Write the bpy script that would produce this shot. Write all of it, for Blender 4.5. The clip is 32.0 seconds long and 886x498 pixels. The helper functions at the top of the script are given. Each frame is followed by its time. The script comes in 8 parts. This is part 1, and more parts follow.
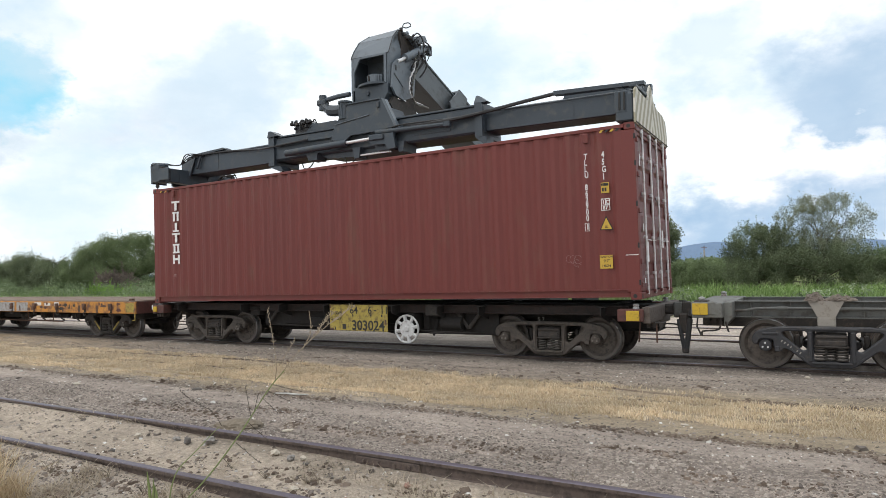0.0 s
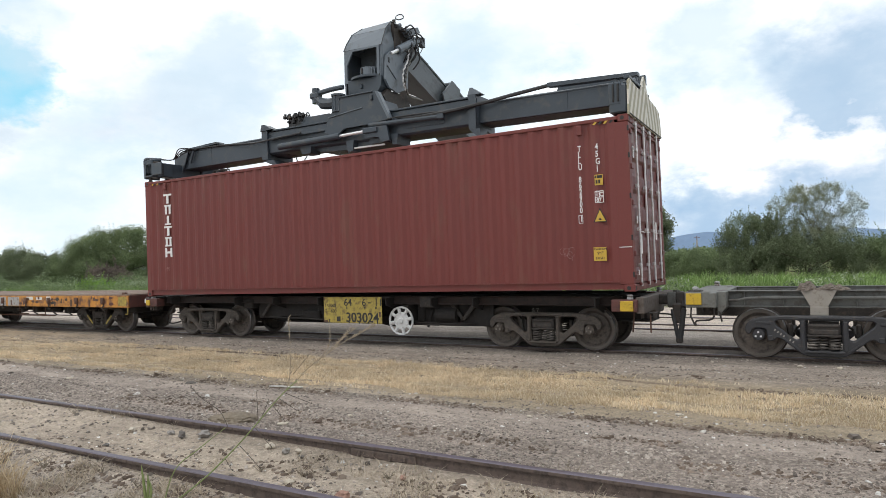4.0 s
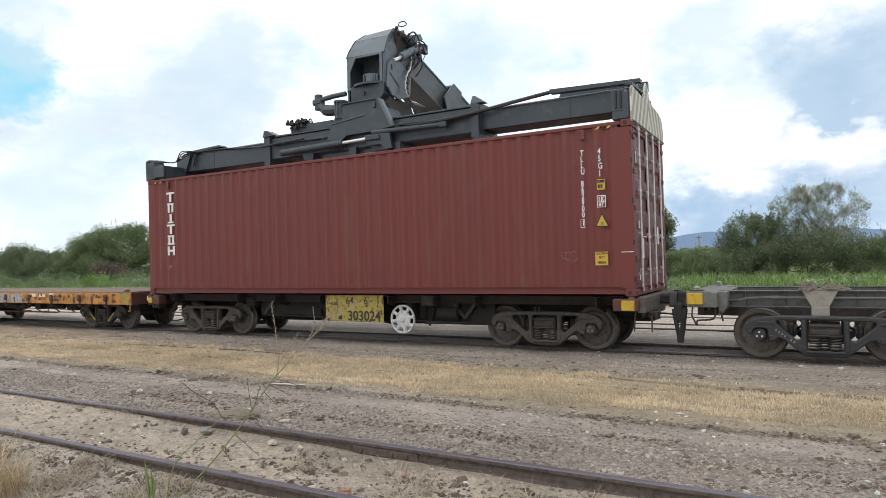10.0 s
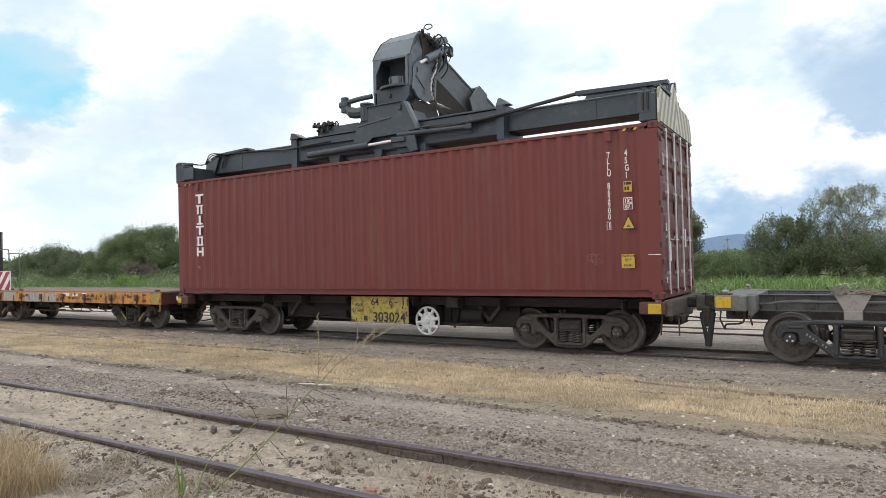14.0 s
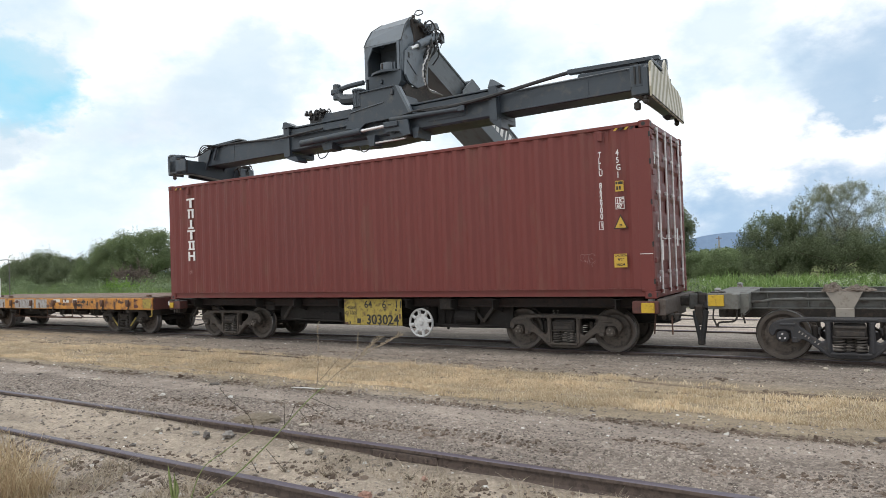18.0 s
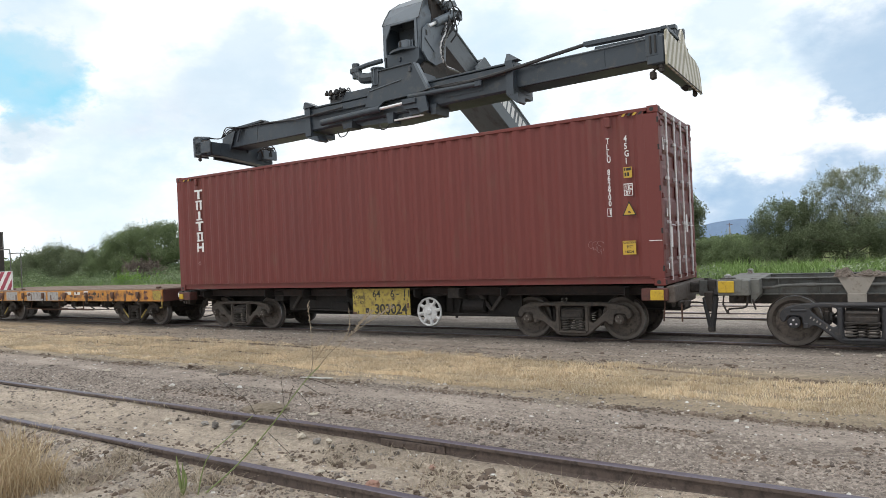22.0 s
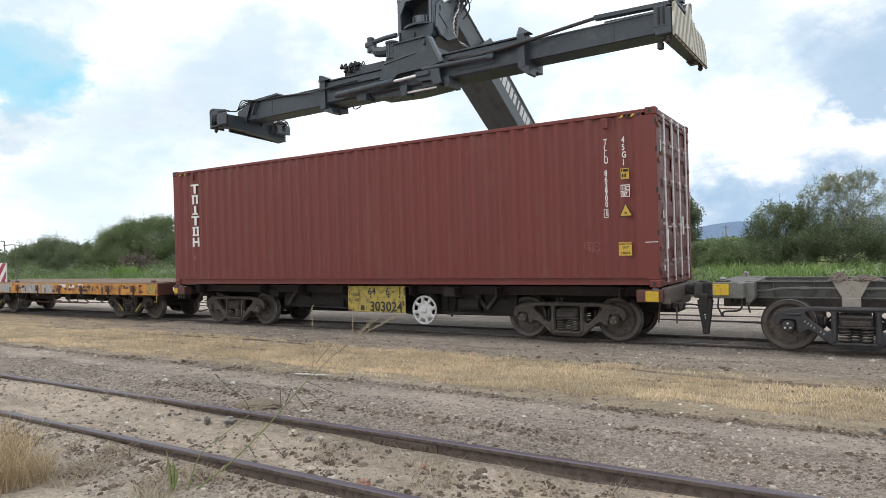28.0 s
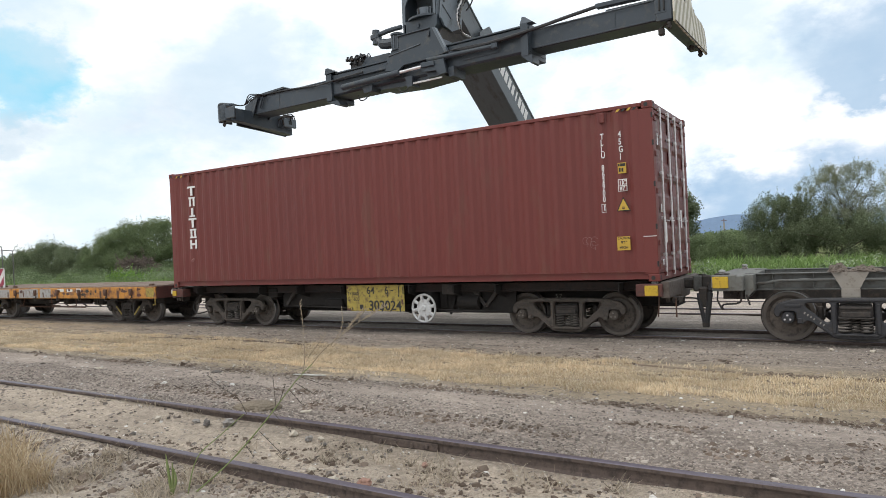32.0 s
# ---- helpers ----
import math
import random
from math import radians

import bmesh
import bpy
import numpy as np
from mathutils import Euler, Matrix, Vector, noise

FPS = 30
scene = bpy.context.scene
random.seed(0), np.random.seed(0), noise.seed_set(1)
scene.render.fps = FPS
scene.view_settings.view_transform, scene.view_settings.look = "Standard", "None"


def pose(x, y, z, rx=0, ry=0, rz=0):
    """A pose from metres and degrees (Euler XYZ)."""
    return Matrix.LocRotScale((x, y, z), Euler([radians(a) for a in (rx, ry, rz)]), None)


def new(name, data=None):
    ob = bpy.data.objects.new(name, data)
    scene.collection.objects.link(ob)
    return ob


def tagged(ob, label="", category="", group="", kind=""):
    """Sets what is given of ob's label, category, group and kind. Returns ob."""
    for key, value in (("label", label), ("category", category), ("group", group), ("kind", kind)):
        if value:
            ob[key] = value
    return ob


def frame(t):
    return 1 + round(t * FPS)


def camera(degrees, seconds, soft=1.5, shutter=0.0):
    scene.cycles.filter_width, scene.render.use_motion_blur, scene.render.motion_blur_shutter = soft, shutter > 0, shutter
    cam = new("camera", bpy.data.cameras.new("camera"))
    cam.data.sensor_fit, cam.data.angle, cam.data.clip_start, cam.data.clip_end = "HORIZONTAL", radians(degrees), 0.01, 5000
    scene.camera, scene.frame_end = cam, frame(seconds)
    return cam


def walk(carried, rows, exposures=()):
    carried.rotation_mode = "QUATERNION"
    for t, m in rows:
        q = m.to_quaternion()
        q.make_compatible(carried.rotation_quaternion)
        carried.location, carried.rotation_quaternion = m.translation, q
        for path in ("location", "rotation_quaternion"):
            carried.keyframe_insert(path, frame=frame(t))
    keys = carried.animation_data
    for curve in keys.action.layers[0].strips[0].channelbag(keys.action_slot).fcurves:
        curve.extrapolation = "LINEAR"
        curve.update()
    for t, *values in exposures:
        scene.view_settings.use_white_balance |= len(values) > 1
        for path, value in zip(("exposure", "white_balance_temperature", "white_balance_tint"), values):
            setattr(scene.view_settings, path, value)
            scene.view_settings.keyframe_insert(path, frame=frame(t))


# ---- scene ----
def eye(x, y, z, yaw, pitch, roll):
    """A hand-held camera pose: degrees to the right of the track's normal, upwards, and of lean."""
    return pose(x, y, z, 90 + pitch, 0, -yaw) @ pose(0, 0, 0, 0, 0, roll)


cam = camera(67.674, 32.0, soft=0.75)
walk(cam, [
    (0, eye(8.744, -10.803, 1.667, -30.307, 1.698, -1.450)),
    (0.5, eye(8.740, -10.801, 1.673, -30.172, 1.633, -1.632)),
    (1, eye(8.732, -10.801, 1.666, -30.053, 1.561, -1.557)),
    (1.5, eye(8.734, -10.797, 1.671, -30.063, 1.479, -1.412)),
    (2, eye(8.738, -10.795, 1.669, -29.914, 1.381, -1.537)),
    (2.5, eye(8.734, -10.794, 1.666, -29.882, 1.229, -1.606)),
    (3, eye(8.733, -10.793, 1.664, -29.806, 1.123, -1.676)),
    (3.5, eye(8.728, -10.787, 1.666, -29.815, 1.001, -1.799)),
    (5.5, eye(8.728, -10.797, 1.670, -29.601, 0.895, -1.737)),
    (6, eye(8.723, -10.802, 1.670, -29.454, 0.960, -1.824)),
    (6.5, eye(8.721, -10.796, 1.667, -29.343, 1.051, -1.752)),
    (7, eye(8.717, -10.794, 1.672, -29.316, 0.934, -1.516)),
    (7.5, eye(8.723, -10.796, 1.663, -29.331, 0.962, -1.484)),
    (8, eye(8.727, -10.796, 1.663, -29.352, 0.872, -1.565)),
    (8.5, eye(8.730, -10.805, 1.664, -29.422, 0.809, -1.585)),
    (9, eye(8.727, -10.798, 1.662, -29.513, 0.792, -1.639)),
    (9.5, eye(8.728, -10.807, 1.663, -29.651, 0.798, -1.554)),
    (10, eye(8.737, -10.810, 1.668, -29.923, 0.844, -1.568)),
    (10.5, eye(8.739, -10.828, 1.672, -30.283, 0.988, -1.574)),
    (11, eye(8.737, -10.825, 1.669, -30.483, 1.073, -1.793)),
    (11.5, eye(8.734, -10.822, 1.666, -30.794, 0.992, -1.423)),
    (12, eye(8.733, -10.820, 1.668, -31.087, 0.932, -1.347)),
    (12.5, eye(8.727, -10.823, 1.668, -31.334, 0.900, -1.267)),
    (13, eye(8.738, -10.826, 1.668, -31.549, 0.878, -1.386)),
    (13.5, eye(8.744, -10.835, 1.674, -31.850, 0.929, -1.476)),
    (14, eye(8.740, -10.833, 1.673, -32.044, 1.040, -1.336)),
    (14.5, eye(8.735, -10.826, 1.670, -32.064, 1.179, -1.360)),
    (16.5, eye(8.737, -10.824, 1.670, -31.768, 1.355, -1.618)),
    (17, eye(8.727, -10.814, 1.664, -31.589, 1.384, -1.775)),
    (17.5, eye(8.735, -10.815, 1.662, -31.460, 1.264, -1.996)),
    (18, eye(8.733, -10.816, 1.672, -31.427, 1.164, -2.003)),
    (18.5, eye(8.736, -10.812, 1.679, -31.373, 1.161, -1.730)),
    (19, eye(8.731, -10.804, 1.669, -31.577, 1.168, -1.408)),
    (19.5, eye(8.727, -10.801, 1.671, -31.814, 1.039, -1.321)),
    (20, eye(8.728, -10.792, 1.668, -32.041, 0.814, -1.602)),
    (20.5, eye(8.738, -10.786, 1.666, -32.275, 0.646, -1.934)),
    (21, eye(8.738, -10.772, 1.659, -32.327, 0.504, -2.275)),
    (21.5, eye(8.738, -10.777, 1.668, -32.219, 0.343, -2.519)),
    (22, eye(8.735, -10.772, 1.662, -32.241, 0.272, -2.551)),
    (22.5, eye(8.737, -10.782, 1.663, -32.083, 0.209, -2.593)),
    (23, eye(8.741, -10.773, 1.659, -32.044, 0.199, -2.841)),
    (23.5, eye(8.741, -10.779, 1.664, -31.872, 0.140, -2.788)),
    (24, eye(8.739, -10.772, 1.661, -31.858, 0.151, -2.766)),
    (24.5, eye(8.739, -10.776, 1.659, -31.864, 0.095, -2.754)),
    (25, eye(8.738, -10.771, 1.663, -31.917, -0.095, -2.637)),
    (25.5, eye(8.732, -10.761, 1.657, -31.978, -0.227, -2.263)),
    (27.5, eye(8.739, -10.751, 1.663, -31.878, -0.168, -1.731)),
    (28, eye(8.738, -10.754, 1.666, -31.956, 0.098, -1.682)),
    (28.5, eye(8.737, -10.752, 1.664, -32.053, 0.335, -1.648)),
    (29, eye(8.744, -10.747, 1.659, -32.106, 0.537, -2.007)),
    (29.5, eye(8.743, -10.748, 1.666, -32.249, 0.629, -2.182)),
    (30, eye(8.738, -10.751, 1.660, -32.351, 0.608, -2.258)),
    (30.5, eye(8.734, -10.736, 1.660, -32.440, 0.564, -2.240)),
    (31, eye(8.736, -10.728, 1.655, -32.161, 0.342, -2.358)),
    (31.5, eye(8.734, -10.729, 1.662, -31.969, 0.139, -2.576)),
    (32, eye(8.731, -10.724, 1.659, -31.849, -0.069, -2.675)),
], exposures=[(0.0, 0.0), (32.0, 0.0)])

# ---- light ----
SUN_EL, SUN_AZ = 58, 205
world = bpy.data.worlds.new("sky")
scene.world = world
world.use_nodes = True
wn, wl = world.node_tree.nodes, world.node_tree.links
wn.clear()


def wnode(kind, **kw):
    n = wn.new(kind)
    for k, v in kw.items():
        n.inputs[k].default_value = v
    return n


w_co = wnode("ShaderNodeTexCoord")
w_sky = wn.new("ShaderNodeTexSky")
w_sky.sky_type, w_sky.sun_disc = "NISHITA", False
w_sky.sun_elevation, w_sky.sun_rotation = radians(SUN_EL), radians(SUN_AZ)
w_sky.air_density, w_sky.dust_density = 1.0, 1.5
w_str = wn.new("ShaderNodeVectorMath")
w_str.operation = "SCALE"
w_str.inputs["Scale"].default_value = 0.13
wl.new(w_sky.outputs[0], w_str.inputs[0])
def w_noise(scale, detail, shift, flat):
    mp = wn.new("ShaderNodeMapping")
    mp.inputs["Scale"].default_value, mp.inputs["Location"].default_value = (1.0, 1.0, flat), shift
    wl.new(w_co.outputs["Generated"], mp.inputs[0])
    t = wnode("ShaderNodeTexNoise", Scale=scale, Detail=detail, Roughness=0.58)
    wl.new(mp.outputs[0], t.inputs["Vector"])
    return t


def w_ramp(fac, stops):
    r = wn.new("ShaderNodeValToRGB")
    while len(r.color_ramp.elements) < len(stops):
        r.color_ramp.elements.new(0.5)
    for k, (p, c) in zip(r.color_ramp.elements, stops):
        k.position, k.color = p, (*c, 1)
    wl.new(fac, r.inputs[0])
    return r.outputs[0]


def w_mix(fac, a, b):
    m = wn.new("ShaderNodeMix")
    m.data_type = "RGBA"
    for key, v in (("Factor", fac), ("A", a), ("B", b)):
        if isinstance(v, tuple):
            m.inputs[key].default_value = (*v, 1)
        else:
            wl.new(v, m.inputs[key])
    return m.outputs["Result"]


# bright broken cloud, with thinner blue places and greyer, thicker banks
w_wisp = w_noise(3.2, 9.0, (0.35, 0.1, 0.3), 2.0)
w_body = w_ramp(w_wisp.outputs["Fac"], [(0.38, (1.28, 1.29, 1.30)), (0.52, (1.08, 1.13, 1.17)), (0.62, (0.87, 0.97, 1.05)), (0.72, (0.78, 0.87, 0.97)), (0.84, (0.66, 0.76, 0.90))])
w_gap = w_noise(2.3, 8.0, (2.2, 0.7, 1.0), 2.2)
w_sky_col = w_mix(w_ramp(w_gap.outputs["Fac"], [(0.64, (0, 0, 0)), (0.80, (0.75, 0.75, 0.75))]), w_body, w_str.outputs[0])
w_thin = w_noise(8.5, 9.0, (4.2, 1.7, 3.0), 1.7)
w_sky_col = w_mix(w_ramp(w_thin.outputs["Fac"], [(0.50, (0, 0, 0)), (0.74, (0.85, 0.85, 0.85))]), w_sky_col, (0.66, 0.86, 1.02))
# the vector, shaken by noise so that the banks get ragged edges
w_shake = w_noise(9.0, 8.0, (7.0, 3.0, 5.0), 1.6)
w_cen = wn.new("ShaderNodeVectorMath")
w_cen.operation = "SUBTRACT"
w_cen.inputs[1].default_value = (0.5, 0.5, 0.5)
wl.new(w_shake.outputs["Color"], w_cen.inputs[0])
w_sc = wn.new("ShaderNodeVectorMath")
w_sc.operation = "SCALE"
w_sc.inputs["Scale"].default_value = 0.20
wl.new(w_cen.outputs[0], w_sc.inputs[0])
w_dir = wn.new("ShaderNodeVectorMath")
w_dir.operation = "ADD"
wl.new(w_co.outputs["Generated"], w_dir.inputs[0])
wl.new(w_sc.outputs[0], w_dir.inputs[1])
w_unit = wn.new("ShaderNodeVectorMath")
w_unit.operation = "NORMALIZE"
wl.new(w_dir.outputs[0], w_unit.inputs[0])
w_rag = w_ramp(w_noise(7.0, 8.0, (1.0, 6.0, 2.0), 1.8).outputs["Fac"], [(0.28, (0.45, 0.45, 0.45)), (0.60, (1, 1, 1))])
for way, wide, colour, most in (
        ((-0.863, 0.444, 0.243), 3.1, (0.37, 0.768, 0.979), 1.0), ((-0.884, 0.42, 0.206), 1.8, (0.44, 0.788, 0.989), 0.8), ((-0.848, 0.43, 0.311), 4.0, (0.704, 0.847, 0.949), 0.6),
        ((-0.721, 0.646, 0.249), 5.0, (0.669, 0.827, 0.959), 0.75), ((-0.845, 0.527, 0.09), 5.0, (0.739, 0.916, 1.02), 0.7), ((-0.893, 0.417, 0.171), 1.8, (0.634, 0.768, 0.877), 0.7),
        ((0.01, 0.984, 0.18), 5.0, (0.458, 0.621, 0.816), 1.0), ((0.041, 0.972, 0.232), 5.0, (0.493, 0.66, 0.847), 0.9), ((-0.034, 0.985, 0.168), 2.8, (0.546, 0.709, 0.887), 0.8), ((0.22, 0.95, 0.18), 8.0, (0.528, 0.69, 0.867), 0.8),
        ((-0.11, 0.961, 0.253), 4.5, (0.651, 0.818, 0.959), 0.7), ((-0.42, 0.86, 0.28), 5.0, (0.739, 0.906, 1.02), 0.6), ((-0.132, 0.987, 0.087), 3.0, (0.581, 0.749, 0.918), 0.7), ((-0.012, 0.997, 0.078), 4.0, (0.546, 0.699, 0.867), 0.85),
        ((-0.062, 0.991, 0.116), 2.6, (1.2, 1.2, 1.22), 1.0), ((0.002, 0.992, 0.123), 2.4, (1.2, 1.2, 1.22), 1.0), ((0.033, 0.99, 0.135), 2.0, (1.2, 1.2, 1.22), 0.9), ((-0.10, 0.975, 0.16), 3.2, (1.2, 1.22, 1.25), 0.8),
        ((-0.155, 0.987, 0.042), 3.4, (0.405, 0.591, 0.816), 1.0), ((-0.099, 0.994, 0.044), 3.2, (0.458, 0.63, 0.836), 0.9), ((0.024, 0.999, 0.029), 4.5, (0.458, 0.63, 0.836), 0.9)):
    dt = wn.new("ShaderNodeVectorMath")
    dt.operation = "DOT_PRODUCT"
    wl.new(w_unit.outputs[0], dt.inputs[0])
    dt.inputs[1].default_value = Vector(way).normalized()
    mr = wn.new("ShaderNodeMapRange")
    mr.interpolation_type = "SMOOTHSTEP"
    mr.inputs["From Min"].default_value, mr.inputs["From Max"].default_value = math.cos(radians(wide * 1.45)), math.cos(radians(wide * 0.4))
    mr.inputs["To Max"].default_value = most
    wl.new(dt.outputs["Value"], mr.inputs["Value"])
    ragged = wn.new("ShaderNodeMath")
    ragged.operation = "MULTIPLY"
    wl.new(mr.outputs[0], ragged.inputs[0])
    wl.new(w_rag, ragged.inputs[1])
    crisp = wn.new("ShaderNodeMapRange")
    crisp.inputs["From Min"].default_value, crisp.inputs["From Max"].default_value = (0.16 * most, 0.74 * most) if colour[0] < 0.45 and way[0] < -0.8 else (0.05 * most, 0.90 * most)
    crisp.inputs["To Max"].default_value = most
    wl.new(ragged.outputs[0], crisp.inputs["Value"])
    w_sky_col = w_mix(crisp.outputs[0], w_sky_col, colour)
w_bg = wnode("ShaderNodeBackground", Strength=1.0)
wl.new(w_sky_col, w_bg.inputs[0])
w_out = wn.new("ShaderNodeOutputWorld")
wl.new(w_bg.outputs[0], w_out.inputs[0])

sun = new("sun", bpy.data.lights.new("sun", "SUN"))
sun.data.energy, sun.data.angle, sun.data.color = 1.0, radians(14), (1.0, 0.95, 0.88)
d_ = Vector((math.sin(radians(SUN_AZ)) * math.cos(radians(SUN_EL)), math.cos(radians(SUN_AZ)) * math.cos(radians(SUN_EL)), math.sin(radians(SUN_EL))))
sun.matrix_world = Matrix.Translation((0, 0, 30)) @ d_.to_track_quat("Z", "Y").to_matrix().to_4x4()


# ---- materials ----
def nodes_of(name):
    m = bpy.data.materials.new(name)
    m.use_nodes = True
    return m, m.node_tree.nodes, m.node_tree.links, m.node_tree.nodes["Principled BSDF"]


def noise_node(n, l, vec, scale, detail=5.0, rough=0.55, stretch=None):
    t = n.new("ShaderNodeTexNoise")
    t.inputs["Scale"].default_value, t.inputs["Detail"].default_value, t.inputs["Roughness"].default_value = scale, detail, rough
    if stretch:
        mp = n.new("ShaderNodeMapping")
        mp.inputs["Scale"].default_value = stretch
        l.new(vec, mp.inputs[0])
        vec = mp.outputs[0]
    l.new(vec, t.inputs["Vector"])
    return t.outputs["Fac"]


def ramp_node(n, l, fac, stops):
    r = n.new("ShaderNodeValToRGB")
    el = r.color_ramp.elements
    while len(el) < len(stops):
        el.new(0.5)
    for k, (p, c) in zip(el, stops):
        k.position = p
        k.color = (*c, 1) if not isinstance(c, (int, float)) else (c, c, c, 1)
    l.new(fac, r.inputs[0])
    return r.outputs[0]


def mix_node(n, l, fac, a, b, blend="MIX"):
    m = n.new("ShaderNodeMix")
    m.data_type, m.blend_type = "RGBA", blend
    for key, v in (("Factor", fac), ("A", a), ("B", b)):
        if isinstance(v, (int, float)):
            m.inputs[key].default_value = v
        elif isinstance(v, tuple):
            m.inputs[key].default_value = (*v, 1)
        else:
            l.new(v, m.inputs[key])
    return m.outputs["Result"]


def mat(name, col, rough=0.6, metal=0.0, var=0.2, scale=2.5, fine=45.0, bump=0.15, dirt=None, amount=0.5, streak=None, per_piece=0.0):
    """A painted, rusted or dusty surface: broad and fine tone, dirt in patches, fine relief."""
    m, n, l, p = nodes_of(name)
    co = n.new("ShaderNodeTexCoord").outputs["Object"]
    big = noise_node(n, l, co, scale, 5, 0.6, streak)
    small = noise_node(n, l, co, fine, 4, 0.6)
    c0 = tuple(max(0, v * (1 - var)) for v in col)
    c1 = tuple(min(1, v * (1 + var)) for v in col)
    c = ramp_node(n, l, big, [(0.28, c0), (0.72, c1)])
    c = mix_node(n, l, 0.35, c, ramp_node(n, l, small, [(0.3, c0), (0.7, c1)]))
    if dirt:
        d = noise_node(n, l, co, scale * 2.3 + 0.7, 9, 0.68, streak)
        f = ramp_node(n, l, d, [(0.62 - 0.3 * amount, 0.0), (0.80 - 0.3 * amount, 1.0)])
        c = mix_node(n, l, f, c, dirt)
    if per_piece:
        rnd = n.new("ShaderNodeObjectInfo").outputs["Random"]
        c = mix_node(n, l, 1.0, c, ramp_node(n, l, rnd, [(0, 1 - per_piece), (1, 1 + per_piece * 0.4)]), "MULTIPLY")
    l.new(c, p.inputs["Base Color"])
    p.inputs["Metallic"].default_value = metal
    r = ramp_node(n, l, big, [(0.2, max(0, rough - 0.12)), (0.8, min(1, rough + 0.12))])
    l.new(r, p.inputs["Roughness"])
    b = n.new("ShaderNodeBump")
    b.inputs["Strength"].default_value, b.inputs["Distance"].default_value = bump, 0.01
    l.new(small, b.inputs["Height"])
    l.new(b.outputs[0], p.inputs["Normal"])
    return m


def leaf_mat(name, a, b, c, rough=0.55, back=0.25):
    """Leaves or blades whose tone varies from one to the next."""
    m, n, l, p = nodes_of(name)
    g = n.new("ShaderNodeNewGeometry")
    col = ramp_node(n, l, g.outputs["Random Per Island"], [(0.0, a), (0.5, b), (1.0, c)])
    big = noise_node(n, l, g.outputs["Position"], 0.7, 4)
    col = mix_node(n, l, 1.0, col, ramp_node(n, l, big, [(0.3, 0.7), (0.7, 1.25)]), "MULTIPLY")
    l.new(col, p.inputs["Base Color"])
    p.inputs["Roughness"].default_value = rough
    p.inputs["Specular IOR Level"].default_value = 0.25
    tr = n.new("ShaderNodeBsdfTranslucent")
    l.new(col, tr.inputs[0])
    mx = n.new("ShaderNodeMixShader")
    mx.inputs[0].default_value = back
    l.new(p.outputs[0], mx.inputs[1])
    l.new(tr.outputs[0], mx.inputs[2])
    l.new(mx.outputs[0], n["Material Output"].inputs[0])
    return m


RED = mat("container_red", (0.147, 0.0292, 0.0242), 0.55, var=0.12, scale=0.7, dirt=(0.148, 0.050, 0.036), amount=0.25, streak=(1, 1, 0.25), bump=0.08)
RED_DARK = mat("door_red", (0.135, 0.033, 0.029), 0.5, var=0.14, scale=1.2, dirt=(0.19, 0.115, 0.10), amount=0.4, streak=(1, 1, 0.2))
GALV = mat("galvanised_bar", (0.62, 0.60, 0.60), 0.4, 0.4, var=0.2, scale=8, dirt=(0.3, 0.2, 0.17), amount=0.25)
WHITE = mat("white_marking", (0.72, 0.71, 0.70), 0.6, var=0.06, scale=6, dirt=(0.40, 0.26, 0.24), amount=0.1)
CHALK = mat("faded_chalk", (0.40, 0.27, 0.25), 0.8, var=0.2, scale=9)
BLACK = mat("black_marking", (0.02, 0.02, 0.02), 0.6, var=0.2)
YELLOW = mat("yellow_sticker", (0.54, 0.345, 0.045), 0.5, var=0.08, scale=8)
YSIGN = mat("yellow_worn_paint", (0.37, 0.285, 0.06), 0.7, var=0.25, scale=4, dirt=(0.15, 0.105, 0.045), amount=0.5)
YBOX = mat("yellow_paint", (0.52, 0.34, 0.025), 0.6, var=0.15, scale=9, dirt=(0.16, 0.09, 0.03), amount=0.28)
SPR = mat("dark_grey_paint", (0.041, 0.053, 0.067), 0.42, var=0.2, scale=1.6, dirt=(0.085, 0.085, 0.08), amount=0.3, bump=0.1)
SPR_L = mat("grey_cowl_paint", (0.116, 0.138, 0.162), 0.38, var=0.12, scale=1.4, dirt=(0.06, 0.06, 0.058), amount=0.3, bump=0.08)
BOOM = mat("boom_paint", (0.098, 0.113, 0.126), 0.5, var=0.15, scale=1.2, dirt=(0.05, 0.048, 0.045), amount=0.35, streak=(1, 0.4, 1))
HOSE = mat("rubber_hose", (0.025, 0.025, 0.027), 0.55, var=0.3)
STEEL = mat("bright_rod", (0.82, 0.82, 0.83), 0.38, 0.55, var=0.05)
GRIME = mat("grimy_black_steel", (0.034, 0.029, 0.026), 0.72, var=0.3, scale=5, dirt=(0.075, 0.056, 0.045), amount=0.4)
BOGIE = mat("bogie_grime", (0.074, 0.060, 0.050), 0.75, var=0.35, scale=6, dirt=(0.030, 0.026, 0.024), amount=0.45)
BOGIE_K = mat("bogie_black", (0.027, 0.027, 0.031), 0.5, var=0.25, scale=6, dirt=(0.065, 0.055, 0.048), amount=0.3)
WHEEL = mat("wheel_steel", (0.116, 0.096, 0.082), 0.6, 0.3, var=0.3, scale=6, dirt=(0.035, 0.03, 0.028), amount=0.45)
TREAD = mat("polished_tread", (0.32, 0.31, 0.31), 0.32, 0.8, var=0.2)
RUST = mat("rusty_brown_steel", (0.120, 0.062, 0.042), 0.8, var=0.35, scale=5, dirt=(0.05, 0.034, 0.028), amount=0.5)
WAGON = mat("wagon_grey", (0.140, 0.140, 0.128), 0.65, var=0.18, scale=3, dirt=(0.085, 0.07, 0.055), amount=0.45)
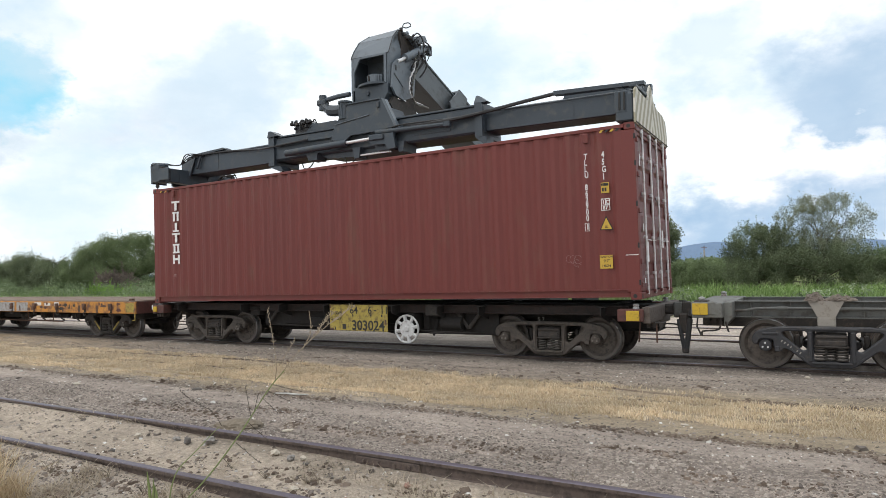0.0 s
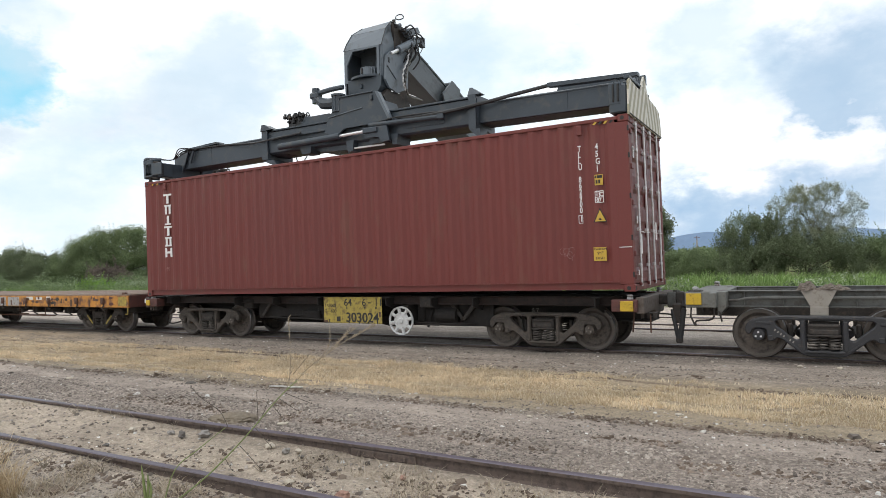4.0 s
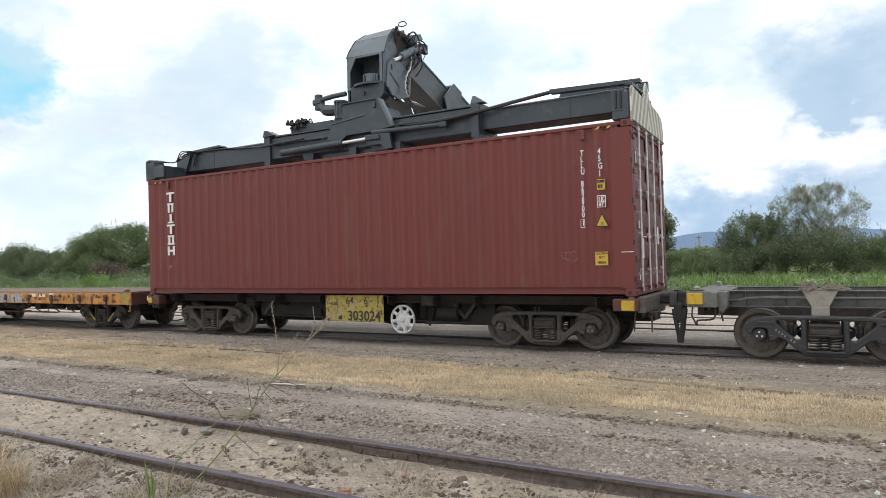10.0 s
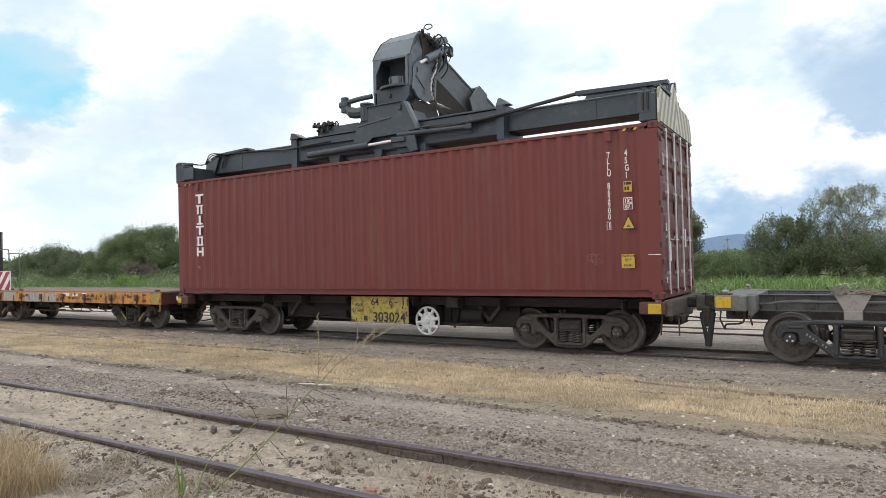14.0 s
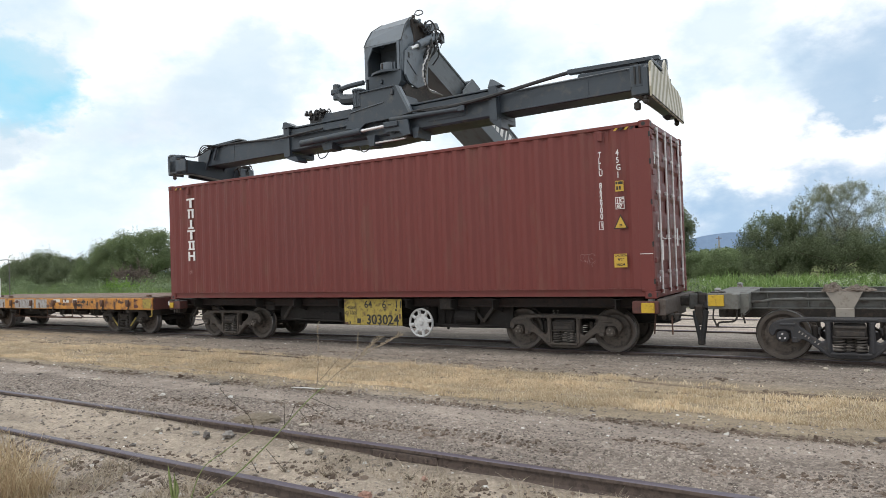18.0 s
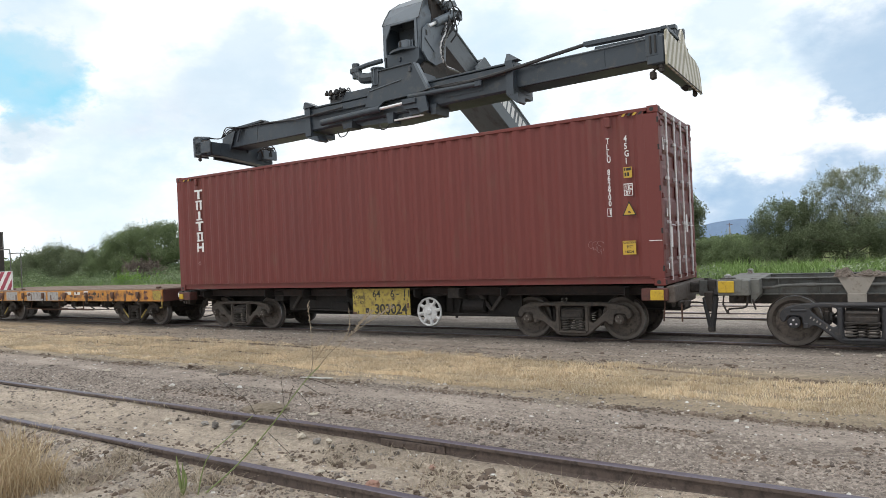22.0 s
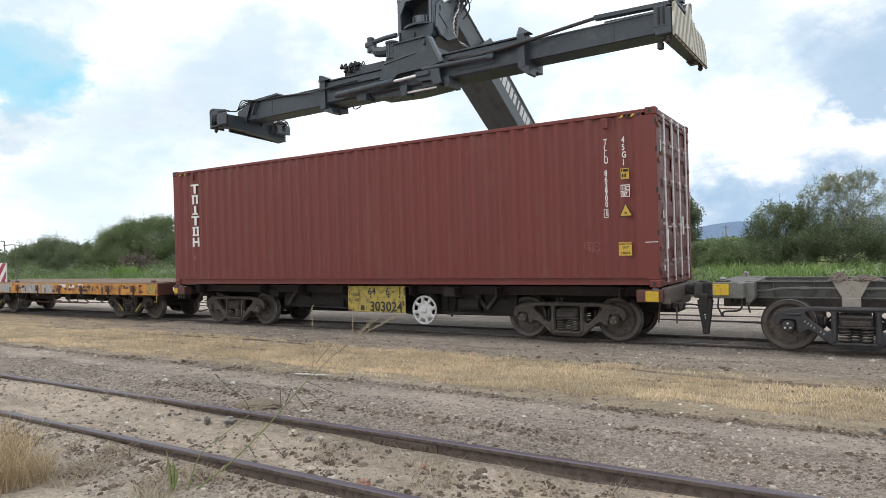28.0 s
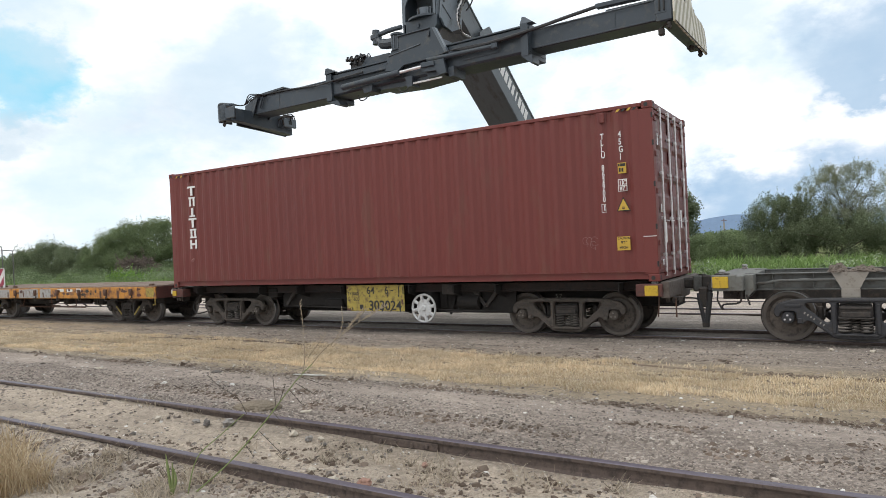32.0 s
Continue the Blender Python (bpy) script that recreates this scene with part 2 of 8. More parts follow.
WAGON_D = mat("wagon_dark_grey", (0.100, 0.101, 0.096), 0.65, var=0.2, scale=3, dirt=(0.055, 0.045, 0.038), amount=0.4)
TAUPE = mat("pale_grey_plate", (0.270, 0.245, 0.215), 0.7, var=0.1, scale=6, dirt=(0.16, 0.13, 0.10), amount=0.2)
ORANGE = mat("orange_worn_paint", (0.520, 0.232, 0.038), 0.65, var=0.22, scale=1.5, dirt=(0.135, 0.062, 0.042), amount=0.55)
SILL_B = mat("rusty_end_sill", (0.110, 0.090, 0.078), 0.75, var=0.3, scale=5, dirt=(0.07, 0.05, 0.04), amount=0.5)
PALE_RED = mat("pale_red", (0.20, 0.17, 0.20), 0.8, var=0.1)
GREYPATCH = mat("grey_patch_paint", (0.34, 0.34, 0.34), 0.7, var=0.2, scale=7, dirt=(0.16, 0.10, 0.07), amount=0.45)
MAROON = mat("maroon_primer", (0.100, 0.036, 0.030), 0.7, var=0.25, scale=4, dirt=(0.05, 0.028, 0.024), amount=0.4)
DECK = mat("deck_planks", (0.225, 0.162, 0.125), 0.85, var=0.25, scale=2, dirt=(0.11, 0.085, 0.07), amount=0.4, streak=(1, 6, 1))
# underframe black: grime, with the shade below the wagons put into the colour
SHADE_K = mat("shaded_black", (0.015, 0.0125, 0.0115), 0.85, var=0.35, scale=5, dirt=(0.026, 0.021, 0.018), amount=0.35)
FRAME = mat("red_brown_frame", (0.034, 0.021, 0.018), 0.8, var=0.35, scale=4, dirt=(0.018, 0.015, 0.014), amount=0.5)
RAIL = mat("rail_side_rust", (0.118, 0.088, 0.074), 0.75, 0.1, var=0.3, scale=7, dirt=(0.055, 0.040, 0.036), amount=0.5, bump=0.4)
RAILTOP = mat("rail_head", (0.115, 0.098, 0.122), 0.48, 0.35, var=0.2, scale=5, dirt=(0.08, 0.055, 0.05), amount=0.35, streak=(0.1, 1, 1))
CONC = mat("pale_concrete", (0.62, 0.61, 0.58), 0.8, var=0.12, scale=4, dirt=(0.4, 0.37, 0.33), amount=0.3)
WHEELW = mat("chalky_white_paint", (0.50, 0.50, 0.50), 0.7, var=0.18, scale=9, dirt=(0.26, 0.24, 0.22), amount=0.35)
TYRE = mat("tyre_rubber", (0.028, 0.028, 0.028), 0.8, var=0.3)
STRIPE_R = mat("red_stripe", (0.30, 0.022, 0.055), 0.5, var=0.12, scale=6, dirt=(0.2, 0.05, 0.05), amount=0.2)
BARK = mat("bark", (0.095, 0.078, 0.062), 0.9, var=0.3, scale=6, bump=0.5)
TWIG = mat("dry_twig", (0.20, 0.165, 0.125), 0.9, var=0.3, scale=9)
SPRING = mat("spring_steel", (0.060, 0.052, 0.046), 0.7, 0.0, var=0.3, scale=8)


# ---- mesh helpers ----
def rounded_box(bm, c, s, b=0.008, m=None):
    """A box of size s round c with chamfered edges."""
    hx, hy, hz = (v / 2 for v in s)
    b = min(b, hx * 0.45, hy * 0.45, hz * 0.45)
    vs = {}
    for sx in (-1, 1):
        for sy in (-1, 1):
            for sz in (-1, 1):
                for ax in range(3):
                    q = [sx * (hx - b), sy * (hy - b), sz * (hz - b)]
                    q[ax] = (sx * hx, sy * hy, sz * hz)[ax]
                    v = Vector(q)
                    vs[sx, sy, sz, ax] = bm.verts.new((m @ v if m else v) + Vector(c))
    S = (-1, 1)
    for ax in range(3):
        u, w = [k for k in range(3) if k != ax]
        for s0 in S:
            def key(a, b_, axis):
                q = [0, 0, 0]
                q[ax], q[u], q[w] = s0, a, b_
                return vs[(*q, axis)]
            f = [key(-1, -1, ax), key(1, -1, ax), key(1, 1, ax), key(-1, 1, ax)]
            bm.faces.new(f)
    for ax in range(3):
        u, w = [k for k in range(3) if k != ax]
        for a in S:
            for b_ in S:
                def key2(s0, axis):
                    q = [0, 0, 0]
                    q[ax], q[u], q[w] = s0, a, b_
                    return vs[(*q, axis)]
                bm.faces.new([key2(-1, u), key2(1, u), key2(1, w), key2(-1, w)])
    for sx in S:
        for sy in S:
            for sz in S:
                bm.faces.new([vs[sx, sy, sz, 0], vs[sx, sy, sz, 1], vs[sx, sy, sz, 2]])
    return bm


def cyl(bm, p0, p1, r, n=14, r2=None):
    p0, p1 = Vector(p0), Vector(p1)
    q = (p1 - p0).to_track_quat("Z", "Y")
    a, b = [], []
    for i in range(n):
        t = 2 * math.pi * i / n
        d = q @ Vector((math.cos(t), math.sin(t), 0))
        a.append(bm.verts.new(p0 + d * r))
        b.append(bm.verts.new(p1 + d * (r if r2 is None else r2)))
    for i in range(n):
        j = (i + 1) % n
        bm.faces.new([a[i], a[j], b[j], b[i]])
    bm.faces.new(a[::-1])
    bm.faces.new(b)
    return bm


def tube(bm, pts, r, n=7):
    """A pipe along pts, r one radius or one for each point."""
    pts = [Vector(p) for p in pts]
    rs = r if isinstance(r, (list, tuple)) else [r] * len(pts)
    rings = []
    up = Vector((0.13, 0.31, 0.94))
    for i, p in enumerate(pts):
        d = (pts[min(i + 1, len(pts) - 1)] - pts[max(i - 1, 0)]).normalized()
        u = d.cross(up)
        if u.length < 0.05:
            u = d.cross(Vector((1, 0, 0)))
        u.normalize()
        w = d.cross(u)
        rings.append([bm.verts.new(p + (u * math.cos(2 * math.pi * k / n) + w * math.sin(2 * math.pi * k / n)) * rs[i]) for k in range(n)])
    for a, b in zip(rings, rings[1:]):
        for k in range(n):
            bm.faces.new([a[k], a[(k + 1) % n], b[(k + 1) % n], b[k]])
    bm.faces.new(rings[0][::-1])
    bm.faces.new(rings[-1])
    return bm


def arc(pts, k=5):
    """Points of a smooth line through pts."""
    pts = [Vector(p) for p in pts]
    out = []
    for i in range(len(pts) - 1):
        p0, p1, p2, p3 = pts[max(i - 1, 0)], pts[i], pts[i + 1], pts[min(i + 2, len(pts) - 1)]
        for s in range(k):
            t = s / k
            out.append(0.5 * ((2 * p1) + (p2 - p0) * t + (2 * p0 - 5 * p1 + 4 * p2 - p3) * t * t + (3 * p1 - p0 - 3 * p2 + p3) * t ** 3))
    return out + [pts[-1]]


def prism(bm, poly, axis, a0, a1):
    """A polygon pushed along an axis: (x, z) along y, (y, z) along x, (x, y) along z."""
    def at(p, a):
        return {"y": (p[0], a, p[1]), "x": (a, p[0], p[1]), "z": (p[0], p[1], a)}[axis]
    a = [bm.verts.new(at(p, a0)) for p in poly]
    b = [bm.verts.new(at(p, a1)) for p in poly]
    n = len(poly)
    for i in range(n):
        bm.faces.new([a[i], a[(i + 1) % n], b[(i + 1) % n], b[i]])
    bm.faces.new(a[::-1])
    bm.faces.new(b)
    return bm


def lathe(bm, prof, c=(0, 0, 0), n=32, axis="y", closed=False):
    """Turns (radius, along) pairs round an axis through c."""
    rings = []
    for r, a in prof:
        ring = []
        for k in range(n):
            t = 2 * math.pi * k / n
            q = (r * math.cos(t), a, r * math.sin(t)) if axis == "y" else (r * math.cos(t), r * math.sin(t), a)
            ring.append(bm.verts.new(Vector(q) + Vector(c)))
        rings.append(ring)
    for a, b in zip(rings, rings[1:]):
        for k in range(n):
            bm.faces.new([a[k], a[(k + 1) % n], b[(k + 1) % n], b[k]])
    if closed:
        for k in range(n):
            bm.faces.new([rings[-1][k], rings[-1][(k + 1) % n], rings[0][(k + 1) % n], rings[0][k]])
        return bm
    bm.faces.new(rings[0][::-1])
    bm.faces.new(rings[-1])
    return bm


def strip_hole(bm, outer, inner, axis, a0, a1):
    """A plate with one opening: two outlines of equally many corners."""
    def at(p, a):
        return {"y": (p[0], a, p[1]), "x": (a, p[0], p[1]), "z": (p[0], p[1], a)}[axis]
    n = len(outer)
    o0, o1 = [bm.verts.new(at(p, a0)) for p in outer], [bm.verts.new(at(p, a1)) for p in outer]
    i0, i1 = [bm.verts.new(at(p, a0)) for p in inner], [bm.verts.new(at(p, a1)) for p in inner]
    for k in range(n):
        j = (k + 1) % n
        for q in ([o0[k], o0[j], i0[j], i0[k]], [o1[k], i1[k], i1[j], o1[j]], [o0[k], o1[k], o1[j], o0[j]], [i0[k], i0[j], i1[j], i1[k]]):
            bm.faces.new(q)
    return bm


def finish(name, bm, material, smooth=False):
    bmesh.ops.recalc_face_normals(bm, faces=bm.faces)
    me = bpy.data.meshes.new(name)
    bm.to_mesh(me)
    bm.free()
    if isinstance(material, (list, tuple)):
        for m in material:
            me.materials.append(m)
    else:
        me.materials.append(material)
    if smooth:
        for p in me.polygons:
            p.use_smooth = True
    return me


def part(name, bm, material, parent=None, label="", smooth=False):
    """Links a bmesh (or a finished mesh) as one mesh object under a thing or a part."""
    me = bm if isinstance(bm, bpy.types.Mesh) else finish(name, bm, material, smooth)
    ob = new(name, me)
    ob.parent = parent
    if label:
        tagged(ob, label)
    return ob


def thing(name, at, label, category, group=""):
    ob = new(name)
    ob.empty_display_size = 0.2
    ob.matrix_basis = at if isinstance(at, Matrix) else Matrix.Translation(at)
    return tagged(ob, label, category, group)


def nb():
    return bmesh.new()


def bx(c, s, b=0.008, m=None):
    return rounded_box(nb(), c, s, b, m)


def raw(name, verts, faces, material):
    me = bpy.data.meshes.new(name)
    me.from_pydata(verts, [], faces)
    me.materials.append(material)
    return me


def words(text, size, material, parent, at, name="lettering", bold=0.0, squeeze=1.0):
    """Raised flat lettering that faces -y, its lower left corner at the pose."""
    cu = bpy.data.curves.new(name, "FONT")
    cu.body, cu.size, cu.extrude, cu.offset = text, size, 0.0008, bold
    tmp = bpy.data.objects.new(name, cu)
    scene.collection.objects.link(tmp)
    me = bpy.data.meshes.new_from_object(tmp.evaluated_get(bpy.context.evaluated_depsgraph_get()))
    bpy.data.objects.remove(tmp)
    me.materials.clear()
    me.materials.append(material)
    me.transform(at @ pose(0, 0, 0, 90) @ Matrix.Diagonal((squeeze, 1, 1, 1)))
    return part(name, me, None, parent)


def bars(boxes, material, parent, name="marking", y=0.0, thick=0.003):
    """Flat bars (x, z, width, height) on a face that looks to -y."""
    bm = nb()
    for i, (x, z, w, h) in enumerate(boxes):
        rounded_box(bm, (x + w / 2, y - 0.0015 * i, z + h / 2), (w, thick, h), 0.0005)
    return part(name, bm, material, parent)


def soft(poly, r=0.03, k=3):
    """The outline with its corners rounded off."""
    pts, n, out = [Vector((*p, 0)) for p in poly], len(poly), []
    for i, p in enumerate(pts):
        a, b = pts[i - 1] - p, pts[(i + 1) % n] - p
        d = min(r, a.length * 0.45, b.length * 0.45)
        p0, p1 = p + a.normalized() * d, p + b.normalized() * d
        for j in range(k + 1):
            t = j / k
            q = p0 * (1 - t) ** 2 + p * 2 * t * (1 - t) + p1 * t * t
            out.append((q.x, q.y))
    return out


def cast_plate(outer, holes, y, thick, bevel=0.012):
    """A bmesh of a cast plate in the xz plane with rounded edges and openings through it."""
    cu = bpy.data.curves.new("plate", "CURVE")
    cu.dimensions, cu.fill_mode, cu.extrude, cu.bevel_depth, cu.bevel_resolution, cu.offset = "2D", "BOTH", thick / 2 - bevel, bevel, 1, -bevel
    for ring in (outer, *holes):
        sp_ = cu.splines.new("POLY")
        sp_.points.add(len(ring) - 1)
        for q, (a, b) in zip(sp_.points, ring):
            q.co = (a, b, 0, 1)
        sp_.use_cyclic_u = True
    tmp = bpy.data.objects.new("plate", cu)
    scene.collection.objects.link(tmp)
    me = bpy.data.meshes.new_from_object(tmp.evaluated_get(bpy.context.evaluated_depsgraph_get()))
    bpy.data.objects.remove(tmp)
    me.transform(Matrix.Translation((0, y, 0)) @ pose(0, 0, 0, 90))
    bm = nb()
    bm.from_mesh(me)
    bpy.data.meshes.remove(me)
    return bm


def ground_z(y):
    t = min(1.0, max(0.0, (0.5 - y) / 7.0))
    return -0.05 + 0.13 * t * t * (3 - 2 * t)


def ground_h(x, y):
    """Height of the uneven yard: the broad slope, ridges against the front rails, ruts and lumps."""
    z = ground_z(y)
    if abs(x) < 40 and abs(y) < 40:
        z += 0.022 * noise.noise((x * 0.35, y * 1.1, 0.0)) + 0.012 * noise.noise((x * 1.9, y * 3.1, 5.0))
        if -9.0 < y < -5.0:
            for yr in (-6.45, -7.515):
                z += 0.080 * math.exp(-((y - yr) / 0.34) ** 2) * (1 - 0.8 / (1 + math.exp(-(x - 3.6) * 1.2))) * (1 + 0.3 * noise.noise((x * 1.1, yr, 3.0)))
        if -7.4 < y < -6.55:
            z += 0.030 * noise.noise((x * 2.1, y * 4.5, 2.0)) + 0.018 * noise.noise((x * 5.0, y * 8.0, 4.0))
        if -6.2 < y < -0.3:
            z += 0.026 * noise.noise((x * 0.1, y * 2.9, 9.0))
    return z


def rut_y(x):
    """Line of the old wheel rut that runs through the dry grass."""
    t = min(1.0, max(0.0, (x - 4.0) / 4.0))
    return -1.66 - 0.40 * t * t * (3 - 2 * t)


def roughness_at(y):
    """Share of loose stones by line: swept wheel tracks hold few, the lines between them many."""
    if -4.95 < y < -4.42 or -4.20 < y < -3.85:
        return 0.25
    return 1.0 if y > -4.95 else 0.9


# ---- ground ----
def ground_material():
    m, n, l, p = nodes_of("yard_ground")
    pos = n.new("ShaderNodeNewGeometry").outputs["Position"]
    wob = noise_node(n, l, pos, 0.9, 6, 0.65, (0.35, 1, 1))
    sep = n.new("ShaderNodeSeparateXYZ")
    l.new(pos, sep.inputs[0])
    add = n.new("ShaderNodeMath")
    add.operation = "MULTIPLY_ADD"
    l.new(wob, add.inputs[0])
    add.inputs[1].default_value = 0.9
    l.new(sep.outputs["Y"], add.inputs[2])
    rng = n.new("ShaderNodeMapRange")
    rng.inputs["From Min"].default_value, rng.inputs["From Max"].default_value = -11.55, 20.45
    l.new(add.outputs[0], rng.inputs["Value"])

    def at(y):
        return (y + 12) / 32
    # the dark band under the wagons carries part of their shade in its colour
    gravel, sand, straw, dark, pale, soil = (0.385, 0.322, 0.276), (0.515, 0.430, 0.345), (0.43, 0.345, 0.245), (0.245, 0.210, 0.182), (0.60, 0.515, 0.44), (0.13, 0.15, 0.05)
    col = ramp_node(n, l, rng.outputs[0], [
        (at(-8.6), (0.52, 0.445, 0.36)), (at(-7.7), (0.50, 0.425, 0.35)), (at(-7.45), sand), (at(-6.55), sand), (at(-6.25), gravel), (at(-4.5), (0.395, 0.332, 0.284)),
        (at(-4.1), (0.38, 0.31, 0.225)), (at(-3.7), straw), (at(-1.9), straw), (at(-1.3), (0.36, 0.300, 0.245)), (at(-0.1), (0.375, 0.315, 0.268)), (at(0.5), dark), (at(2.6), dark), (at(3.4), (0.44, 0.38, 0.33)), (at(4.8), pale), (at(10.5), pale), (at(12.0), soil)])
    # drier, browner dust beside the flat wagon
    dry = n.new("ShaderNodeMapRange")
    dry.inputs["From Min"].default_value, dry.inputs["From Max"].default_value = -3.0, -12.0
    l.new(sep.outputs["X"], dry.inputs["Value"])
    strip_ = ramp_node(n, l, rng.outputs[0], [(at(-5.2), 0.0), (at(-3.5), 1.0), (at(0.0), 1.0), (at(0.6), 0.0)])
    col = mix_node(n, l, mix_node(n, l, 1.0, dry.outputs[0], strip_, "MULTIPLY"), col, (0.44, 0.335, 0.225))
    patch = noise_node(n, l, pos, 1.7, 9, 0.72, (0.55, 1, 1))
    col = mix_node(n, l, 1.0, col, ramp_node(n, l, patch, [(0.25, 0.58), (0.5, 0.92), (0.8, 1.2)]), "MULTIPLY")
    # crumbly mottling of trodden earth
    crumb = noise_node(n, l, pos, 11.0, 8, 0.72, (0.6, 1, 1))
    col = mix_node(n, l, 1.0, col, ramp_node(n, l, crumb, [(0.30, 0.70), (0.46, 0.98), (0.70, 1.16)]), "MULTIPLY")
    # lines that the wheels have left: swept tracks, crumbly ridges, a bare rut through the straw
    small = noise_node(n, l, pos, 1.6, 5, 0.6, (0.3, 1, 1))
    line = n.new("ShaderNodeMath")
    line.operation = "MULTIPLY_ADD"
    l.new(small, line.inputs[0])
    line.inputs[1].default_value = 0.30
    l.new(sep.outputs["Y"], line.inputs[2])
    lr = n.new("ShaderNodeMapRange")
    lr.inputs["From Min"].default_value, lr.inputs["From Max"].default_value = -6.85, 0.15
    l.new(line.outputs[0], lr.inputs["Value"])

    def row(y):
        return (y + 7) / 7
    rows = ramp_node(n, l, lr.outputs[0], [(row(-6.3), 0.95), (row(-5.1), 0.92), (row(-4.9), 1.10), (row(-4.52), 1.08), (row(-4.38), 0.66), (row(-4.26), 0.68), (row(-4.14), 1.08), (row(-3.85), 1.0), (row(-2.70), 1.0), (row(-2.62), 0.70), (row(-2.54), 1.0), (row(-1.2), 1.0)])
    col = mix_node(n, l, ramp_node(n, l, patch, [(0.3, 0.35), (0.55, 1.0)]), col, mix_node(n, l, 1.0, col, rows, "MULTIPLY"))
    bend = n.new("ShaderNodeMapRange")
    bend.interpolation_type = "SMOOTHSTEP"
    bend.inputs["From Min"].default_value, bend.inputs["From Max"].default_value = 4.0, 8.0
    bend.inputs["To Max"].default_value = 0.40
    l.new(sep.outputs["X"], bend.inputs["Value"])
    rut = n.new("ShaderNodeMath")
    rut.operation = "ADD"
    l.new(line.outputs[0], rut.inputs[0])
    l.new(bend.outputs[0], rut.inputs[1])
    rr = n.new("ShaderNodeMapRange")
    rr.inputs["From Min"].default_value, rr.inputs["From Max"].default_value = -1.85, -1.15
    l.new(rut.outputs[0], rr.inputs["Value"])
    bare = mix_node(n, l, 1.0, ramp_node(n, l, rr.outputs[0], [(0.34, 0.0), (0.44, 0.9), (0.52, 0.9), (0.62, 0.0)]), ramp_node(n, l, patch, [(0.38, 0.15), (0.52, 1.0)]), "MULTIPLY")
    col = mix_node(n, l, bare, col, (0.165, 0.115, 0.085))
    coarse = ramp_node(n, l, lr.outputs[0], [(row(-6.6), 0.30), (row(-6.3), 0.62), (row(-5.1), 0.66), (row(-4.9), 0.25), (row(-4.52), 0.25), (row(-4.38), 0.7), (row(-4.26), 0.7), (row(-4.14), 0.22), (row(-3.85), 0.35), (row(-1.2), 0.5)])
    # tyre streaks along the road
    st = noise_node(n, l, pos, 3.0, 7, 0.65, (0.12, 1, 1))
    col = mix_node(n, l, 1.0, col, ramp_node(n, l, st, [(0.3, 0.78), (0.6, 1.08)]), "MULTIPLY")
    sp = n.new("ShaderNodeTexVoronoi")
    sp.inputs["Scale"].default_value = 38
    l.new(pos, sp.inputs["Vector"])
    col = mix_node(n, l, coarse, col, mix_node(n, l, 1.0, col, ramp_node(n, l, sp.outputs["Color"], [(0.0, 0.45), (0.55, 0.98), (0.95, 1.6)]), "MULTIPLY"))
    grain = noise_node(n, l, pos, 85, 6, 0.75)
    col = mix_node(n, l, 1.0, col, ramp_node(n, l, grain, [(0.28, 0.64), (0.72, 1.30)]), "MULTIPLY")
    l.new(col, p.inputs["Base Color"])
    p.inputs["Roughness"].default_value = 0.95
    p.inputs["Specular IOR Level"].default_value = 0.2
    b = n.new("ShaderNodeBump")
    b.inputs["Strength"].default_value, b.inputs["Distance"].default_value = 0.9, 0.035
    hsum = mix_node(n, l, 0.5, grain, ramp_node(n, l, sp.outputs["Distance"], [(0.0, 1.0), (0.55, 0.0)]))
    l.new(hsum, b.inputs["Height"])
    l.new(b.outputs[0], p.inputs["Normal"])
    return m


def spaced(a, b, step, far, grow=1.28):
    """Even steps from a to b, then ever longer ones out to far on both sides."""
    v = list(np.arange(a, b + 1e-6, step))
    s, x = step, b
    while x < far:
        s *= grow
        x += s
        v.append(x)
    s, x, left = step, a, []
    while x > -far:
        s *= grow
        x -= s
        left.append(x)
    return left[::-1] + v


def build_ground():
    xs, ys = spaced(-16, 13, 0.16, 4200), spaced(-11, 4, 0.09, 4200)
    verts = []
    for y in ys:
        for x in xs:
            verts.append((x, y, ground_h(x, y)))
    w = len(xs)
    faces = [(j * w + i, j * w + i + 1, (j + 1) * w + i + 1, (j + 1) * w + i) for j in range(len(ys) - 1) for i in range(w - 1)]
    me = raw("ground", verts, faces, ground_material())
    for p in me.polygons:
        p.use_smooth = True
    return tagged(new("ground", me), "bare gravel and dusty earth of a rail yard with worn wheel ruts", "ground", kind="structure")


build_ground()


# ---- rails ----
RAIL_PROF = [(-0.055, -0.125), (0.055, -0.125), (0.055, -0.115), (0.010, -0.098), (0.008, -0.036), (0.031, -0.028), (0.031, -0.006), (0.024, 0.0), (-0.024, 0.0), (-0.031, -0.006), (-0.031, -0.028), (-0.008, -0.036), (-0.010, -0.098), (-0.055, -0.115)]


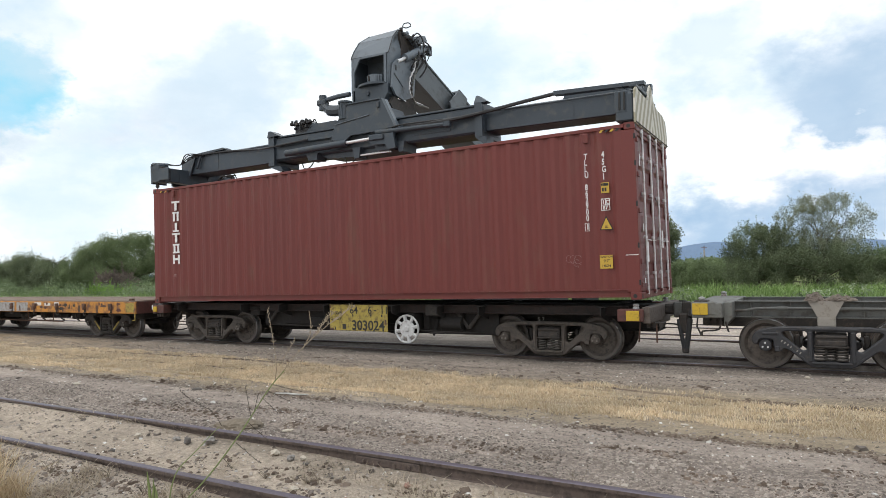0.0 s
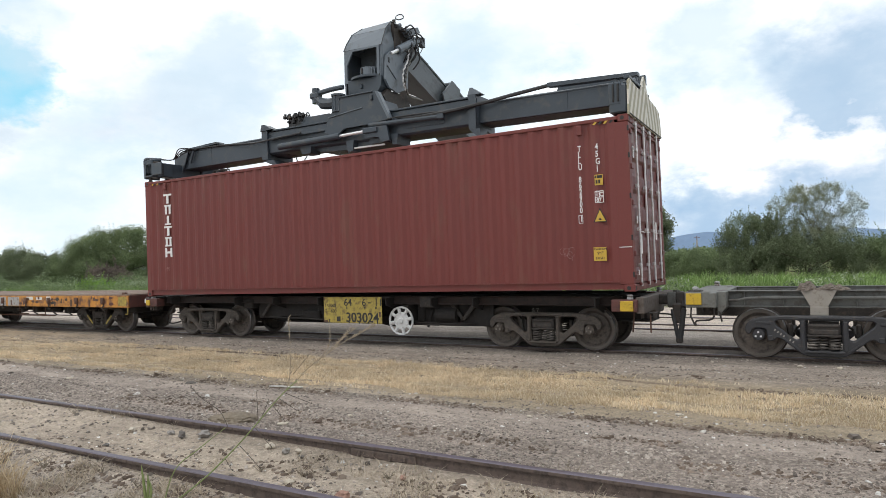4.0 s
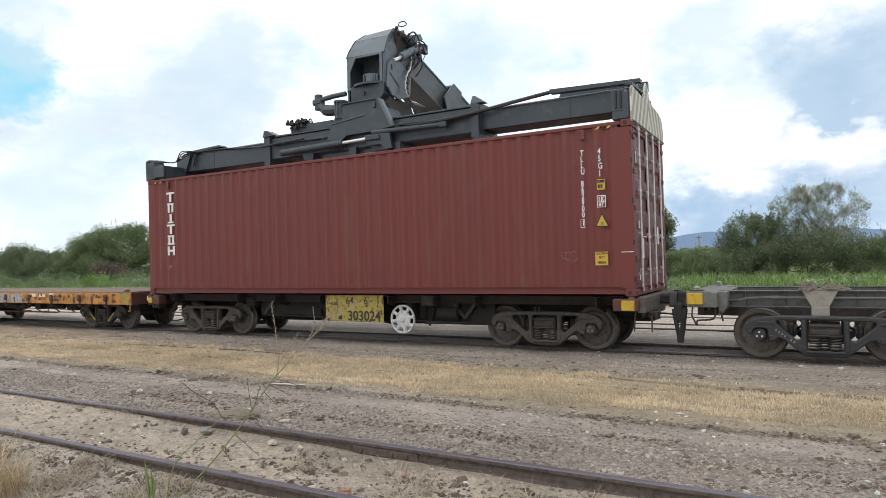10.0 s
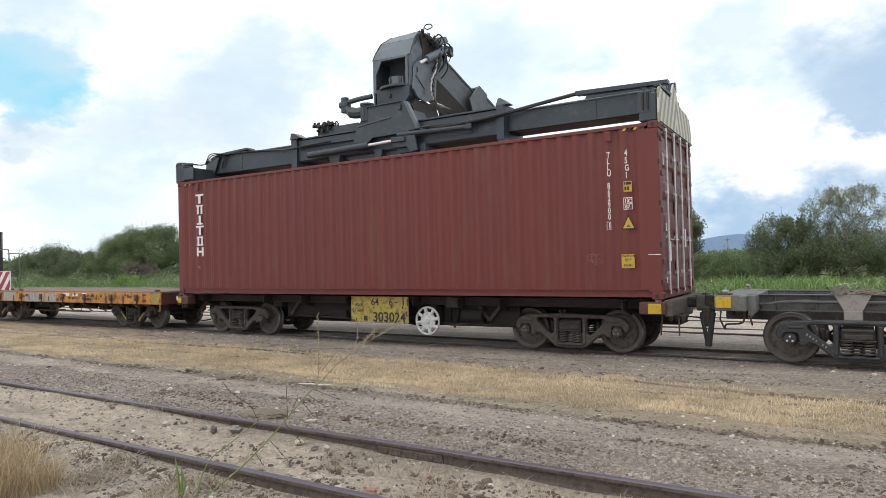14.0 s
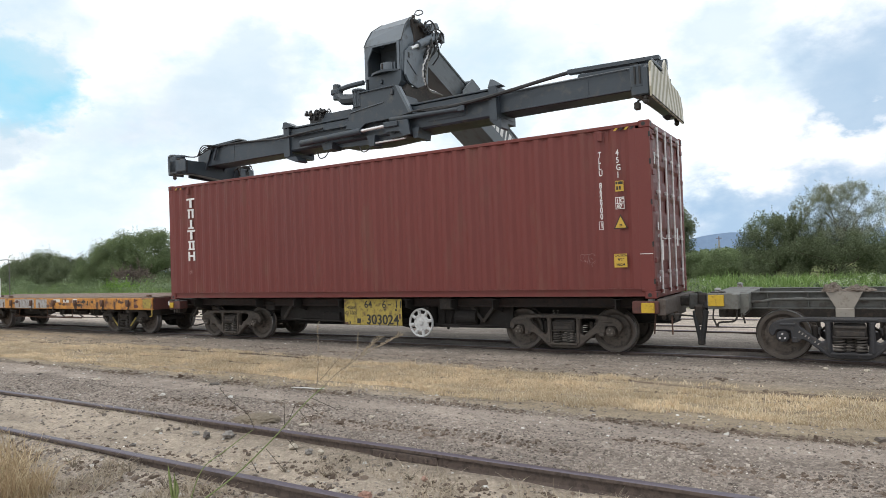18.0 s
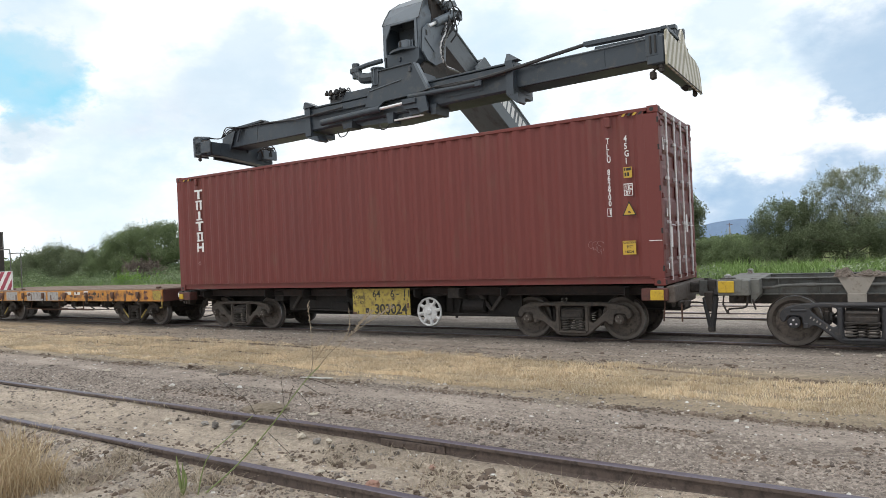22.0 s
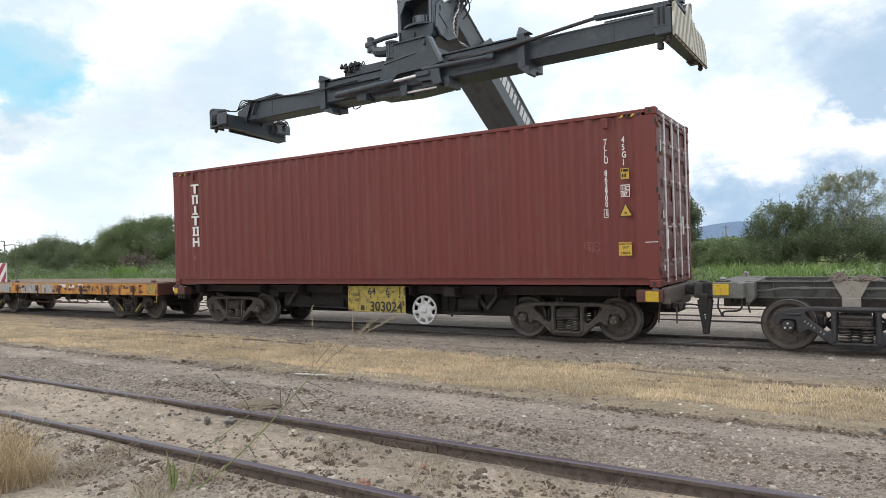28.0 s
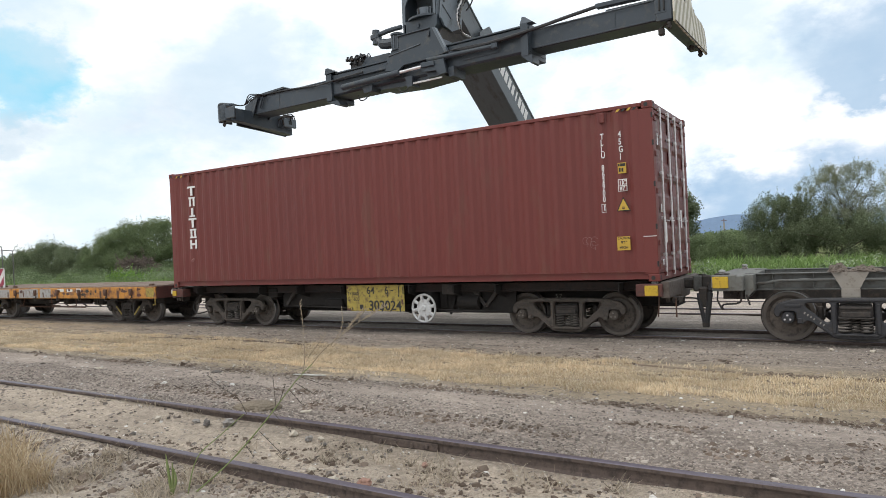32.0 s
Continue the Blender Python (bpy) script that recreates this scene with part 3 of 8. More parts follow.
def rail(name, y, z, label, x0=-90.0, x1=60.0, joints=()):
    root = tagged(new(name), label, "rail", "rails of the yard", kind="structure")
    root.matrix_basis = Matrix.Translation((0, y, z))
    bm = nb()
    xs = [x0, -20, *np.arange(-15, 13, 1.0), 16, 24, x1]
    rings = [[bm.verts.new((x, p[0] + 0.010 * noise.noise((x * 0.3, y, 0)), p[1] + 0.008 * noise.noise((x * 0.25, y, 7)))) for p in RAIL_PROF] for x in xs]
    n = len(RAIL_PROF)
    for a, b in zip(rings, rings[1:]):
        for k in range(n):
            f = bm.faces.new([a[k], a[(k + 1) % n], b[(k + 1) % n], b[k]])
            f.material_index = 1 if k in (6, 7, 8) else 0
    part("rail_bar", bm, [RAIL, RAILTOP], root)
    for jx in joints:
        for s in (-1, 1):
            part("fishplate", bx((jx, s * 0.022, -0.066), (0.62, 0.024, 0.062), 0.006), RAIL, root)
            for k in (-0.22, -0.08, 0.08, 0.22):
                part("bolt", cyl(nb(), (jx + k, s * 0.03, -0.066), (jx + k, s * 0.052, -0.066), 0.014, 6), RAIL, root)
    return root


FRONT_FAR, FRONT_NEAR = -6.45, -7.515
rail("rail_1", FRONT_FAR, 0.195, "worn steel rail sunk in sandy gravel", joints=(5.65,))
rail("rail_2", FRONT_NEAR, 0.195, "worn steel rail half buried in gravel", joints=(-7.0,))
TRACK = 1.219
rail("rail_3", TRACK - 0.50, 0.0, "dark steel rail under the wagons")
rail("rail_4", TRACK + 0.50, 0.0, "dark steel rail under the wagons")
rail("rail_5", 4.46, -0.02, "rusty rail of the next track")
rail("rail_6", 5.50, -0.02, "rusty rail of the next track")
rail("rail_7", 7.3, -0.02, "rusty rail of the farther track")
rail("rail_8", 8.36, -0.02, "rusty rail of the farther track")


# ---- the shipping container ----
CL, CW, CH = 12.192, 2.438, 2.896
CX, CY = CL / 2, CW / 2
CZ = 0.97


def corrugated(bm, x0, x1, z0, z1, y, depth, pitch=0.278):
    """A trapezoid-ribbed sheet across x, its outer faces at y, pressed inwards by depth."""
    s = 1 if depth > 0 else -1
    prof, x = [], x0
    while x < x1 - 0.01:
        for dx, d in ((0.0, 0.0), (0.072, 0.0), (0.140, depth), (0.210, depth)):
            if x + dx < x1:
                prof.append((x + dx, y + d))
        x += pitch
    prof.append((x1, y))
    lo = [bm.verts.new((a, b, z0)) for a, b in prof]
    hi = [bm.verts.new((a, b, z1)) for a, b in prof]
    for i in range(len(prof) - 1):
        bm.faces.new([lo[i], lo[i + 1], hi[i + 1], hi[i]])
    return bm


def casting(parent, sx, sy, sz):
    """A corner casting with its dark slots."""
    c = Vector((sx * (CX - 0.089), sy * (CY - 0.081), 0.059 if sz < 0 else CH - 0.059))
    ob = part("corner_casting", bx(c, (0.178, 0.162, 0.118), 0.010), RED, parent)
    bm = nb()
    lathe(bm, [(0.034, -0.003), (0.030, 0.003)], (c.x - sx * 0.01, c.y + sy * 0.081, c.z), 12)
    part("slot", bm, BLACK, ob)
    part("slot", bx((c.x + sx * 0.089, c.y, c.z), (0.006, 0.062, 0.070), 0.002), BLACK, ob)


def build_container():
    c = thing("shipping_container", (0, TRACK, CZ), "brown-red high-cube steel shipping container with ribbed sides and white lettering", "container")
    bm = corrugated(nb(), -CX + 0.17, CX - 0.23, 0.155, CH - 0.06, -CY + 0.008, 0.034)
    part("side_panel", bm, RED, c)
    bm = corrugated(nb(), -CX + 0.17, CX - 0.23, 0.155, CH - 0.06, CY - 0.008, -0.034)
    part("side_panel", bm, RED, c)
    for sy in (-1, 1):
        y0, y1, y2 = CY - 0.087, CY - 0.037, CY + 0.001
        prof = [(y0, 0.038), (y2 - 0.006, 0.038), (y2 - 0.006, 0.050), (y1, 0.050), (y1, 0.153), (y2, 0.153), (y2, 0.167), (y0, 0.167)]
        part("bottom_rail", prism(nb(), [(sy * p, q) for p, q in prof], "x", -CX + 0.18, CX - 0.18), RED, c)
        part("top_rail", bx((0, sy * (CY - 0.03), CH - 0.05), (CL - 0.36, 0.06, 0.062), 0.008), RED, c)
        part("corner_post", bx((CX - 0.125, sy * (CY - 0.07), CH / 2), (0.23, 0.13, CH - 0.236), 0.01), RED, c)
        part("corner_post", bx((-CX + 0.09, sy * (CY - 0.07), CH / 2), (0.16, 0.13, CH - 0.236), 0.01), RED, c)
        for sx in (-1, 1):
            for sz in (-1, 1):
                casting(c, sx, sy, sz)
    # roof sheet with cross ribs
    bm = nb()
    prof = []
    x = -CX + 0.18
    while x < CX - 0.2:
        prof += [(x, CH - 0.036), (x + 0.07, CH - 0.036), (x + 0.10, CH - 0.022), (x + 0.18, CH - 0.022)]
        x += 0.22
    a = [bm.verts.new((q[0], -CY + 0.05, q[1])) for q in prof]
    b = [bm.verts.new((q[0], CY - 0.05, q[1])) for q in prof]
    for i in range(len(prof) - 1):
        bm.faces.new([a[i], a[i + 1], b[i + 1], b[i]])
    part("roof", bm, RED, c)
    part("floor", bx((0, 0, 0.10), (CL - 0.3, CW - 0.12, 0.06), 0.004), GRIME, c)
    bm = nb()
    for k in range(9):
        rounded_box(bm, (-CX + 0.05, -CY + 0.2 + k * 0.255, CH / 2), (0.05, 0.13, CH - 0.3), 0.01)
    rounded_box(bm, (-CX + 0.07, 0, CH / 2), (0.03, CW - 0.25, CH - 0.24), 0.004)
    part("end_wall", bm, RED, c)
    # door end
    part("door_sill", bx((CX - 0.07, 0, 0.06), (0.12, CW - 0.33, 0.11), 0.01), RED_DARK, c)
    part("door_header", bx((CX - 0.07, 0, CH - 0.065), (0.12, CW - 0.33, 0.10), 0.01), RED_DARK, c)
    for k, (y0, y1) in enumerate(((-CY + 0.13, -0.008), (0.008, CY - 0.13))):
        bm = nb()
        z0, z1 = 0.13, CH - 0.13
        n_r = 5
        step = (z1 - z0) / n_r
        prof = []
        for r in range(n_r):
            z = z0 + r * step
            prof += [(CX - 0.03, z), (CX - 0.03, z + step * 0.36), (CX - 0.062, z + step * 0.48), (CX - 0.062, z + step * 0.84), (CX - 0.03, z + step * 0.96)]
        prof.append((CX - 0.03, z1))
        a = [bm.verts.new((q[0], y0 + 0.06, q[1])) for q in prof]
        b = [bm.verts.new((q[0], y1 - 0.06, q[1])) for q in prof]
        for i in range(len(prof) - 1):
            bm.faces.new([a[i], b[i], b[i + 1], a[i + 1]])
        for yy in (y0 + 0.03, y1 - 0.03):
            rounded_box(bm, (CX - 0.035, yy, CH / 2), (0.045, 0.06, z1 - z0), 0.006)
        for zz in (z0 + 0.03, z1 - 0.03):
            rounded_box(bm, (CX - 0.035, (y0 + y1) / 2, zz), (0.045, y1 - y0 - 0.02, 0.06), 0.006)
        door = part("door", bm, RED_DARK, c, "closed ribbed steel door")
        for f in (0.27, 0.78) if k == 0 else (0.22, 0.73):
            y = y0 + (y1 - y0) * f
            bar = part("locking_bar", cyl(nb(), (CX + 0.014, y, 0.07), (CX + 0.014, y, CH - 0.07), 0.019, 10), GALV, door, "galvanised locking bar")
            for z in (0.11, 0.42, 1.02, 1.75, 2.35, CH - 0.11):
                part("bracket", bx((CX + 0.002, y, z), (0.05, 0.11, 0.055), 0.008), GALV if z > 0.2 else RED_DARK, door)
            part("handle", tube(nb(), [(CX + 0.03, y, 0.98), (CX + 0.045, y + 0.02, 0.98), (CX + 0.045, y + (0.24 if f < 0.5 else -0.22), 0.97)], 0.009, 6), GALV, door, "galvanised lever handle")
        for z in (0.24, 0.62, 1.45, 2.05, 2.62):
            yy = y0 + 0.01 if k == 0 else y1 - 0.01
            part("hinge", bx((CX - 0.012, yy, z), (0.05, 0.13, 0.085), 0.01), RED_DARK, door)
        part("gasket", bx((CX - 0.03, y1 if k == 0 else y0, CH / 2), (0.03, 0.014, z1 - z0), 0.003), HOSE, door)
    for y, z, h, w in ((-0.62, 0.78, 0.34, 0.12), (-0.86, 1.18, 0.13, 0.06), (-0.88, 0.30, 0.09, 0.06), (0.55, 1.02, 0.32, 0.10), (0.85, 0.33, 0.07, 0.10), (-0.95, 2.30, 0.20, 0.05)):
        part("door_label", bx((CX - 0.006, y, z), (0.004, w, h), 0.001), WHITE, c, "faded white label")
    # side markings
    F = -CY + 0.0035
    for k in range(6):
        z = 3.50 - CZ - 0.265 * k - 0.24
        x = -5.39
        shape = [(x, z + 0.19, 0.30, 0.045), (x + 0.11, z, 0.085, 0.20)] if k in (0, 3) else [(x + 0.05, z, 0.07, 0.225), (x + 0.19, z, 0.07, 0.225), (x + 0.03, z + 0.19, 0.25, 0.04)] + ([(x + 0.03, z, 0.25, 0.04)] if k == 4 else []) if k in (1, 4) else [(x + 0.11, z, 0.085, 0.225), (x + 0.04, z, 0.22, 0.04)] if k == 2 else [(x + 0.02, z, 0.07, 0.225), (x + 0.21, z, 0.07, 0.225), (x + 0.09, z + 0.09, 0.12, 0.05)]
        bars(shape, WHITE, c, "owner_mark", F, 0.003)
    for k, ch in enumerate("TLLU 862900"):
        if ch != " ":
            words(ch, 0.135, WHITE, c, pose(5.232, F - 0.002, 3.335 - CZ - 0.1035 * k), "serial_letter", 0.0028, 0.72)
    words("1", 0.13, WHITE, c, pose(5.222, F - 0.002, 2.135 - CZ + 0.02), "serial_letter", 0.003)
    bars([(5.205, 2.125 - CZ, 0.075, 0.008), (5.205, 2.255 - CZ, 0.075, 0.008), (5.205, 2.125 - CZ, 0.008, 0.138), (5.272, 2.125 - CZ, 0.008, 0.138)], WHITE, c, "check_box", F)
    for k, ch in enumerate("45G1"):
        words(ch, 0.140, WHITE, c, pose(5.530, F - 0.002, 3.340 - CZ - 0.123 * k), "type_letter", 0.0028, 0.75)
    st = part("sticker", bx((5.572, F, 2.83 - CZ), (0.138, 0.003, 0.175), 0.001), YELLOW, c, "small yellow sticker with black print")
    bars([(5.51, 2.86 - CZ, 0.025, 0.045), (5.545, 2.86 - CZ, 0.085, 0.045), (5.52, 2.77 - CZ, 0.03, 0.06), (5.565, 2.77 - CZ, 0.03, 0.06)], BLACK, st, "print", F - 0.003)
    st = part("plate", bx((5.57, F, 2.55 - CZ), (0.148, 0.003, 0.2), 0.001), WHITE, c, "white outlined code panel")
    part("field", bx((5.535, F - 0.002, 2.592 - CZ), (0.056, 0.003, 0.088), 0.001), RED, st)
    part("field", bx((5.605, F - 0.002, 2.592 - CZ), (0.056, 0.003, 0.088), 0.001), RED, st)
    part("field", bx((5.57, F - 0.002, 2.498 - CZ), (0.126, 0.003, 0.078), 0.001), RED, st)
    words("I", 0.09, WHITE, st, pose(5.523, F - 0.005, 2.56 - CZ), bold=0.002)
    words("C", 0.09, WHITE, st, pose(5.575, F - 0.005, 2.56 - CZ), bold=0.002)
    words("87", 0.085, WHITE, st, pose(5.522, F - 0.005, 2.468 - CZ), bold=0.002)
    st = part("warning_triangle", prism(nb(), [(5.455, 2.128 - CZ), (5.685, 2.128 - CZ), (5.57, 2.362 - CZ)], "y", F - 0.0015, F + 0.0015), BLACK, c, "yellow and black warning triangle")
    part("face", prism(nb(), [(5.478, 2.141 - CZ), (5.662, 2.141 - CZ), (5.57, 2.328 - CZ)], "y", F - 0.004, F - 0.002), YELLOW, st)
    bars([(5.545, 2.165 - CZ, 0.05, 0.012), (5.55, 2.185 - CZ, 0.04, 0.012)], BLACK, st, "print", F - 0.006)
    st = part("caution_sticker", bx((5.545, F, 1.60 - CZ), (0.215, 0.003, 0.225), 0.001), YELLOW, c, "yellow caution sticker with black print")
    words("CAUTION", 0.046, BLACK, st, pose(5.448, F - 0.003, 1.668 - CZ), bold=0.0012)
    words("9'6\"", 0.066, BLACK, st, pose(5.50, F - 0.003, 1.592 - CZ), bold=0.0015)
    words("HIGH", 0.058, BLACK, st, pose(5.475, F - 0.003, 1.513 - CZ), bold=0.0015)
    bars([(5.87, 1.692 - CZ, 0.205, 0.012)], WHITE, c, "white_dash", -CY - 0.001)
    for x in (5.50, -5.83):
        for k in range(4):
            prism_ = prism(nb(), [(x + k * 0.09, 3.748 - CZ), (x + 0.045 + k * 0.09, 3.748 - CZ), (x + 0.09 + k * 0.09, 3.80 - CZ), (x + 0.045 + k * 0.09, 3.80 - CZ)], "y", F - 0.002, F + 0.002)
            part("hazard_dash", prism_, YELLOW if k % 2 == 0 else BLACK, c)
    for z in (0.28, 0.88, 1.56, 2.22, 2.66):
        part("hinge_notch", bx((CX - 0.014, -CY + 0.0045, z), (0.030, 0.006, 0.085), 0.002), BLACK, c)
    part("vent", bx((5.28, F - 0.018, 3.68 - CZ), (0.085, 0.04, 0.16), 0.012), RED, c, "small ventilator box")
    part("vent", bx((-5.30, F - 0.018, 3.68 - CZ), (0.085, 0.04, 0.16), 0.012), RED, c)
    # scratches and chalk on the paint
    random.seed(5)
    for x, z, r in ((4.90, 1.67, 0.05), (4.97, 1.66, 0.055), (5.06, 1.655, 0.065), (5.03, 1.60, 0.05)):
        ring = [(x + r * math.cos(a), F - 0.003, z - CZ + 1.2 * r * math.sin(a)) for a in [0.5 + 5.2 * j / 9 for j in range(10)]]
        part("chalk_scrawl", tube(nb(), ring + [(x + 0.7 * r, F - 0.003, z - CZ - 0.09)], 0.0017, 4), CHALK, c)
    for k in range(5):
        x, z = -5.36 + 0.02 * k, 1.62 - CZ + random.uniform(-0.04, 0.04)
        part("chalk_scrawl", tube(nb(), arc([(x, F - 0.003, z), (x + 0.05, F - 0.003, z + 0.05), (x + 0.03, F - 0.003, z - 0.04)], 4), 0.0016, 4), CHALK, c)
    return c


container = build_container()


# ---- wagons ----
CACHE = {}


def shared(name, make, material, smooth=False):
    if name not in CACHE:
        CACHE[name] = finish(name, make(), material, smooth)
    return CACHE[name]


def put(name, me, parent, m):
    ob = part(name, me, None, parent)
    ob.matrix_basis = m
    return ob


WR = 0.378
WORN = mat("worn_bolt_steel", (0.20, 0.18, 0.16), 0.5, 0.4, var=0.25, scale=9)
RIMFACE = mat("wheel_rim_face", (0.100, 0.084, 0.072), 0.55, 0.3, var=0.25, scale=7, dirt=(0.08, 0.068, 0.06), amount=0.35)


def wheel_mesh():
    bm = lathe(nb(), [(0.10, 0.075), (0.11, 0.06), (0.12, 0.03), (0.27, 0.012), (0.318, 0.055), (0.372, 0.058), (WR, 0.050), (WR + 0.003, -0.035), (WR + 0.012, -0.045), (WR + 0.028, -0.055), (WR + 0.026, -0.07), (0.33, -0.075), (0.29, -0.03), (0.12, -0.02), (0.10, -0.07)], n=40)
    for f in bm.faces:
        if len(f.verts) == 4:
            r = max(math.hypot(v.co.x, v.co.z) for v in f.verts)
            if abs(r - WR) < 0.004 and all(math.hypot(v.co.x, v.co.z) > 0.37 for v in f.verts):
                f.material_index = 1
            elif all(0.31 < math.hypot(v.co.x, v.co.z) < 0.375 for v in f.verts):
                f.material_index = 2
    return bm


def side_frame_mesh():
    """One cast side frame: a bowed truss with two corner windows and the spring window."""
    half = [(0.0, 0.672), (0.52, 0.668), (0.80, 0.648), (0.98, 0.600), (1.055, 0.520), (1.065, 0.430), (1.02, 0.372), (0.97, 0.395), (0.955, 0.470), (0.765, 0.470), (0.760, 0.345), (0.700, 0.285), (0.655, 0.290), (0.625, 0.335), (0.575, 0.325), (0.42, 0.205), (0.305, 0.100), (0.23, 0.072), (0.0, 0.066)]
    outer = soft(half + [(-x, z) for x, z in half[-2:0:-1]], 0.04, 2)
    holes = [soft([(-0.235, 0.60), (0.235, 0.60), (0.225, 0.165), (-0.225, 0.165)], 0.03)]
    for s in (-1, 1):
        tri = [(s * x, z) for x, z in ((0.310, 0.600), (0.310, 0.330), (0.370, 0.300), (0.625, 0.520), (0.645, 0.575), (0.60, 0.600))]
        holes.append(soft(tri, 0.045))
    bm = cast_plate(outer, holes, 0.0, 0.115, 0.016)
    for s in (-1, 1):
        rounded_box(bm, (s * 0.272, -0.062, 0.375), (0.050, 0.03, 0.43), 0.012)
        rounded_box(bm, (s * 0.80, -0.05, 0.555), (0.22, 0.04, 0.04), 0.015)
        rounded_box(bm, (s * 0.71, -0.05, 0.33), (0.075, 0.05, 0.085), 0.02)
        rounded_box(bm, (s * 0.415, -0.056, 0.232), (0.30, 0.02, 0.03), 0.008, pose(0, 0, 0, 0, -s * 39).to_3x3())
        cyl(bm, (s * 0.10, -0.055, 0.105), (s * 0.10, -0.075, 0.105), 0.016, 8)
    rounded_box(bm, (0, -0.02, 0.142), (0.52, 0.17, 0.030), 0.008)
    rounded_box(bm, (0, -0.055, 0.635), (0.70, 0.03, 0.030), 0.010)
    return bm


def spring_mesh():
    pts, turns, n = [], 5.0, 60
    for i in range(n + 1):
        t = 2 * math.pi * turns * i / n
        pts.append((0.068 * math.cos(t), 0.068 * math.sin(t), 0.160 + 0.215 * i / n))
    return tube(nb(), pts, 0.0155, 6)


def axle_box_mesh():
    bm = nb()
    rounded_box(bm, (0, 0.02, 0), (0.17, 0.12, 0.17), 0.03)
    cyl(bm, (0, -0.03, 0), (0, -0.095, 0), 0.092, 18, 0.082)
    cyl(bm, (0, -0.095, 0), (0, -0.115, 0), 0.062, 18)
    return bm


def cap_bolt_mesh():
    return cyl(nb(), (0, -0.112, 0), (0, -0.130, 0), 0.016, 6)


def bolster_end_mesh():
    bm = nb()
    rounded_box(bm, (0, 0.0, 0.470), (0.42, 0.13, 0.16), 0.02)
    rounded_box(bm, (0, -0.075, 0.435), (0.36, 0.04, 0.075), 0.012)
    rounded_box(bm, (0, -0.072, 0.525), (0.40, 0.03, 0.030), 0.008)
    rounded_box(bm, (0, -0.02, 0.385), (0.44, 0.17, 0.022), 0.005)
    for x in (-0.12, 0.12):
        cyl(bm, (x, -0.09, 0.435), (x, -0.105, 0.435), 0.018, 8)
    return bm


def bogie(wagon, x, steel, base=1.72, bolt=None):
    """Two wheelsets, two cast side frames with their spring nests, and the bolster, under a wagon."""
    for sx in (-1, 1):
        xx = x + sx * base / 2
        part("axle", cyl(nb(), (xx, -0.70, WR), (xx, 0.70, WR), 0.07, 14), GRIME, wagon)
        for sy in (-1, 1):
            put("wheel", shared("wheel", wheel_mesh, [WHEEL, TREAD, RIMFACE], False), wagon, Matrix.Translation((xx, sy * 0.565, WR)) @ pose(0, 0, 0, 0, 0, 0 if sy > 0 else 180) @ pose(0, 0, 0, 0, 0, 0))
            part("brake_shoe", bx((xx - sx * (WR + 0.045), sy * 0.56, WR), (0.07, 0.09, 0.30), 0.02), GRIME, wagon)
    for sy in (-1, 1):
        m = Matrix.Translation((x, sy * 0.775, 0)) @ pose(0, 0, 0, 0, 0, 0 if sy < 0 else 180)
        fr = put("side_frame", shared("side_frame_" + steel.name, side_frame_mesh, steel), wagon, m)
        for k in (-0.135, 0.0, 0.135):
            put("spring", shared("spring", spring_mesh, SPRING, True), fr, Matrix.Translation((k, -0.012 if k else 0.05, 0)))
        put("bolster_end", shared("bolster_end", bolster_end_mesh, GRIME), fr, Matrix())
        for sx in (-1, 1):
            bo = put("axle_box", shared("axle_box_" + steel.name, axle_box_mesh, steel), fr, Matrix.Translation((sx * base / 2, 0, WR)))
            me = shared("cap_bolt_" + steel.name, cap_bolt_mesh, GALV if steel is BOGIE_K else WORN)
            for k in range(3):
                t = math.pi / 2 + k * 2 * math.pi / 3
                put("cap_bolt", me, fr, Matrix.Translation((sx * base / 2 + 0.042 * math.cos(t), 0, WR + 0.042 * math.sin(t))))
    part("bolster", bx((x, 0, 0.50), (0.40, 1.5, 0.16), 0.02), GRIME, wagon)
    bm = nb()
    for sx in (-1, 1):
        rounded_box(bm, (x + sx * 0.42, 0, 0.36), (0.06, 1.15, 0.07), 0.01)
        tube(bm, [(x + sx * 0.42, 0.0, 0.36), (x + sx * 0.2, 0.1, 0.55), (x + sx * 0.2, 0.1, 0.75)], 0.02, 6)
    part("brake_beam", bm, GRIME, wagon)


def coupler(wagon, x, s, steel):
    """A knuckle coupler that reaches out from a wagon's end in the direction s."""
    bm = nb()
    rounded_box(bm, (x + s * 0.12, 0, 0.86), (0.34, 0.15, 0.17), 0.03)
    rounded_box(bm, (x + s * 0.30, 0.02, 0.86), (0.16, 0.30, 0.26), 0.05)
    rounded_box(bm, (x + s * 0.40, -0.13, 0.86), (0.15, 0.10, 0.27), 0.04)
    rounded_box(bm, (x + s * 0.38, 0.14, 0.86), (0.13, 0.10, 0.24), 0.04)
    cyl(bm, (x + s * 0.30, -0.09, 0.72), (x + s * 0.30, -0.09, 1.02), 0.035, 10)
    part("coupler", bm, steel, wagon, "cast steel knuckle coupler")


def lock_pin(parent, x, y, z):
    bm = nb()
    lathe(bm, [(0.05, 0.0), (0.055, 0.02), (0.045, 0.04), (0.038, 0.045), (0.052, 0.06), (0.048, 0.08), (0.015, 0.092)], (x, y, z), 12, "z")
    part("twist_lock", bm, GREYPATCH, parent, "worn pale twist-lock cone")


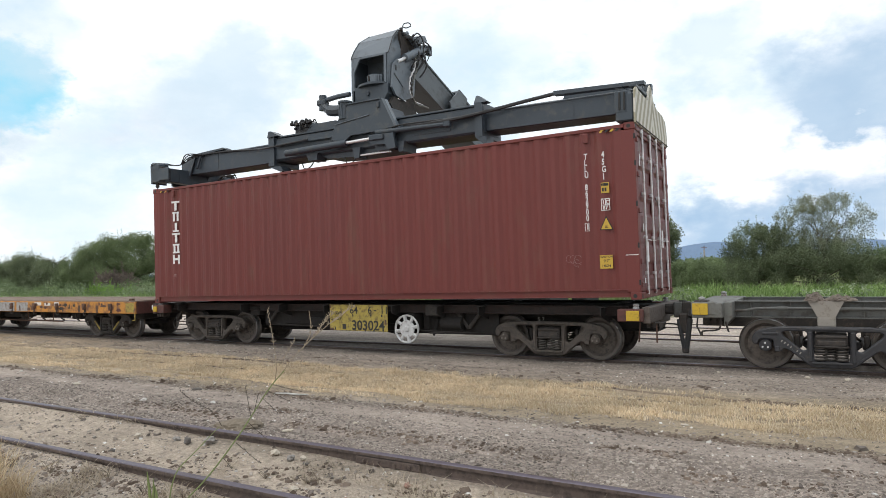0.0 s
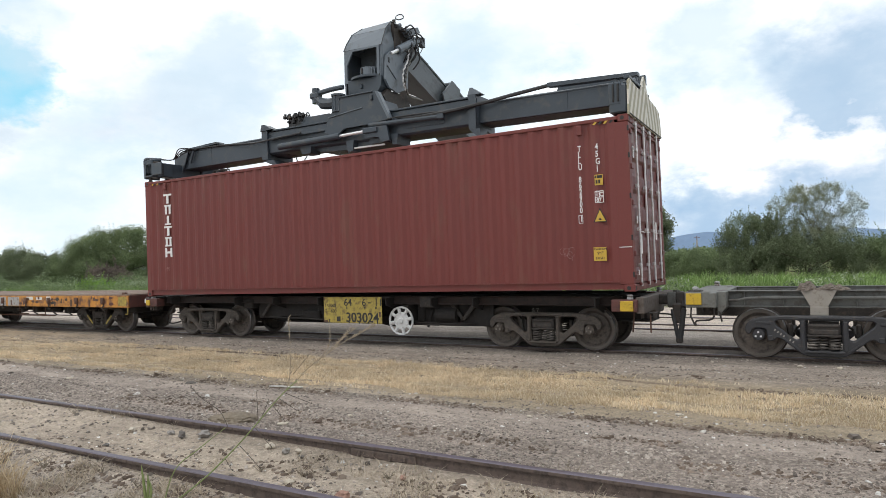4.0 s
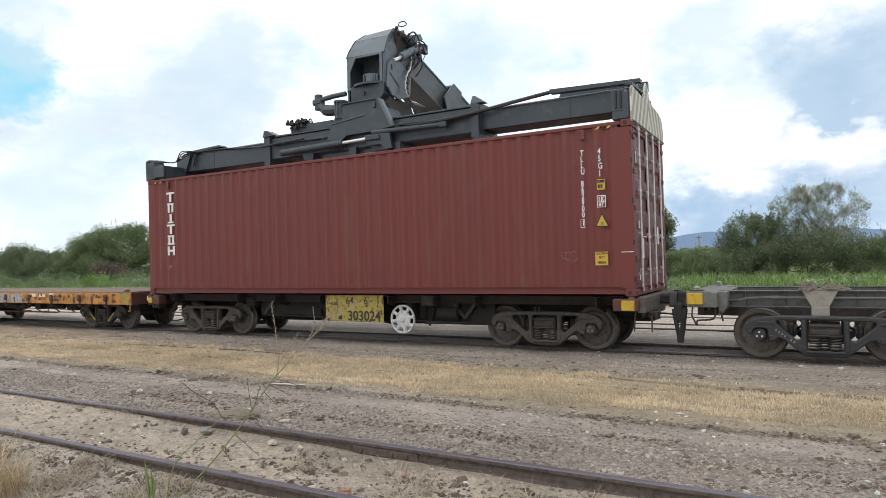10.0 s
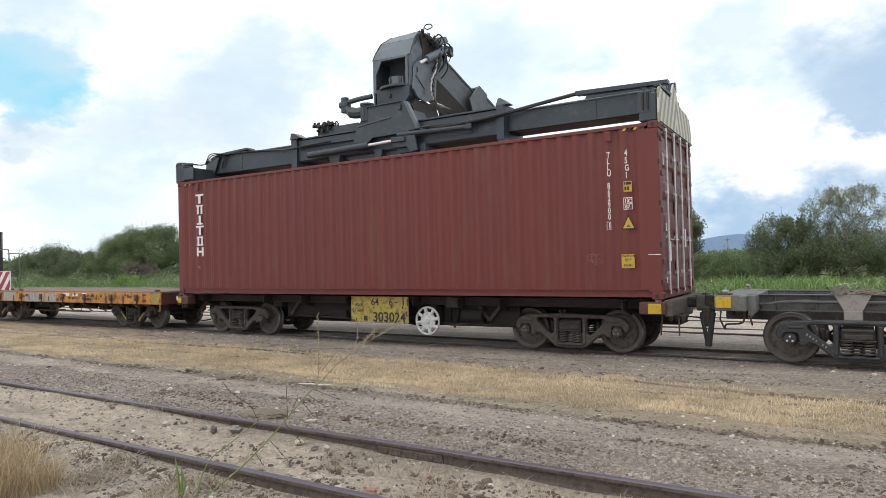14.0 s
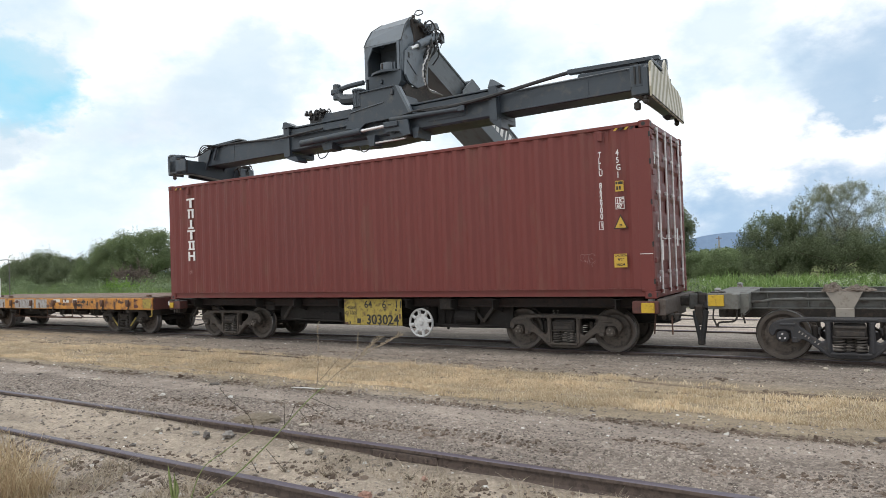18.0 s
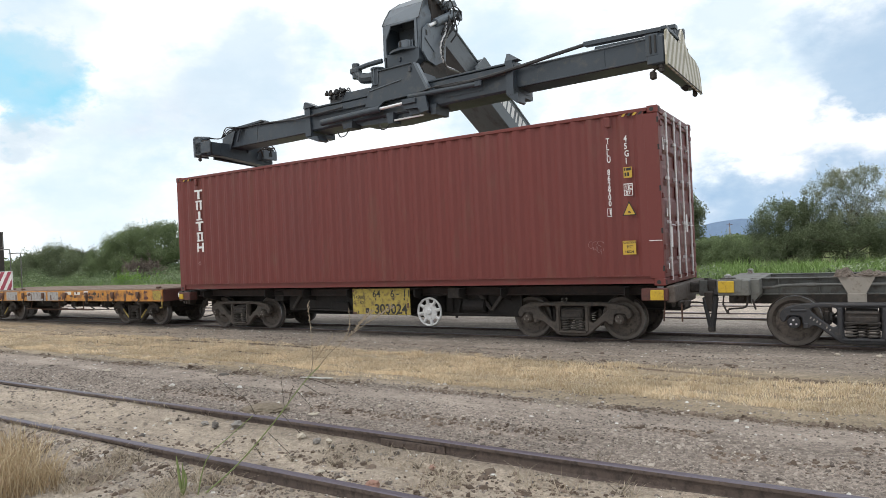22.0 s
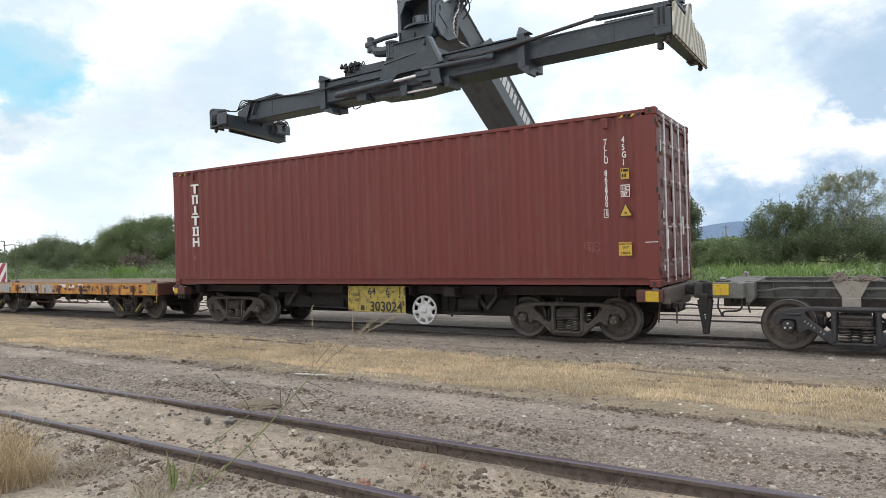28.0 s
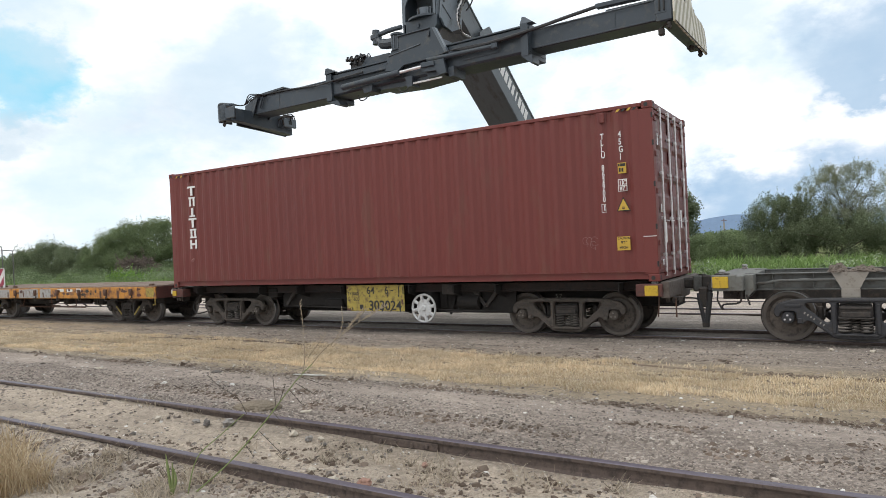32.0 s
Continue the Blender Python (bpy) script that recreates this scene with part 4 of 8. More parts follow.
def build_container_wagon():
    w = thing("container_wagon", (0, TRACK, 0), "grimy dark skeleton container wagon with yellow corner boxes", "wagon")
    for sy in (-1, 1):
        bm = rounded_box(nb(), (0, sy * 0.22, 0.72), (12.3, 0.03, 0.42), 0.006)
        prism(bm, [(-3.3, 0.52), (-2.6, 0.36), (2.6, 0.36), (3.3, 0.52)], "y", sy * 0.22 - 0.02, sy * 0.22 + 0.02)
        part("sill_web", bm, SHADE_K, w)
    part("belly_plate", bx((0, 0, 0.345), (5.2, 0.60, 0.03), 0.006), SHADE_K, w)
    for z in (0.50, 0.93):
        part("sill_flange", bx((0, 0, z), (12.3, 0.62, 0.03), 0.006), SHADE_K, w)
    for x in (-5.3, -3.1, -1.9, -0.6, 1.16, 2.2, 3.1, 5.4):
        bm = nb()
        prism(bm, [(-1.14, 0.955), (1.14, 0.955), (1.14, 0.80), (0.3, 0.56), (-0.3, 0.56), (-1.14, 0.80)], "x", x - 0.012, x + 0.012)
        rounded_box(bm, (x, 0, 0.952), (0.16, 2.30, 0.018), 0.004)
        part("cross_bearer", bm, SHADE_K, w)
    for sy in (-1, 1):
        bm = nb()
        rounded_box(bm, (0, sy * 0.86, 0.885), (11.6, 0.02, 0.15), 0.005)
        rounded_box(bm, (0, sy * 0.89, 0.955), (11.6, 0.08, 0.018), 0.004)
        rounded_box(bm, (0, sy * 0.89, 0.812), (11.6, 0.08, 0.018), 0.004)
        part("side_sill", bm, FRAME, w)
        # slanted stays between the sill and the middle of the frame
        for x, d in ((-2.35, 0.45), (2.55, -0.45), (-5.6, 0.3), (2.9, 0.35)):
            part("stay", rounded_box(nb(), (x, sy * 0.80, 0.72), (0.07, 0.05, 0.55), 0.01, pose(0, 0, 0, 0, 40 if d > 0 else -40).to_3x3()), GRIME, w)
    for s in (-1, 1):
        bm = nb()
        rounded_box(bm, (s * 6.16, 0, 0.83), (0.13, 2.36, 0.26), 0.01)
        rounded_box(bm, (s * 6.08, 0, 0.70), (0.30, 0.70, 0.14), 0.02)
        part("end_sill", bm, SILL_B if s > 0 else GRIME, w)
        for sy in (-1, 1):
            bm = nb()
            rounded_box(bm, (s * 5.92, sy * 1.13, 0.83), (0.42, 0.24, 0.20), 0.012)
            bo = part("corner_bracket", bm, MAROON, w)
            part("yellow_box", bx((5.965 if s > 0 else -6.02, sy * 1.262, 0.825), (0.21 if s > 0 else 0.14, 0.03, 0.165 if s > 0 else 0.13), 0.008), YBOX, bo, "bright yellow painted face")
            lock_pin(w, s * 5.99, sy * 1.12, 0.925)
        for k in range(3):
            part("step_rib", prism(nb(), [(s * (6.10 + k * 0.1), 0.70), (s * (6.18 + k * 0.1), 0.70), (s * (6.16 + k * 0.1), 0.62), (s * (6.12 + k * 0.1), 0.60)], "y", -0.95, -0.75), GRIME, w)
        coupler(w, s * 6.2, s, GRIME)
        bogie(w, s * 4.35, BOGIE)
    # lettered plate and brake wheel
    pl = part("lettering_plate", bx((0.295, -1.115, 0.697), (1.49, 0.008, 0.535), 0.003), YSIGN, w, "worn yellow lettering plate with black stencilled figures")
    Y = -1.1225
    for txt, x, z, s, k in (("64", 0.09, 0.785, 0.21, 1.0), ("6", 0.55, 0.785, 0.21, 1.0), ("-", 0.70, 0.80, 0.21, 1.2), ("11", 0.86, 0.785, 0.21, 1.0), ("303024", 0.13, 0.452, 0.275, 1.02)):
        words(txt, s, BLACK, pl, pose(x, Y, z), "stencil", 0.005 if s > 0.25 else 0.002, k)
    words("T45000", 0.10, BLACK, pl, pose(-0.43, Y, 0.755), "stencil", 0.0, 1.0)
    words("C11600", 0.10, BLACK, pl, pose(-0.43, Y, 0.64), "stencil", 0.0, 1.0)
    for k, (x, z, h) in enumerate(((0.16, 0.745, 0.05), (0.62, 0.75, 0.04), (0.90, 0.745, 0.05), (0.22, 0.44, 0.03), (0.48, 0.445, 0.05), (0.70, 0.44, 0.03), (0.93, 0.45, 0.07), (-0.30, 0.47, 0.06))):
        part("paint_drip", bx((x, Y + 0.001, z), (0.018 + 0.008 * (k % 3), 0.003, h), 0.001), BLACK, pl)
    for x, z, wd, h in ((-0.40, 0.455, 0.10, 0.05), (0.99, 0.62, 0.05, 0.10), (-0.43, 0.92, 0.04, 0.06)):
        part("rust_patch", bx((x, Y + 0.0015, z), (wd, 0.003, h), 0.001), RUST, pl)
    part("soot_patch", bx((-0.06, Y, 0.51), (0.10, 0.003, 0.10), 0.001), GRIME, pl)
    for x in (-0.40, 0.42):
        part("plate_bracket", bx((x, -1.09, 0.93), (0.05, 0.05, 0.07), 0.006), GRIME, w)
    bm = nb()
    cyl(bm, (1.51, -1.10, 0.50), (1.51, -0.30, 0.50), 0.025, 8)
    rounded_box(bm, (1.51, -0.75, 0.62), (0.20, 0.5, 0.34), 0.02)
    part("brake_spindle", bm, SHADE_K, w)
    hw = part("brake_wheel", lathe(nb(), [(0.262, -0.018), (0.275, -0.03), (0.282, -0.018), (0.282, 0.012), (0.270, 0.02), (0.248, 0.012), (0.246, -0.01)], (1.51, -1.13, 0.50), 36, "y", True), WHEELW, w, "white spoked hand-brake wheel")
    part("hub", lathe(nb(), [(0.03, -0.05), (0.045, -0.045), (0.06, -0.022), (0.165, -0.016), (0.175, 0.0), (0.03, 0.02)], (1.51, -1.12, 0.50), 24), WHEELW, hw)
    for k in range(8):
        t = 2 * math.pi * k / 8 + 0.2
        d = Vector((math.cos(t), 0, math.sin(t)))
        c = Vector((1.51, -1.13, 0.50))
        part("spoke", tube(nb(), [c + d * 0.15, c + d * 0.26], [0.034, 0.036], 6), WHEELW, hw)
    # brake gear hung below the frame
    for c, s, mt in (((-1.35, -0.55, 0.72), (0.9, 0.36, 0.34), SHADE_K), ((2.0, -0.92, 0.86), (0.34, 0.06, 0.22), GRIME), ((-2.9, -0.8, 0.80), (0.30, 0.2, 0.22), SHADE_K), ((2.75, -0.4, 0.70), (0.6, 0.5, 0.30), SHADE_K), ((2.35, -0.72, 0.62), (0.5, 0.2, 0.36), SHADE_K), ((-2.4, -0.62, 0.60), (0.7, 0.2, 0.30), SHADE_K), ((-1.1, -0.75, 0.55), (0.5, 0.12, 0.20), SHADE_K), ((1.75, -0.7, 0.66), (0.16, 0.16, 0.42), SHADE_K), ((-0.75, -0.6, 0.70), (0.35, 0.3, 0.3), SHADE_K)):
        part("equipment_box", bx(c, s, 0.02), mt, w)
    for c, s_ in (((2.55, -0.70, 0.60), (1.55, 0.05, 0.44)), ((-1.72, -0.70, 0.67), (1.95, 0.05, 0.34)), ((-0.55, -0.66, 0.62), (0.30, 0.05, 0.40))):
        part("frame_web", bx(c, s_, 0.008), SHADE_K, w)
    part("brake_cylinder", cyl(nb(), (2.15, -0.80, 0.60), (2.60, -0.80, 0.60), 0.13, 18), SHADE_K, w)
    part("brake_lever", rounded_box(nb(), (1.98, -0.80, 0.52), (0.05, 0.03, 0.36), 0.008, pose(0, 0, 0, 0, 18).to_3x3()), SHADE_K, w)
    part("air_tank", cyl(nb(), (1.9, -0.45, 0.62), (2.9, -0.45, 0.62), 0.17, 18), SHADE_K, w)
    for pts in ([(-2.2, -0.9, 0.50), (-0.6, -0.95, 0.47), (0.2, -0.9, 0.42)], [(0.9, -0.95, 0.42), (1.25, -0.95, 0.38), (1.3, -0.7, 0.45)], [(1.7, -0.9, 0.45), (2.6, -0.9, 0.43), (3.2, -0.6, 0.42)], [(1.95, -1.0, 0.42), (2.3, -1.0, 0.42)], [(-5.6, -0.9, 0.7), (-5.65, -1.0, 0.45), (-5.5, -1.0, 0.30), (-5.2, -0.95, 0.34)]):
        part("brake_rod", tube(nb(), arc(pts, 4), 0.016, 6), SHADE_K, w)
    for x0, z0, dx in ((6.02, 0.70, -0.03), (6.28, 0.68, 0.0)):
        part("step_iron", tube(nb(), [(x0, -1.0, z0), (x0 + dx, -1.0, 0.38)], 0.014, 6), RUST, w)
    part("uncoupling_lever", tube(nb(), arc([(6.26, -1.05, 0.70), (6.34, -0.6, 0.66), (6.45, -0.3, 0.62), (6.52, -0.25, 0.56)], 4), 0.014, 6), GRIME, w)
    part("air_hose", tube(nb(), arc([(6.49, -0.27, 0.70), (6.51, -0.31, 0.58), (6.545, -0.33, 0.40), (6.575, -0.32, 0.22)], 5), 0.036, 8), HOSE, w)
    words("5 7", 0.10, WAGON, w, pose(4.18, -0.90, 0.68), "chalk_number", 0.0)
    return w


def build_flat_wagon():
    w = thing("flat_wagon", (-12.61, TRACK, 0), "orange flat wagon with flaking paint and rusty stake pockets", "wagon")
    H = 5.74
    for sy in (-1, 1):
        bm = nb()
        rounded_box(bm, (0, sy * 1.205, 0.845), (2 * H, 0.03, 0.30), 0.005)
        rounded_box(bm, (0, sy * 1.17, 0.70), (2 * H, 0.09, 0.02), 0.004)
        rounded_box(bm, (0, sy * 1.17, 0.99), (2 * H, 0.09, 0.02), 0.004)
        sill = part("side_sill", bm, ORANGE, w, "orange side sill with flaking paint")
        if sy < 0:
            random.seed(3)
            for x, z, wd, h, mt in ((-2.24, 0.845, 0.72, 0.27, GREYPATCH), (-0.70, 0.84, 1.15, 0.27, GREYPATCH), (0.30, 0.84, 0.62, 0.26, GREYPATCH), (-3.9, 0.84, 0.7, 0.25, GREYPATCH), (-4.9, 0.85, 0.5, 0.2, GREYPATCH), (1.16, 0.93, 0.35, 0.09, CONC), (1.66, 0.92, 0.30, 0.08, CONC), (2.13, 0.92, 0.22, 0.12, WHITE), (-3.1, 0.86, 0.4, 0.2, MAROON), (5.50, 0.85, 0.34, 0.24, YSIGN)):
                part("paint_patch", bx((x, -1.2215, z), (wd, 0.004, h), 0.001), mt, sill)
            for k in range(9):
                x = -5.3 + k * 1.25 + random.uniform(-0.1, 0.1)
                bm = nb()
                rounded_box(bm, (x, -1.24, 0.87), (0.13, 0.05, 0.16), 0.01)
                rounded_box(bm, (x + 0.02, -1.27, 0.82), (0.06, 0.04, 0.10), 0.01)
                part("stake_pocket", bm, RUST, w)
                part("drip_stain", bx((x + random.uniform(-0.03, 0.03), -1.2222, 0.765), (random.uniform(0.05, 0.09), 0.003, random.uniform(0.10, 0.13)), 0.001), GRIME, sill)
                part("rope_hook", tube(nb(), arc([(x, -1.23, 0.72), (x + 0.01, -1.26, 0.66), (x + 0.05, -1.25, 0.62), (x + 0.08, -1.23, 0.66)], 3), 0.014, 5), GRIME, w)
            for k in range(34):
                # flaked places where rust and primer show
                x, z, wd = random.uniform(-5.5, 5.4), random.uniform(0.73, 0.96), random.uniform(0.05, 0.26)
                poly = [(x + wd * random.uniform(0.35, 0.6) * math.cos(a), z + 0.05 * random.uniform(0.5, 1.1) * math.sin(a)) for a in [2 * math.pi * j / 9 for j in range(9)]]
                part("flaked_patch", prism(nb(), [(u, min(0.985, max(0.705, v))) for u, v in poly], "y", -1.2232 - 0.0002 * (k % 3), -1.219), (RUST, MAROON, GRIME, RUST)[k % 4], sill)
            for k in range(9):
                x = -4.1 + k * 1.02 + random.uniform(-0.2, 0.2)
                part("rust_streak", bx((x, -1.2225, 0.80), (random.uniform(0.04, 0.12), 0.003, random.uniform(0.12, 0.2)), 0.001), RUST, sill)
    part("end_sill", bx((H - 0.02, 0, 0.845), (0.05, 2.36, 0.31), 0.008), MAROON, w, "maroon end sill")
    part("end_sill", bx((-H + 0.02, 0, 0.845), (0.05, 2.36, 0.31), 0.008), MAROON, w)
    for k in range(57):
        x = -H + 0.11 + k * 0.2
        me = shared("plank", lambda: bx((0, 0, 1.012), (0.192, 2.36, 0.03), 0.006), DECK)
        put("plank", me, w, Matrix.Translation((x, 0, 0.004 * math.sin(k * 2.7))))
    bm = nb()
    rounded_box(bm, (0, -0.2, 0.72), (2 * H - 0.2, 0.03, 0.46), 0.005)
    rounded_box(bm, (0, 0.2, 0.72), (2 * H - 0.2, 0.03, 0.46), 0.005)
    for x in (-3.9, -1.9, 0, 1.9, 3.9):
        rounded_box(bm, (x, 0, 0.76), (0.05, 2.3, 0.30), 0.006)
    part("centre_sill", bm, SHADE_K, w)
    for sx in (-1, 1):
        bogie(w, sx * 3.91, GRIME, 1.62)
        coupler(w, sx * H, sx, GRIME)
        for s in (-1, 1):
            bm = nb()
            rounded_box(bm, (sx * 3.91 + s * 0.42, -0.845, 0.32), (0.05, 0.012, 0.34), 0.004, pose(0, 0, 0, 0, s * 48).to_3x3())
            part("yellow_stripe", bm, YSIGN, w, "faded yellow stripe on the bogie")
    for pts in ([(-2.0, -0.9, 0.42), (-0.6, -0.9, 0.40), (1.9, -0.9, 0.40)], [(-1.6, -0.9, 0.68), (-1.7, -0.9, 0.42)], [(0.1, -0.95, 0.68), (0.15, -0.95, 0.45), (0.6, -0.95, 0.45)], [(1.4, -0.9, 0.66), (1.4, -0.9, 0.44), (1.0, -0.9, 0.42)]):
        part("brake_rod", tube(nb(), pts, 0.016, 6), RUST, w)
    for c, s in (((-0.2, -0.7, 0.60), (0.34, 0.2, 0.20)), ((0.55, -0.6, 0.56), (0.30, 0.3, 0.18)), ((-0.8, -0.5, 0.60), (0.22, 0.25, 0.3))):
        part("brake_gear", bx(c, s, 0.03), GRIME, w)
    for c, s in (((0.9, -0.55, 0.60), (1.5, 0.10, 0.24)), ((-1.2, -0.60, 0.58), (1.3, 0.10, 0.22)), ((2.3, -0.62, 0.60), (0.5, 0.24, 0.28)), ((-2.45, -0.6, 0.62), (0.4, 0.2, 0.26)), ((5.15, -0.5, 0.62), (0.5, 0.5, 0.22))):
        part("brake_gear", bx(c, s, 0.03), SHADE_K, w)
    for x0 in (-1.9, -0.4, 0.75, 1.75, 2.5):
        part("brake_hanger", tube(nb(), [(x0, -0.88, 0.70), (x0 + 0.05, -0.90, 0.50), (x0 + 0.22, -0.90, 0.44)], 0.02, 6), GRIME, w)
    part("buffer_pad", bx((H + 0.45, -0.98, 0.85), (0.16, 0.07, 0.11), 0.01), CONC, w)
    part("step_iron", tube(nb(), [(H - 0.05, -1.2, 0.69), (H - 0.06, -1.2, 0.52), (H - 0.14, -1.2, 0.52)], 0.016, 6), YSIGN, w)
    for x in (-1.75, 5.43):
        part("deck_lock", bx((x, -1.1, 1.05), (0.12, 0.10, 0.06), 0.012), RUST, w)
    return w


def build_skeleton_wagon():
    w = thing("skeleton_wagon", (0, TRACK, 0), "grey skeleton container wagon with empty frame", "wagon")
    X0, X1 = 6.86, 19.2
    for sy in (-1, 1):
        bm = nb()
        rounded_box(bm, ((X0 + X1) / 2 + 0.2, sy * 0.60, 0.905), (X1 - X0 - 0.4, 0.018, 0.25), 0.004)
        rounded_box(bm, ((X0 + X1) / 2 + 0.2, sy * 0.63, 1.032), (X1 - X0 - 0.4, 0.10, 0.018), 0.004)
        rounded_box(bm, ((X0 + X1) / 2 + 0.2, sy * 0.63, 0.79), (X1 - X0 - 0.4, 0.10, 0.018), 0.004)
        s = part("side_sill", bm, WAGON_D, w, "dark grey flanged side sill")
        for x in (7.65, 8.2, 9.15, 9.7, 10.3, 11, 12):
            part("stiffener", bx((x, sy * 0.635, 0.905), (0.014, 0.06, 0.235), 0.003), WAGON_D, s)
        for x in (8.67, 17.4):
            bm = prism(nb(), [(x - 0.235, 1.040), (x + 0.235, 1.040), (x + 0.115, 0.80), (x - 0.115, 0.80)], "y", sy * 0.70 - 0.012, sy * 0.70 + 0.012)
            part("gusset_plate", bm, TAUPE, s, "pale trapezoid gusset plate")
            part("gusset_foot", bx((x, sy * 0.66, 0.715), (0.24, 0.12, 0.17), 0.01), TAUPE, s)
        pipe = tube(nb(), arc([(7.30, sy * 0.69, 0.89), (7.55, sy * 0.69, 0.89), (7.75, sy * 0.69, 0.925), (8.3, sy * 0.69, 0.93), (9.6, sy * 0.69, 0.93), (12, sy * 0.69, 0.93)], 4), 0.022, 8)
        part("brake_pipe", pipe, WAGON_D, w)
        part("pipe_joint", cyl(nb(), (8.02, sy * 0.69, 0.93), (8.16, sy * 0.69, 0.93), 0.032, 10), WAGON_D, w)
    for x in (X0 + 0.22, X1 - 0.2):
        bm = nb()
        rounded_box(bm, (x, 0, 0.92), (0.44, 2.36, 0.23), 0.012)
        part("end_beam", bm, WAGON, w, "grey end beam")
    bm = nb()
    prism(bm, [(7.30, 1.035), (7.42, 1.035), (7.42, 0.80), (7.30, 0.66)], "y", -1.0, 1.0)
    part("end_gusset", bm, WAGON, w)
    part("centre_sill", bx(((X0 + X1) / 2, 0, 0.75), (X1 - X0, 0.4, 0.30), 0.01), GRIME, w)
    part("yellow_box", bx((6.985, -1.195, 0.940), (0.225, 0.03, 0.175), 0.008), YBOX, w, "bright yellow painted face")
    part("corner_bracket", bx((7.03, -1.09, 0.95), (0.36, 0.19, 0.20), 0.012), WAGON, w)
    lock_pin(w, 6.99, -1.02, 1.035)
    lock_pin(w, 7.05, 1.02, 1.03)
    part("lock_base", bx((6.99, -1.02, 1.05), (0.20, 0.19, 0.045), 0.01), GRIME, w)
    for k in range(4):
        part("step_rib", prism(nb(), [(7.0 + k * 0.1, 0.80), (7.1 + k * 0.1, 0.80), (7.07 + k * 0.1, 0.72), (7.03 + k * 0.1, 0.70)], "y", -0.9, -0.7), GRIME, w)
    coupler(w, X0, -1, WAGON_D)
    bogie(w, 8.72, BOGIE_K, 1.74)
    bogie(w, 17.3, BOGIE_K, 1.74)
    part("uncoupling_lever", tube(nb(), arc([(7.25, -1.02, 0.80), (7.22, -1.0, 0.62), (6.98, -0.95, 0.58), (6.96, -0.9, 0.50)], 4), 0.015, 6), GRIME, w)
    part("step_iron", tube(nb(), [(6.92, -1.02, 0.82), (6.90, -1.0, 0.66), (6.96, -1.0, 0.52)], 0.014, 6), GRIME, w)
    part("step_iron", tube(nb(), [(7.32, -1.0, 0.74), (7.36, -1.0, 0.58)], 0.014, 6), GRIME, w)
    part("air_hose", tube(nb(), arc([(6.70, -0.25, 0.86), (6.67, -0.31, 0.66), (6.64, -0.33, 0.42), (6.605, -0.32, 0.22)], 5), 0.046, 8), HOSE, w)
    part("hose_coupling", bx((6.595, -0.32, 0.19), (0.11, 0.08, 0.10), 0.025), GRIME, w, "cast hose coupling head")
    part("angle_cock", bx((6.57, -0.27, 0.64), (0.15, 0.12, 0.34), 0.03), GRIME, w)
    for k in range(7):
        if k != 4:
            part("frame_figure", rounded_box(nb(), (8.075 + k * 0.040, -0.832, 0.45 - k * 0.029), (0.017, 0.004, 0.034), 0.001, pose(0, 0, 0, 0, 30).to_3x3()), TAUPE, w)
    return w


container_wagon = build_container_wagon()
flat_wagon = build_flat_wagon()
skeleton_wagon = build_skeleton_wagon()


# ---- reach stacker and its spreader ----
TOP = CZ + CH


def striped(name):
    """White paint with slanted grey-beige warning stripes, worn."""
    m, n, l, p = nodes_of(name)
    co = n.new("ShaderNodeTexCoord").outputs["Object"]
    side = n.new("ShaderNodeVectorMath")
    side.operation = "ABSOLUTE"
    l.new(co, side.inputs[0])
    mp = n.new("ShaderNodeMapping")
    mp.inputs["Rotation"].default_value = (radians(-27), 0, 0)
    l.new(side.outputs[0], mp.inputs[0])
    wv = n.new("ShaderNodeTexWave")
    wv.bands_direction = "Y"
    wv.inputs["Scale"].default_value = 1.45
    wv.inputs["Distortion"].default_value = 0.4
    l.new(mp.outputs[0], wv.inputs["Vector"])
    f = ramp_node(n, l, wv.outputs["Fac"], [(0.45, 0.0), (0.55, 1.0)])
    c = mix_node(n, l, f, (0.33, 0.305, 0.22), (0.62, 0.59, 0.52))
    d = noise_node(n, l, co, 4, 8, 0.7)
    c = mix_node(n, l, ramp_node(n, l, d, [(0.55, 0.0), (0.75, 0.7)]), c, (0.30, 0.28, 0.24))
    l.new(c, p.inputs["Base Color"])
    p.inputs["Roughness"].default_value = 0.6
    return m


STRIPE = striped("striped_end_paint")


